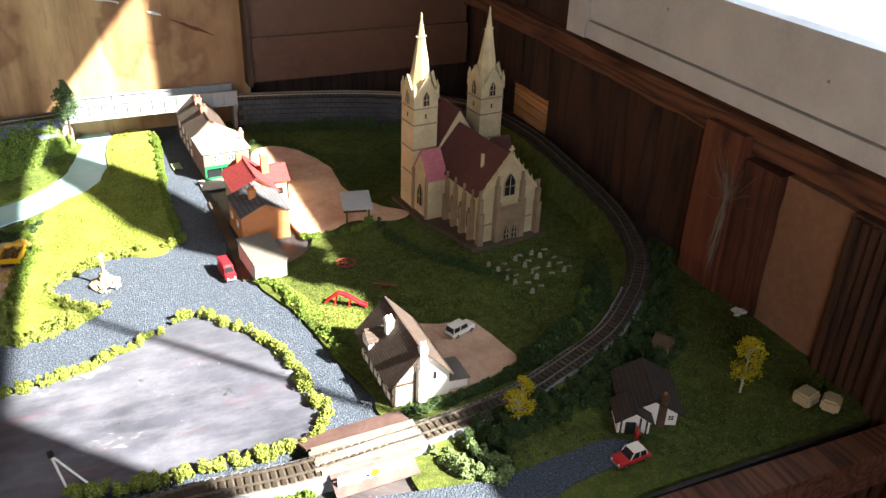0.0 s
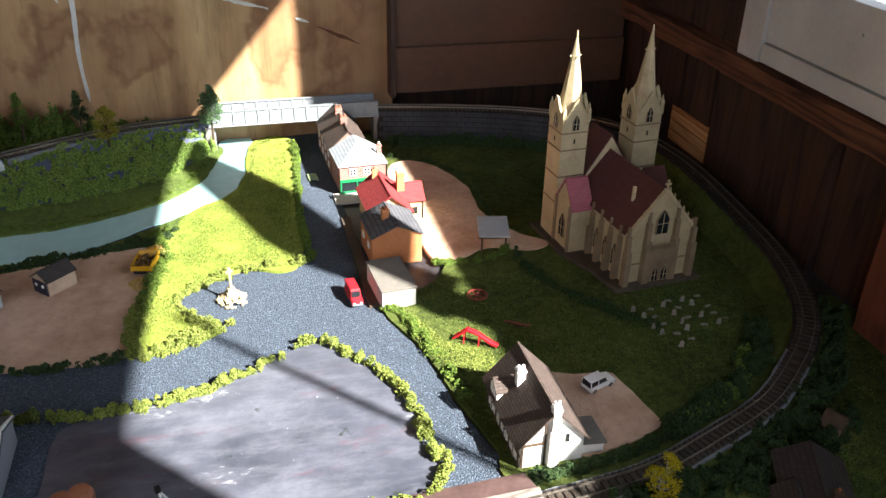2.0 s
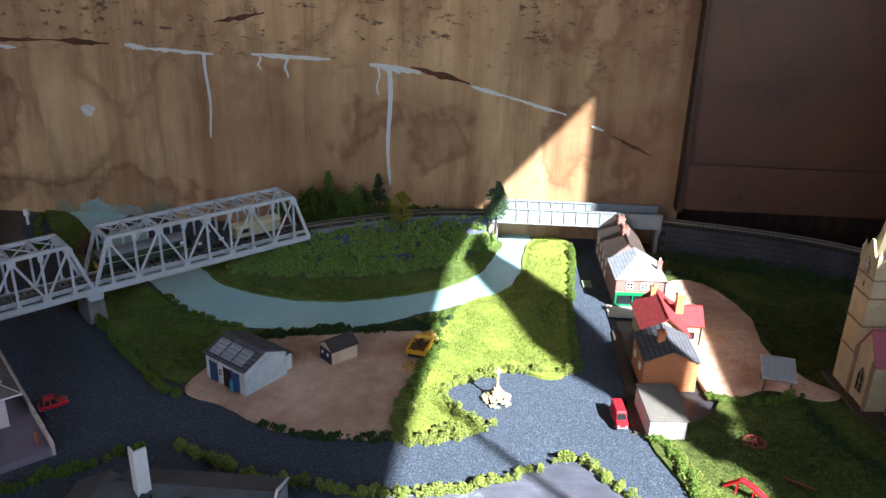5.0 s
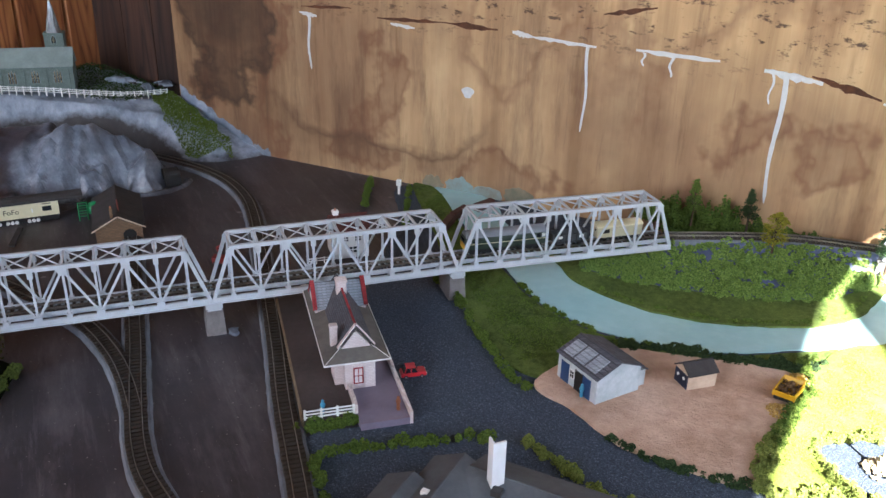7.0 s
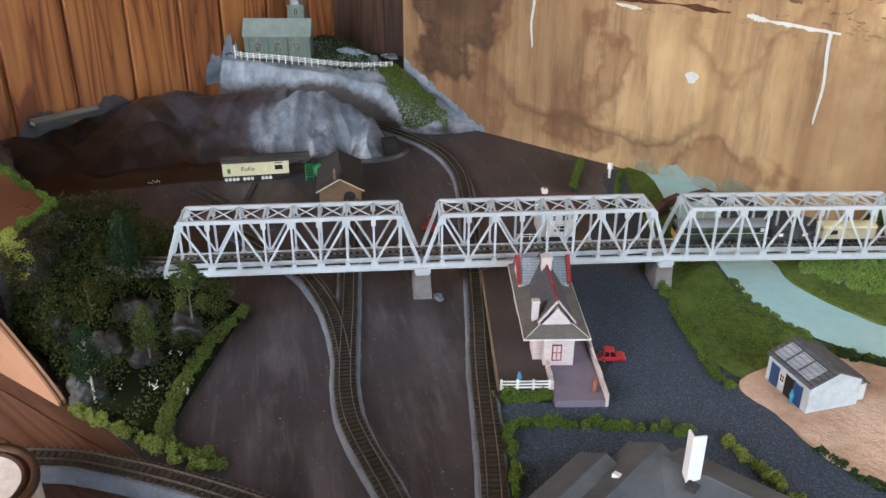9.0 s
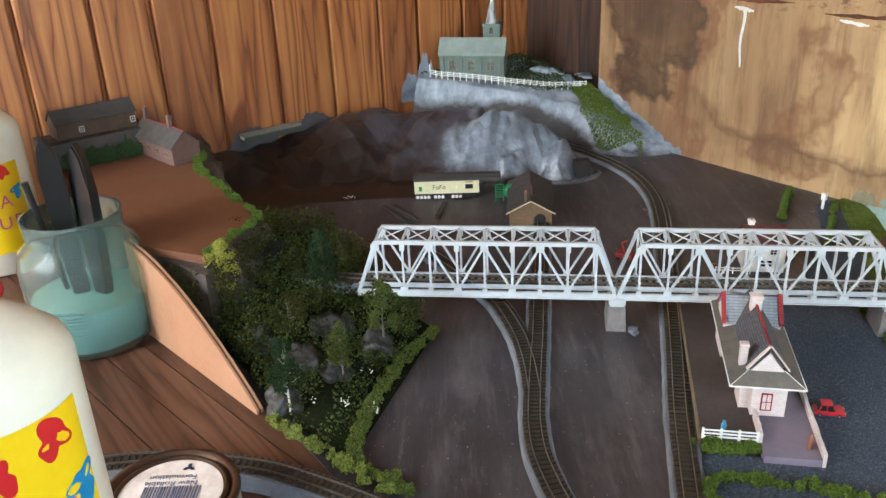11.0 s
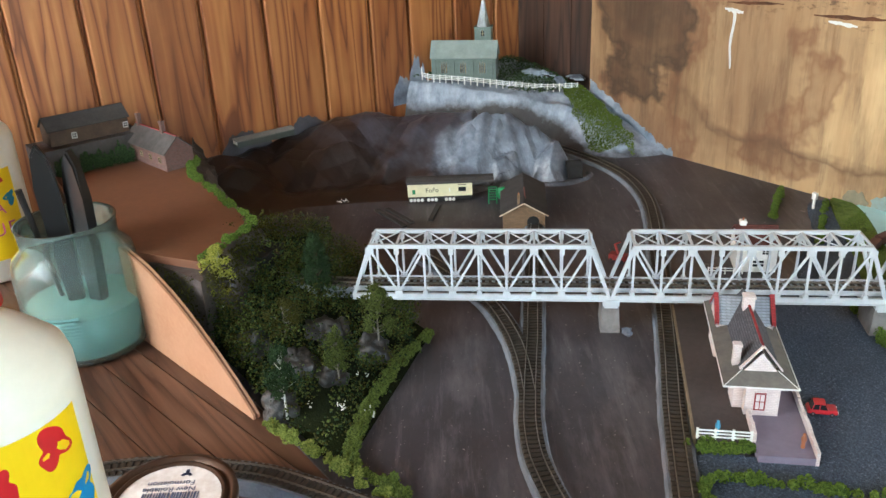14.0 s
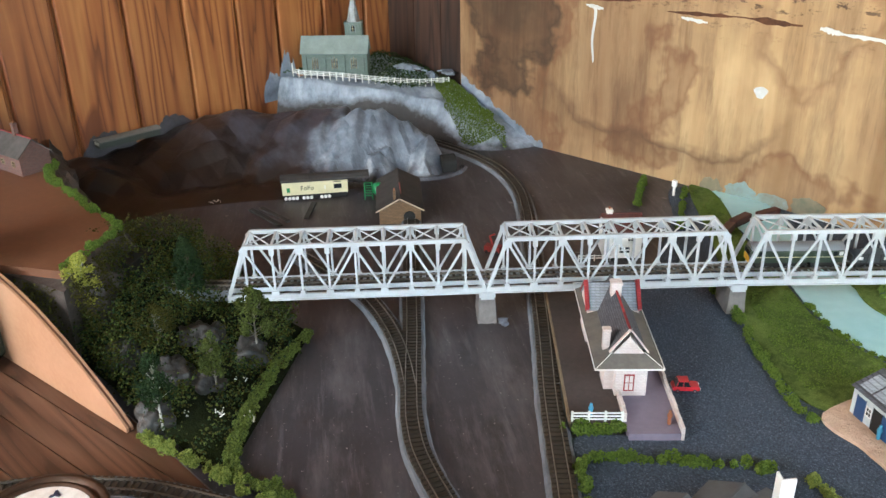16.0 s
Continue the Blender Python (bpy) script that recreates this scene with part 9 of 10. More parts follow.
# ---- the raised field, its cottages and the wood ----
def raised_field():
    f = thing("raised_field", "brown card field on a raised ledge", "field", kind="structure")
    out = [(-0.798, 0.305), (-0.825, 0.345), (-0.853, 0.383), (-0.95, 0.391), (-1.045, 0.398), (-1.12, 0.425), (-1.199, 0.45), (-1.199, 0.27), (-0.859, 0.27)]
    bm = bmesh.new()
    prism(bm, out, 0.077, 0.085)
    part("top", bm, "brown_field", f)
    rim = spline([(-0.780, 0.298), (-0.825, 0.348), (-0.850, 0.387), (-0.95, 0.396), (-1.045, 0.404), (-1.12, 0.432), (-1.199, 0.465)], 0.006)
    bm, rows = bmesh.new(), []
    for p in rim:
        col = []
        for k in range(9):
            u = k / 8
            q = Vector((p.x + 0.022 * u, p.y + 0.034 * u, 0.083 * (1 - u) ** 0.8 - 0.001))
            q += noise.noise_vector(q * 55) * 0.009 * (1 if 0 < k < 8 else 0)
            col.append(bm.verts.new(q))
        rows.append(col)
    for a, b in zip(rows, rows[1:]):
        for k in range(8):
            bm.faces.new((a[k], b[k], b[k + 1], a[k + 1]))
    part("cliff", bm, "rock_brown", f, "dark brown plaster cliff")
    bm = bmesh.new()
    prism(bm, [(-0.800, 0.290), (-0.775, 0.295), (-0.80, 0.325), (-0.845, 0.375), (-0.90, 0.385), (-1.19, 0.42), (-1.19, 0.275), (-0.86, 0.272)], 0.0, 0.0768)
    part("core", bm, "rock_brown", f)
    # tunnel mouth where the bridge track enters
    bm = bmesh.new()
    box(bm, -0.020, 0.020, -0.004, 0.020, 0.0, 0.030, pose(-0.822, 0.385, 0.034, 0, 0, 120))
    part("tunnel_mouth", bm, "dark", f, "black tunnel mouth")


raised_field()
track("tunnel_track", "railway track entering the tunnel", [(-0.7425, 0.4325, 0.0402), (-0.772, 0.408, 0.0402), (-0.815, 0.376, 0.0402)], base=0.03, width=0.019)


def field_cottages():
    t = thing("brick_cottage", "red brick cottage with a worn grey roof", "cottage", (-1.067, 0.397, 0.0852), 98)
    gabled(t, 0.036, 0.096, 0.022, 0.038, "brick_dull", "cottage_slate", 0.002, 0, 0, 0)
    bm = bmesh.new()
    bar(bm, (0, -0.002, 0.0398), (0, 0.098, 0.0398), 0.0014, 0.0012)
    part("ridge_tiles", bm, "tile_red", t)
    chimney(t, 0, 0.030, 0.032, 0.053, 0.0050, "brick_dull", 1), chimney(t, 0, 0.088, 0.032, 0.053, 0.0050, "brick_dull", 1)
    for k in range(4):
        window(t, -0.0182, 0.014 + k * 0.022, 0.012, 0.006, 0.007, -90, "stone_brown")
    bm = bmesh.new()
    prism(bm, [(-1.199, 0.26), (-1.146, 0.26), (-1.150, 0.385), (-1.199, 0.385)], 0.085, 0.116)
    solid("barn_bank", bm, "rock_brown", "low earth bank under the barn", "bank", "structure")
    t = thing("dark_barn", "long dark barn against the boards", "barn", (-1.177, 0.280, 0.1162), 2)
    gabled(t, 0.034, 0.094, 0.019, 0.031, "barn_brown", "black_felt", 0.002)
    for k in range(2):
        window(t, 0.0172, 0.028 + k * 0.062, 0.009, 0.006, 0.007, 90)


M["brick_dull"] = brickwork("dull_brick", "5a3832", "6f4a43", "63534d", 0.003)
M["cottage_slate"] = grainy("cottage_slate", "35312f", "524d49", 60, 260, 0.8)
M["barn_brown"] = grainy("barn_brown", "3a2c22", "574334", 50, 300, 0.85)
field_cottages()
hedge("green hedge before the dark barn", [(-1.143, 0.275), (-1.142, 0.32), (-1.140, 0.365)], "bush_dark", 0.014, 0.026, 2300, seed=95, z=0.085)


def wood():
    """The wooded slope between the bench and the yard."""
    bm, rows = bmesh.new(), {}
    for i in range(31):
        for j in range(25):
            u, v = i / 30, j / 24
            right = -0.556 - 0.118 * v
            x = -0.862 + u * (right + 0.862)
            y = 0.297 + v * 0.170
            h = 0.062 * (1 - u) ** 1.4 * (0.6 + 0.4 * math.sin(v * 3.1)) + 0.010 * noise.noise(Vector((x * 22, y * 22, 1.0))) * (1 - u)
            edge = smooth(0.0, 0.12, min(u + 0.12, 1 - u, v + 0.05, 1 - v))
            rows[i, j] = bm.verts.new((x, y, max(0.001, h * edge) + 0.001))
    for i in range(30):
        for j in range(24):
            bm.faces.new((rows[i, j], rows[i + 1, j], rows[i + 1, j + 1], rows[i, j + 1]))
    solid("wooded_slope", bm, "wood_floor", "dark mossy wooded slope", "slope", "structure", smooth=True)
    rng = random.Random(70)

    def ground(x, y):
        v = min(1, max(0, (y - 0.297) / 0.170))
        right = -0.556 - 0.118 * v
        u = min(1, max(0, (x + 0.862) / (right + 0.862)))
        return 0.062 * (1 - u) ** 1.4 * (0.6 + 0.4 * math.sin(v * 3.1))

    for k, (x, y, r) in enumerate(((-0.690, 0.335, 0.017), (-0.662, 0.352, 0.014), (-0.712, 0.380, 0.017), (-0.676, 0.402, 0.017), (-0.655, 0.300, 0.015), (-0.735, 0.318, 0.016))):
        bm = bmesh.new()
        o = bmesh.ops.create_icosphere(bm, subdivisions=4, radius=r)["verts"]
        for v in o:
            q = v.co / r
            fold = abs(noise.noise(q * 1.2 + Vector((k, 0, 0)))) + 0.5 * abs(noise.noise(q * 2.7 + Vector((k, 2, 0)))) + 0.2 * abs(noise.noise(q * 6.0 + Vector((k, 4, 0))))
            v.co = Vector((v.co.x * 1.2, v.co.y, v.co.z * 1.15)) * (0.68 + 0.75 * fold)
        ob = solid("boulder", bm, "rock_mid", "grey plaster boulder on the wooded slope", "boulder", group="boulders", smooth=True)
        ob.location = (x, y, ground(x, y) - 0.003)
    spots = []
    for _ in range(9500):
        x, y = rng.uniform(-0.87, -0.56), rng.uniform(0.295, 0.475)
        if x > -0.562 - 0.118 * (y - 0.297) / 0.17 or noise.noise(Vector((x * 34, y * 34, 4.0))) < -0.10 or (x > -0.655 and rng.random() < 0.75):
            continue
        if any(math.hypot(x - a, y - b) < r * 0.85 for a, b, r in ((-0.690, 0.335, 0.017), (-0.712, 0.380, 0.017), (-0.676, 0.402, 0.017), (-0.655, 0.300, 0.015))):
            continue
        h = ground(x, y)
        tall = 0.026 if x < -0.70 else 0.014
        for _ in range(5):
            spots.append((x + rng.gauss(0, 0.003), y + rng.gauss(0, 0.003), h + rng.random() ** 1.6 * tall, rng.uniform(0.0006, 0.0015)))
    rng.shuffle(spots)
    third = len(spots) // 3
    solid("undergrowth", crumbs(spots[:third], 71), "bush_night", "tangled dark undergrowth on the slope", "undergrowth", "stuff")
    solid("undergrowth", crumbs(spots[third:third * 2], 72), "bush_brown", "olive-brown undergrowth on the slope", "undergrowth", "stuff")
    solid("undergrowth", crumbs(spots[third * 2:], 73), "bush_moss", "moss-green undergrowth on the slope", "undergrowth", "stuff")
    cliff = []
    line = spline([(-0.862, 0.268), (-0.82, 0.282), (-0.785, 0.296)], 0.003)
    for _ in range(1100):
        p, u = rng.choice(line), rng.random()
        cliff.append((p.x + rng.gauss(0, 0.004), p.y - 0.004 + rng.gauss(0, 0.003), 0.078 * u, rng.uniform(0.0006, 0.0016)))
    line = spline([(-0.775, 0.300), (-0.815, 0.345), (-0.845, 0.385), (-0.87, 0.405)], 0.003)
    for _ in range(3600):
        p, u = rng.choice(line), rng.random()
        cliff.append((p.x + 0.024 * u + rng.gauss(0, 0.003), p.y + 0.026 * u + rng.gauss(0, 0.003), 0.080 * (1 - u) + rng.uniform(0, 0.006), rng.uniform(0.0006, 0.0016)))
    solid("undergrowth", crumbs(cliff, 74), "bush_brown", "olive scrub hanging down the cliff", "undergrowth", "stuff")
    for name, label, x, y, z, hh, sp, mat, seed, tr, shape, n, grp in (
            ("conifer_tree", "tall dark fir by the bridge end", -0.761, 0.401, 0.016, 0.080, 0.013, "bush_night", 73, "bark", "tall", 800, "slope firs"),
            ("conifer_tree", "small dark fir with a pale bare trunk", -0.640, 0.298, 0.006, 0.066, 0.015, "bush_night", 74, "twig", "tall", 800, "slope firs"),
            ("slope_tree", "thin green tree on the wooded slope", -0.648, 0.352, 0.008, 0.056, 0.011, "bush_moss", 75, "twig_dull", "tall", 620, "slope trees"),
            ("slope_tree", "leafy green tree beside the bridge end", -0.670, 0.407, 0.012, 0.064, 0.0165, "bush_moss", 76, "twig_dull", "tall", 700, "slope trees"),
            ("slope_tree", "pale yellow-green tree with white twigs", -0.792, 0.318, 0.034, 0.064, 0.019, "bush_pale", 77, "twig", "tall", 760, "slope trees"),
            ("slope_tree", "olive-brown tree on the wooded slope", -0.728, 0.346, 0.016, 0.046, 0.018, "bush_brown", 78, "twig_dull", "tall", 700, "slope trees")):
        tree(name, label, x, y, z, hh, sp, mat, seed, tr, shape, n, 0.0, grp)
    for k, (x, y) in enumerate(((-0.600, 0.352), (-0.622, 0.338), (-0.640, 0.318), (-0.652, 0.378))):
        bm = bmesh.new()
        rr = random.Random(100 + k)
        for _ in range(5):
            a = Vector((x + rr.uniform(-0.004, 0.004), y + rr.uniform(-0.004, 0.004), 0.004))
            rod(bm, a, a + Vector((rr.uniform(-0.004, 0.004), rr.uniform(-0.004, 0.004), 0.004)), 0.0007, 0.0005, 5)
        solid("twig_litter", bm, "white", "scrap of white twig litter on moss", "twigs", group="twig litter")


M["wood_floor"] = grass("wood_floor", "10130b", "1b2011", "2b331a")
M["rock_mid"] = rock("boulder_grey", "1f1e1d", "302f2d", "494744")
M["bush_pale"] = foliage("bush_pale", "6b7030", "9a9c44", "c0bf60")
wood()


# ---- things on the bench ----
def offcut():
    t = thing("plywood_offcut", "curved orange-brown plywood offcut standing on edge", "offcut", (-0.867, 0.256, -0.0008), 6.5)
    L = 0.205
    top = [(L * (1 - k / 16), 0.004 + 0.088 * math.sin(k / 16 * math.pi / 2) ** 0.9) for k in range(17)]
    for name, y0, y1, lip, m, label in (("face_ply", 0.0, 0.0020, 0.0, "orange_wood", ""), ("core_ply", 0.0021, 0.0040, -0.0006, "ply_core", "darker sawn core"), ("back_ply", 0.0041, 0.0060, 0.0003, "orange_wood", "")):
        bm = bmesh.new()
        pts = [(0, 0), (L, 0)] + [(x, z + lip + 0.0007 * noise.noise(Vector((x * 140, y0 * 900, 0)))) for x, z in top]
        profile(bm, pts, y0, y1)
        part(name, bm, m, t, label)


M["ply_core"] = grainy("ply_core", "4a3020", "6b4630", 40, 300, 0.8)

offcut()


def glass_material():
    n = Nodes("jar_glass", 0.06)
    f = n.noise(9, 4, 0.5, (1, 1, 0.35))
    n.colour(n.ramp(f, [(0.3, "c4e2da"), (0.7, "e2f2ee")]))
    n.b.inputs["Transmission Weight"].default_value = 0.94
    n.b.inputs["IOR"].default_value = 1.22
    n.rough(f, 0.04, 0.16)
    return n.m


M["jar_glass"] = glass_material()
M["jar_water"] = grainy("milky_water", "84a5a2", "9dbab6", 7, 60, 0.25, 0.02)
M["label_grey"] = plain("printed_bars", "5f8d8a", 0.5)


def glass_jar():
    t = thing("glass_jar", "large greenish glass jar half full of cloudy water", "jar", (-0.883, 0.2205, 0.0), 0)
    R = 0.0545
    bm = bmesh.new()
    outer = [(R * 0.90, 0.0), (R, 0.006), (R, 0.082), (R * 0.95, 0.094), (R * 0.80, 0.102), (R * 0.77, 0.106), (R * 0.79, 0.122), (R * 0.80, 0.125)]
    inner = [(R * 0.76, 0.125), (R * 0.74, 0.106), (R * 0.77, 0.100), (R * 0.91, 0.092), (R * 0.955, 0.080), (R * 0.955, 0.008), (R * 0.85, 0.004)]
    lathe(bm, outer + inner, 48)
    part("glass", bm, "jar_glass", t, "smeared greenish glass", True)
    bm = bmesh.new()
    lathe(bm, [(R * 0.85, 0.0045), (R * 0.950, 0.009), (R * 0.950, 0.046), (R * 0.93, 0.0465)], 40)
    part("water", bm, "jar_water", t, "cloudy blue-green water", True)
    bm = bmesh.new()
    for k in range(11):
        w = (0.55, 0.42, 0.6, 0.62, 0.6, 0.58, 0.62, 0.6, 0.55, 0.6, 0.4)[k]
        z = 0.050 - k * 0.0034
        for j in range(10):
            a0 = -0.62 - w / 2 + w * j / 10
            a1 = a0 + w / 10
            p = [(1.002 * R * math.cos(a), 1.002 * R * math.sin(a), zz) for a, zz in ((a0, z), (a1, z), (a1, z + (0.0022 if k < 2 else 0.0012)), (a0, z + (0.0022 if k < 2 else 0.0012)))]
            bm.faces.new([bm.verts.new(q) for q in p])
    part("printing", bm, "label_grey", t, "rows of faded printed lines")
    for k, (x, y, lx, ly, h, w) in enumerate(((-0.002, -0.004, -0.006, -0.008, 0.187, 0.020), (0.014, 0.010, 0.002, 0.016, 0.178, 0.022), (-0.014, -0.010, -0.030, -0.026, 0.142, 0.006))):
        tool = thing("modelling_tool" if k < 2 else "paint_brush", "black plastic clamp handle standing in the jar" if k < 2 else "thin dark brush handle in the jar", "tool", (-0.883 + x, 0.2205 + y, 0.010), 0, "tools in the jar")
        m = look((0, 0, 0), (lx - x, ly - y, h), 0) @ pose(0, 0, 0, 180, 0, 0)
        axis = Vector((lx - x, ly - y, h))
        n = axis.length
        q = axis.to_track_quat("Z", "Y").to_matrix().to_4x4() @ Matrix.Rotation(radians(-62 + 25 * k), 4, "Z")
        bm = bmesh.new()
        if k < 2:
            pts = [(-w * 0.30, 0.0), (w * 0.30, 0.0), (w * 0.48, n * 0.55), (w * 0.50, n * 0.80), (w * 0.34, n * 0.94), (0.0, n), (-w * 0.36, n * 0.92), (-w * 0.50, n * 0.75), (-w * 0.46, n * 0.5)]
            profile(bm, pts, -0.005, 0.005, q)
            bmesh.ops.bevel(bm, geom=bm.edges[:], offset=0.002, segments=2, affect="EDGES")
            part("handle", bm, "black_plastic", tool)
            bm = bmesh.new()
            mm = q @ Matrix.Translation((0, -0.0052, n * 0.80)) @ Matrix.Rotation(radians(90), 4, "X")
            for j in range(18):
                a, b = 2 * math.pi * j / 18, 2 * math.pi * (j + 1) / 18
                bar(bm, mm @ Vector((0.0058 * math.cos(a), 0.0070 * math.sin(a), 0)), mm @ Vector((0.0058 * math.cos(b), 0.0070 * math.sin(b), 0)), 0.0016, 0.0016)
            part("eye_rim", bm, "black_plastic", tool)
            bm = bmesh.new()
            rod(bm, mm @ Vector((0, 0, -0.0008)), mm @ Vector((0, 0, 0.0006)), 0.0056, None, 18)
            part("eye", bm, "orange_wood" if k == 0 else "dark", tool)
        else:
            rod(bm, (0, 0, 0), axis, 0.0022, 0.0032, 10)
            part("handle", bm, "black_plastic", tool)


M["black_plastic"] = plain("black_plastic", "0e0f11", 0.38, 0, 0.03)
glass_jar()


def wrapped(bm, R, a0, a1, z0, z1, n=16, k=1.004):
    """A sheet wrapped round an upright cylinder."""
    lo = [bm.verts.new((k * R * math.cos(a0 + (a1 - a0) * j / n), k * R * math.sin(a0 + (a1 - a0) * j / n), z0)) for j in range(n + 1)]
    hi = [bm.verts.new((k * R * math.cos(a0 + (a1 - a0) * j / n), k * R * math.sin(a0 + (a1 - a0) * j / n), z1)) for j in range(n + 1)]
    for j in range(n):
        bm.faces.new((lo[j], lo[j + 1], hi[j + 1], hi[j]))


def splat(bm, R, a, z, size, seed, k=1.007):
    """A rounded splash printed on a bottle."""
    rng = random.Random(seed)
    c = bm.verts.new((k * R * math.cos(a), k * R * math.sin(a), z))
    ring = []
    tail = rng.uniform(0, 6.28)
    for j in range(36):
        t = 2 * math.pi * j / 36
        r = size * (0.80 + 0.22 * math.sin(3 * t + seed) + 0.12 * math.sin(5 * t + 2 * seed) + 0.45 * max(0.0, math.cos(t - tail)) ** 6)
        b = a + r * math.cos(t) / R
        ring.append(bm.verts.new((k * R * math.cos(b), k * R * math.sin(b), z + r * math.sin(t))))
    for j in range(36):
        bm.faces.new((c, ring[j], ring[(j + 1) % 36]))


def bottle_text(parent, body, R, a, z, size, material):
    """Letters set one by one round a bottle."""
    step = size * 0.72 / R
    for j, ch in enumerate(body):
        curve = bpy.data.curves.new("letter", "FONT")
        curve.body, curve.size, curve.align_x, curve.extrude = ch, size, "CENTER", 0.0001
        curve.materials.append(M[material])
        ob = new("letter", curve)
        ob.parent = parent
        b = a + (j - (len(body) - 1) / 2) * step
        ob.matrix_local = Matrix.Translation((1.009 * R * math.cos(b), 1.009 * R * math.sin(b), z)) @ Matrix.Rotation(b + math.pi / 2, 4, "Z") @ Matrix.Rotation(math.pi / 2, 4, "X")


def glue_bottle(label, x, y, z, R, H, face, lo, hi, shoulder, neck):
    """A white glue bottle with a yellow wrapped label and a red cap; face is the angle its label looks to."""
    t = thing("glue_bottle", label, "bottle", (x, y, z), 0, "glue bottles")
    bm = bmesh.new()
    mid = shoulder + (neck - shoulder) * 0.7
    lathe(bm, [(R * 0.90, 0), (R, 0.004), (R, H * shoulder), (R * 0.955, H * (shoulder + 0.25 * (neck - shoulder))), (R * 0.66, H * mid), (R * 0.45, H * (neck - 0.006)), (R * 0.41, H * neck), (R * 0.40, H * (neck + 0.02))], 56)
    part("bottle", bm, "bottle_white", t, "translucent white plastic", True)
    bm = bmesh.new()
    lathe(bm, [(R * 0.40, H * (neck + 0.012)), (R * 0.50, H * (neck + 0.016)), (R * 0.47, H * (neck + 0.4 * (1 - neck))), (R * 0.24, H * 0.965), (R * 0.13, H)], 28)
    part("cap", bm, "cap_red", t, "red twist cap", True)
    D = H * (hi - lo)
    bm = bmesh.new()
    wrapped(bm, R, face - 2.3, face + 0.92, H * lo, H * hi, 48)
    lb = part("label", bm, "label_yellow", t, "bright yellow printed label")
    bm = bmesh.new()
    wrapped(bm, R, face - 1.15, face - 0.60, H * lo + D * 0.05, H * hi - D * 0.06, 12, 1.006)
    part("white_panel", bm, "white", lb)
    for k in range(7):
        bm = bmesh.new()
        wrapped(bm, R, face - 1.05 + k * 0.035, face - 1.035 + k * 0.035, H * lo + D * 0.25, H * hi - D * 0.15, 2, 1.0075)
        part("print_line", bm, "grey", lb)
    for a, zz, sz, m in ((0.52, 0.90, 0.075, "cap_red"), (0.74, 0.68, 0.075, "splash_blue"), (-0.45, 0.84, 0.065, "splash_blue"), (-0.22, 0.10, 0.07, "cap_red"), (-0.05, 0.86, 0.06, "cap_red")):
        bm = bmesh.new()
        splat(bm, R, face + a, H * lo + D * zz, D * sz, int(zz * 100), 1.007)
        part("splash", bm, m, lb)
    bottle_text(lb, "PVA", R, face + 0.12, H * lo + D * 0.52, D * 0.20, "magenta")
    bottle_text(lb, "GLUE", R, face + 0.16, H * lo + D * 0.28, D * 0.20, "magenta")


M["bottle_white"] = plain("bottle_plastic", "e6e0d0", 0.35, 0, 0.02)
M["cap_red"] = plain("cap_red", "c8242a", 0.35, 0, 0.02)
M["label_yellow"] = plain("label_yellow", "f0c81a", 0.35, 0, 0.02)
M["splash_blue"] = plain("splash_blue", "1f86b8", 0.4, 0, 0.02)
M["magenta"] = plain("label_magenta", "c85a8a", 0.4, 0, 0.02)
glue_bottle("white glue bottle with yellow label and red cap", -0.4705, 0.0892, 0.0, 0.0400, 0.272, -0.05, 0.30, 0.752, 0.795, 0.892)
glue_bottle("white glue bottle standing against the boards", -1.125, 0.190, 0.0, 0.046, 0.225, -0.25, 0.12, 0.56, 0.68, 0.82)


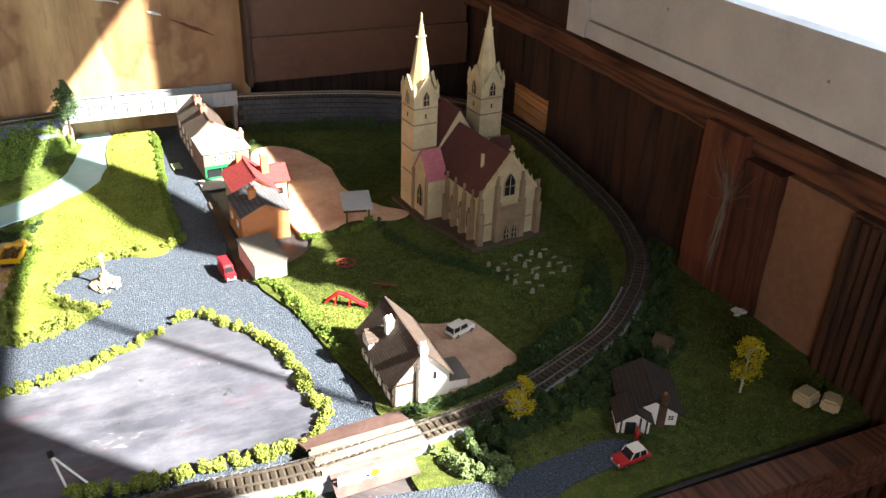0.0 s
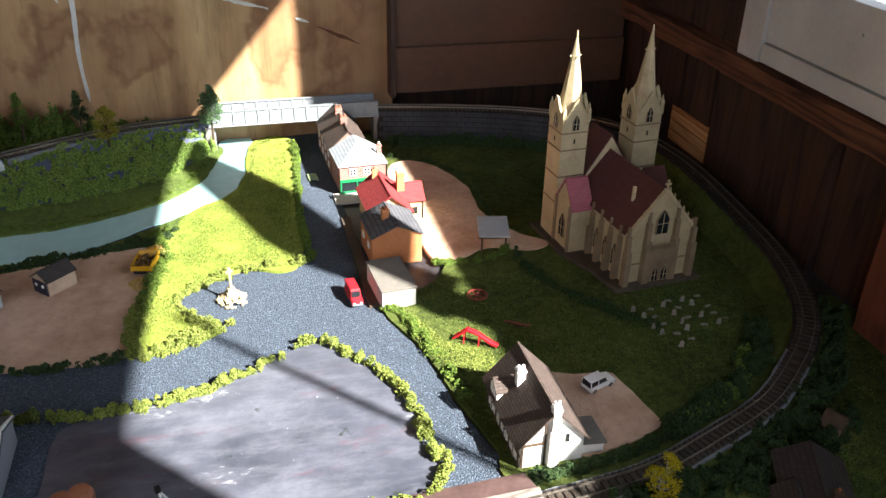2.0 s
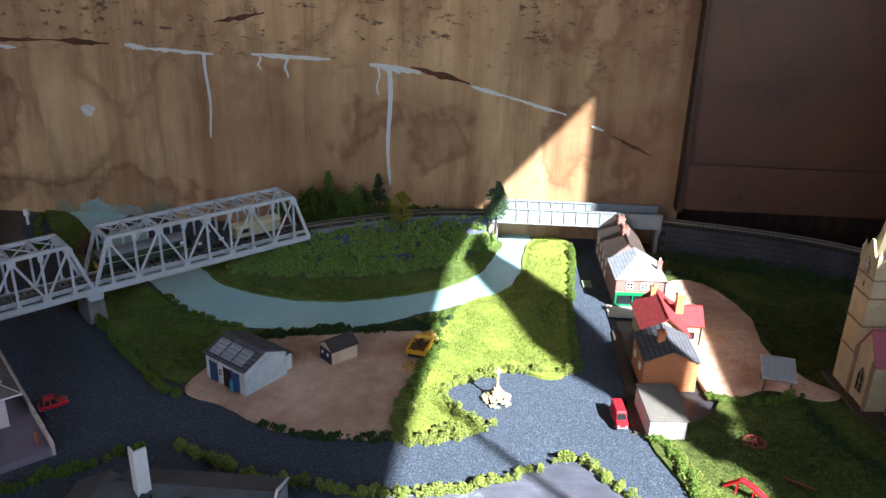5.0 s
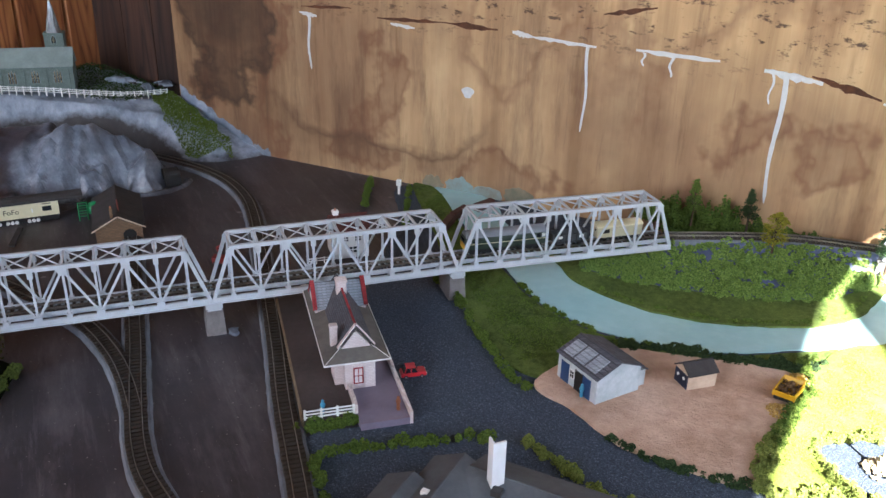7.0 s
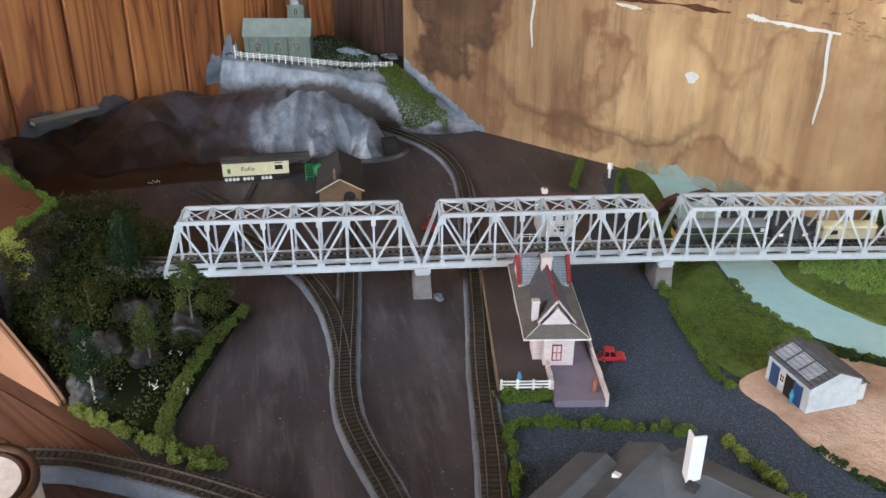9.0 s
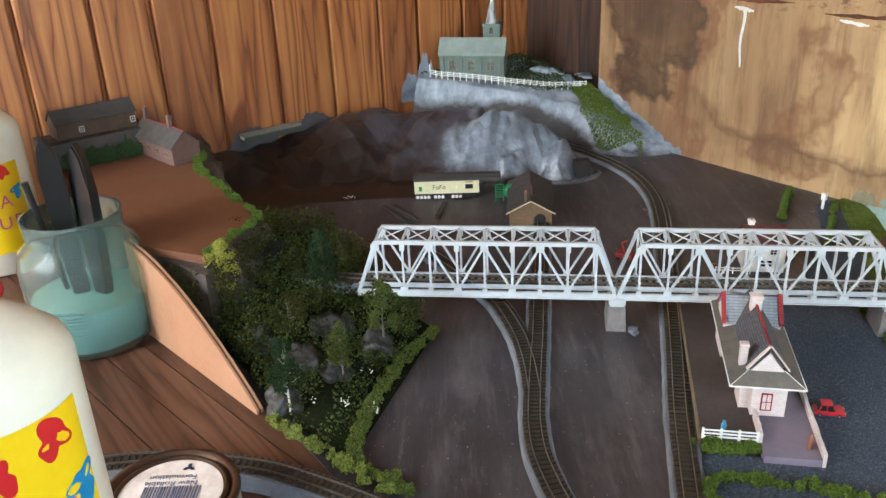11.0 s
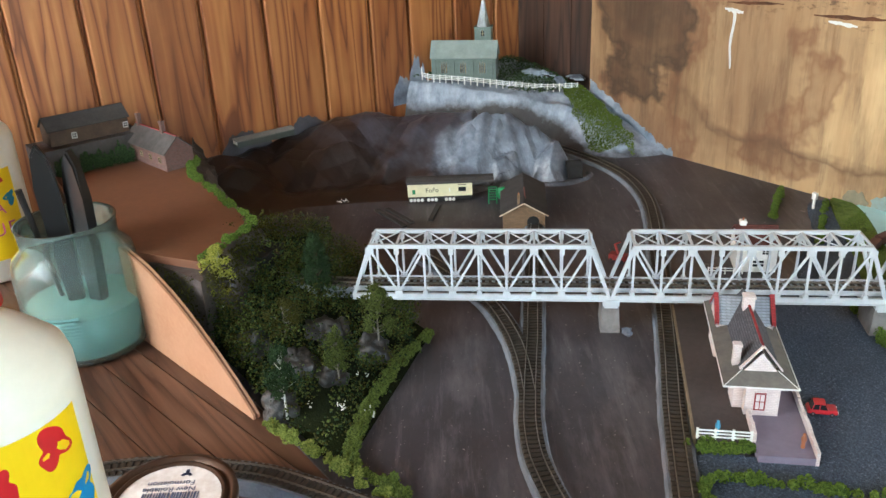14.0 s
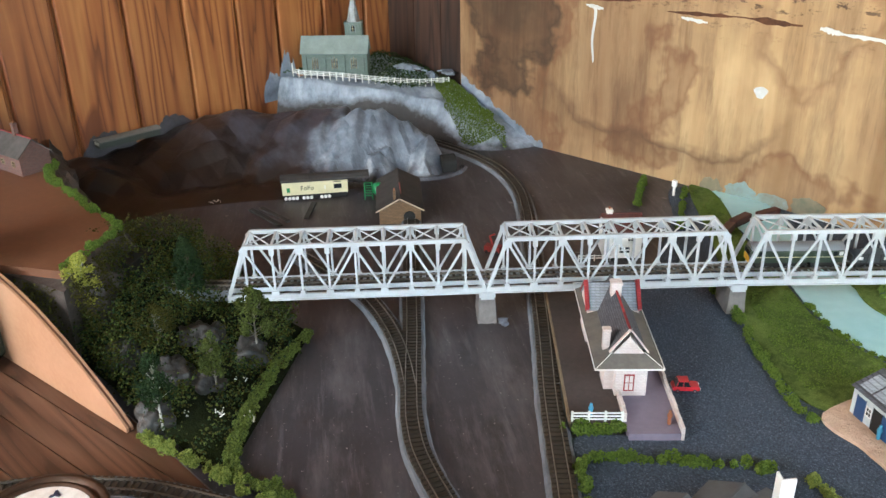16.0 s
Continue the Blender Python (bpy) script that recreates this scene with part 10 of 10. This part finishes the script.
def paint_tin():
    t = thing("paint_tin", "small paint tin with a brown rim and paper label", "tin", (-0.5605, 0.1765, -0.0005), 0)
    R, H = 0.042, 0.046
    bm = bmesh.new()
    lathe(bm, [(R * 0.97, 0), (R, 0.002), (R, H - 0.006), (R * 0.97, H - 0.004)], 44)
    part("body", bm, "tin_side", t, "pale tin side", True)
    bm = bmesh.new()
    lathe(bm, [(R * 0.985, H - 0.005), (R * 1.03, H - 0.003), (R * 1.02, H + 0.001), (R * 0.93, H + 0.0012), (R * 0.90, H - 0.002), (R * 0.86, H - 0.0025), (R * 0.84, H + 0.0005), (R * 0.80, H + 0.0006), (R * 0.78, H - 0.0015)], 44)
    part("rim", bm, "tin_rim", t, "tarnished brown rim", True)
    bm = bmesh.new()
    lathe(bm, [(R * 0.78, H - 0.0022), (R * 0.775, H - 0.0012), (R * 0.2, H - 0.0010)], 44)
    lid = part("lid_label", bm, "lid_paper", t, "torn whitish paper label")
    m = pose(0, 0, H - 0.0008, 0, 0, 234)
    for body, y, size in (("New Rollable", 0.0130, 0.0062), ("Formulation", 0.0190, 0.0062)):
        curve = bpy.data.curves.new("lettering", "FONT")
        curve.body, curve.size, curve.align_x, curve.extrude = body, size, "CENTER", 0.0001
        curve.materials.append(M["label_ink"])
        ob = new("lettering", curve)
        ob.parent = lid
        ob.matrix_local = m @ Matrix.Translation((0.002, -y + 0.002, 0))
    rng = random.Random(21)
    x = -0.018
    bm = bmesh.new()
    while x < 0.018:
        w = rng.uniform(0.0005, 0.0016)
        box(bm, x, x + w, -0.006, 0.016, -0.0001, 0.0002, m)
        x += w + rng.uniform(0.0005, 0.0012)
    part("barcode", bm, "label_ink", lid, "dark printed bars")
    bm = bmesh.new()
    splat_c = [(0.0038 * (0.7 + 0.4 * math.sin(3 * k)) * math.cos(k), 0.0038 * (0.7 + 0.4 * math.sin(3 * k)) * math.sin(k)) for k in (2 * math.pi * j / 14 for j in range(14))]
    prism(bm, splat_c, -0.0001, 0.0003, m @ Matrix.Translation((-0.006, -0.024, 0)))
    part("paint_spot", bm, "blue_dark", lid, "dark blue paint spot")


M["tin_side"] = grainy("tin_side", "8d8174", "b9ab98", 40, 250, 0.5)
M["tin_rim"] = plain("tin_rim", "4e3a2e", 0.35, 0.5, 0.08)
M["lid_paper"] = grainy("lid_paper", "b9a698", "e6e0da", 45, 250, 0.7, 0.1)
M["label_ink"] = plain("label_ink", "5b5f74", 0.6)
paint_tin()


# ---- marks on the walls ----
def filler():
    """Smears and runs of white filler along the crack in the plywood."""
    rng = random.Random(31)
    smears = [((-0.782, 0.216), (-0.755, 0.213), 0.005), ((-0.64, 0.214), (-0.605, 0.211), 0.004), ((-0.470, 0.220), (-0.445, 0.2165), 0.006), ((-0.445, 0.2165), (-0.365, 0.2125), 0.0045), ((-0.318, 0.2145), (-0.225, 0.212), 0.005), ((-0.178, 0.208), (-0.118, 0.201), 0.008), ((-0.058, 0.187), (-0.02, 0.178), 0.005), ((-0.02, 0.178), (0.055, 0.158), 0.004), ((0.085, 0.146), (0.10, 0.141), 0.003)]
    for (xa, za), (xb, zb), h in smears:
        bm = bmesh.new()
        n = 14
        top, bot = [], []
        for k in range(n + 1):
            u = k / n
            x, z = xa + (xb - xa) * u, za + (zb - za) * u
            f = math.sin(math.pi * min(max(u, 0.06), 0.94)) ** 0.5
            top.append((x, z + h * 0.5 * f * rng.uniform(0.6, 1.2))), bot.append((x, z - h * 0.5 * f * rng.uniform(0.5, 1.6)))
        profile(bm, top + bot[::-1], WALL_Y - 0.0016, WALL_Y + 0.001)
        solid("filler_smear", bm, "plaster", "smear of white filler on plywood", "filler", group="filler marks")
    for x, z0, z1, w in ((-0.768, 0.214, 0.140, 0.0040), (-0.374, 0.213, 0.110, 0.0038), (-0.277, 0.211, 0.188, 0.0034), (-0.309, 0.212, 0.197, 0.003), (-0.155, 0.206, 0.060, 0.0060), (-0.168, 0.206, 0.172, 0.003)):
        bm = bmesh.new()
        left, right, n = [], [], 16
        for k in range(n + 1):
            u = k / n
            z = z0 + (z1 - z0) * u
            sway = 0.0016 * math.sin(7 * u + x * 40)
            ww = w * (1.0 - 0.45 * u) * rng.uniform(0.85, 1.1) * (1 if k < n else 0.3)
            left.append((x - ww / 2 + sway, z)), right.append((x + ww / 2 + sway, z))
        profile(bm, left + right[::-1], WALL_Y - 0.0014, WALL_Y + 0.001)
        solid("filler_run", bm, "plaster", "run of white filler down the plywood", "filler", group="filler marks")
    for x, z, r in ((-0.527, 0.138, 0.008),):
        bm = bmesh.new()
        profile(bm, [(x + r * (1 + 0.25 * math.sin(3 * k)) * math.cos(k), z + r * 0.9 * math.sin(k)) for k in (2 * math.pi * j / 16 for j in range(16))], WALL_Y - 0.0008, WALL_Y + 0.001)
        solid("filler_spot", bm, "plaster", "white filler spot on plywood", "filler", group="filler marks")
    # blue-green scene paint daubed above the river's end
    for k, (x, z, w, h, m) in enumerate(((-0.535, 0.010, 0.040, 0.012, "daub_cyan"), (-0.495, 0.004, 0.045, 0.012, "daub_cyan"), (-0.575, 0.004, 0.030, 0.014, "daub_green"), (-0.450, 0.010, 0.040, 0.014, "daub_green"))):
        bm = bmesh.new()
        ring = [(x + w * 0.5 * (1 + 0.35 * noise.noise(Vector((math.cos(a) * 2, math.sin(a) * 2, k)))) * math.cos(a), z + h * (1 + 0.4 * noise.noise(Vector((math.cos(a) * 2.5, math.sin(a) * 3, k + 5)))) * math.sin(a)) for a in (2 * math.pi * j / 44 for j in range(44))]
        profile(bm, ring, WALL_Y - 0.0006 - 0.0002 * k, WALL_Y + 0.001)
        solid("paint_daub", bm, m, "daub of thin scenery paint on plywood", "paint", group="paint daubs")
    # dark gouges above the crack
    for xa, za, xb, zb, h in ((-0.66, 0.219, -0.56, 0.222, 0.006), (-0.56, 0.222, -0.49, 0.220, 0.008), (-0.13, 0.207, -0.06, 0.190, 0.009), (-0.78, 0.224, -0.70, 0.228, 0.005), (0.11, 0.135, 0.16, 0.112, 0.006), (-0.36, 0.250, -0.30, 0.262, 0.007)):
        bm = bmesh.new()
        top, bot = [], []
        for k in range(11):
            u = k / 10
            f = math.sin(math.pi * min(max(u, 0.08), 0.92))
            x, z = xa + (xb - xa) * u, za + (zb - za) * u
            top.append((x, z + h * 0.5 * f * rng.uniform(0.4, 1.2))), bot.append((x, z - h * 0.5 * f * rng.uniform(0.4, 1.2)))
        profile(bm, top + bot[::-1], WALL_Y - 0.0006, WALL_Y + 0.001)
        solid("gouge", bm, "gouge", "dark splintered gouge in plywood", "gouge", group="gouges")


M["daub_cyan"] = grainy("daub_cyan", "7d7a6c", "86a3a3", 30, 200, 0.6)
M["daub_green"] = grainy("daub_green", "4f5a4c", "8a8068", 30, 200, 0.6)
M["gouge"] = grainy("gouge", "3a2012", "5e3820", 60, 300, 0.9)
filler()
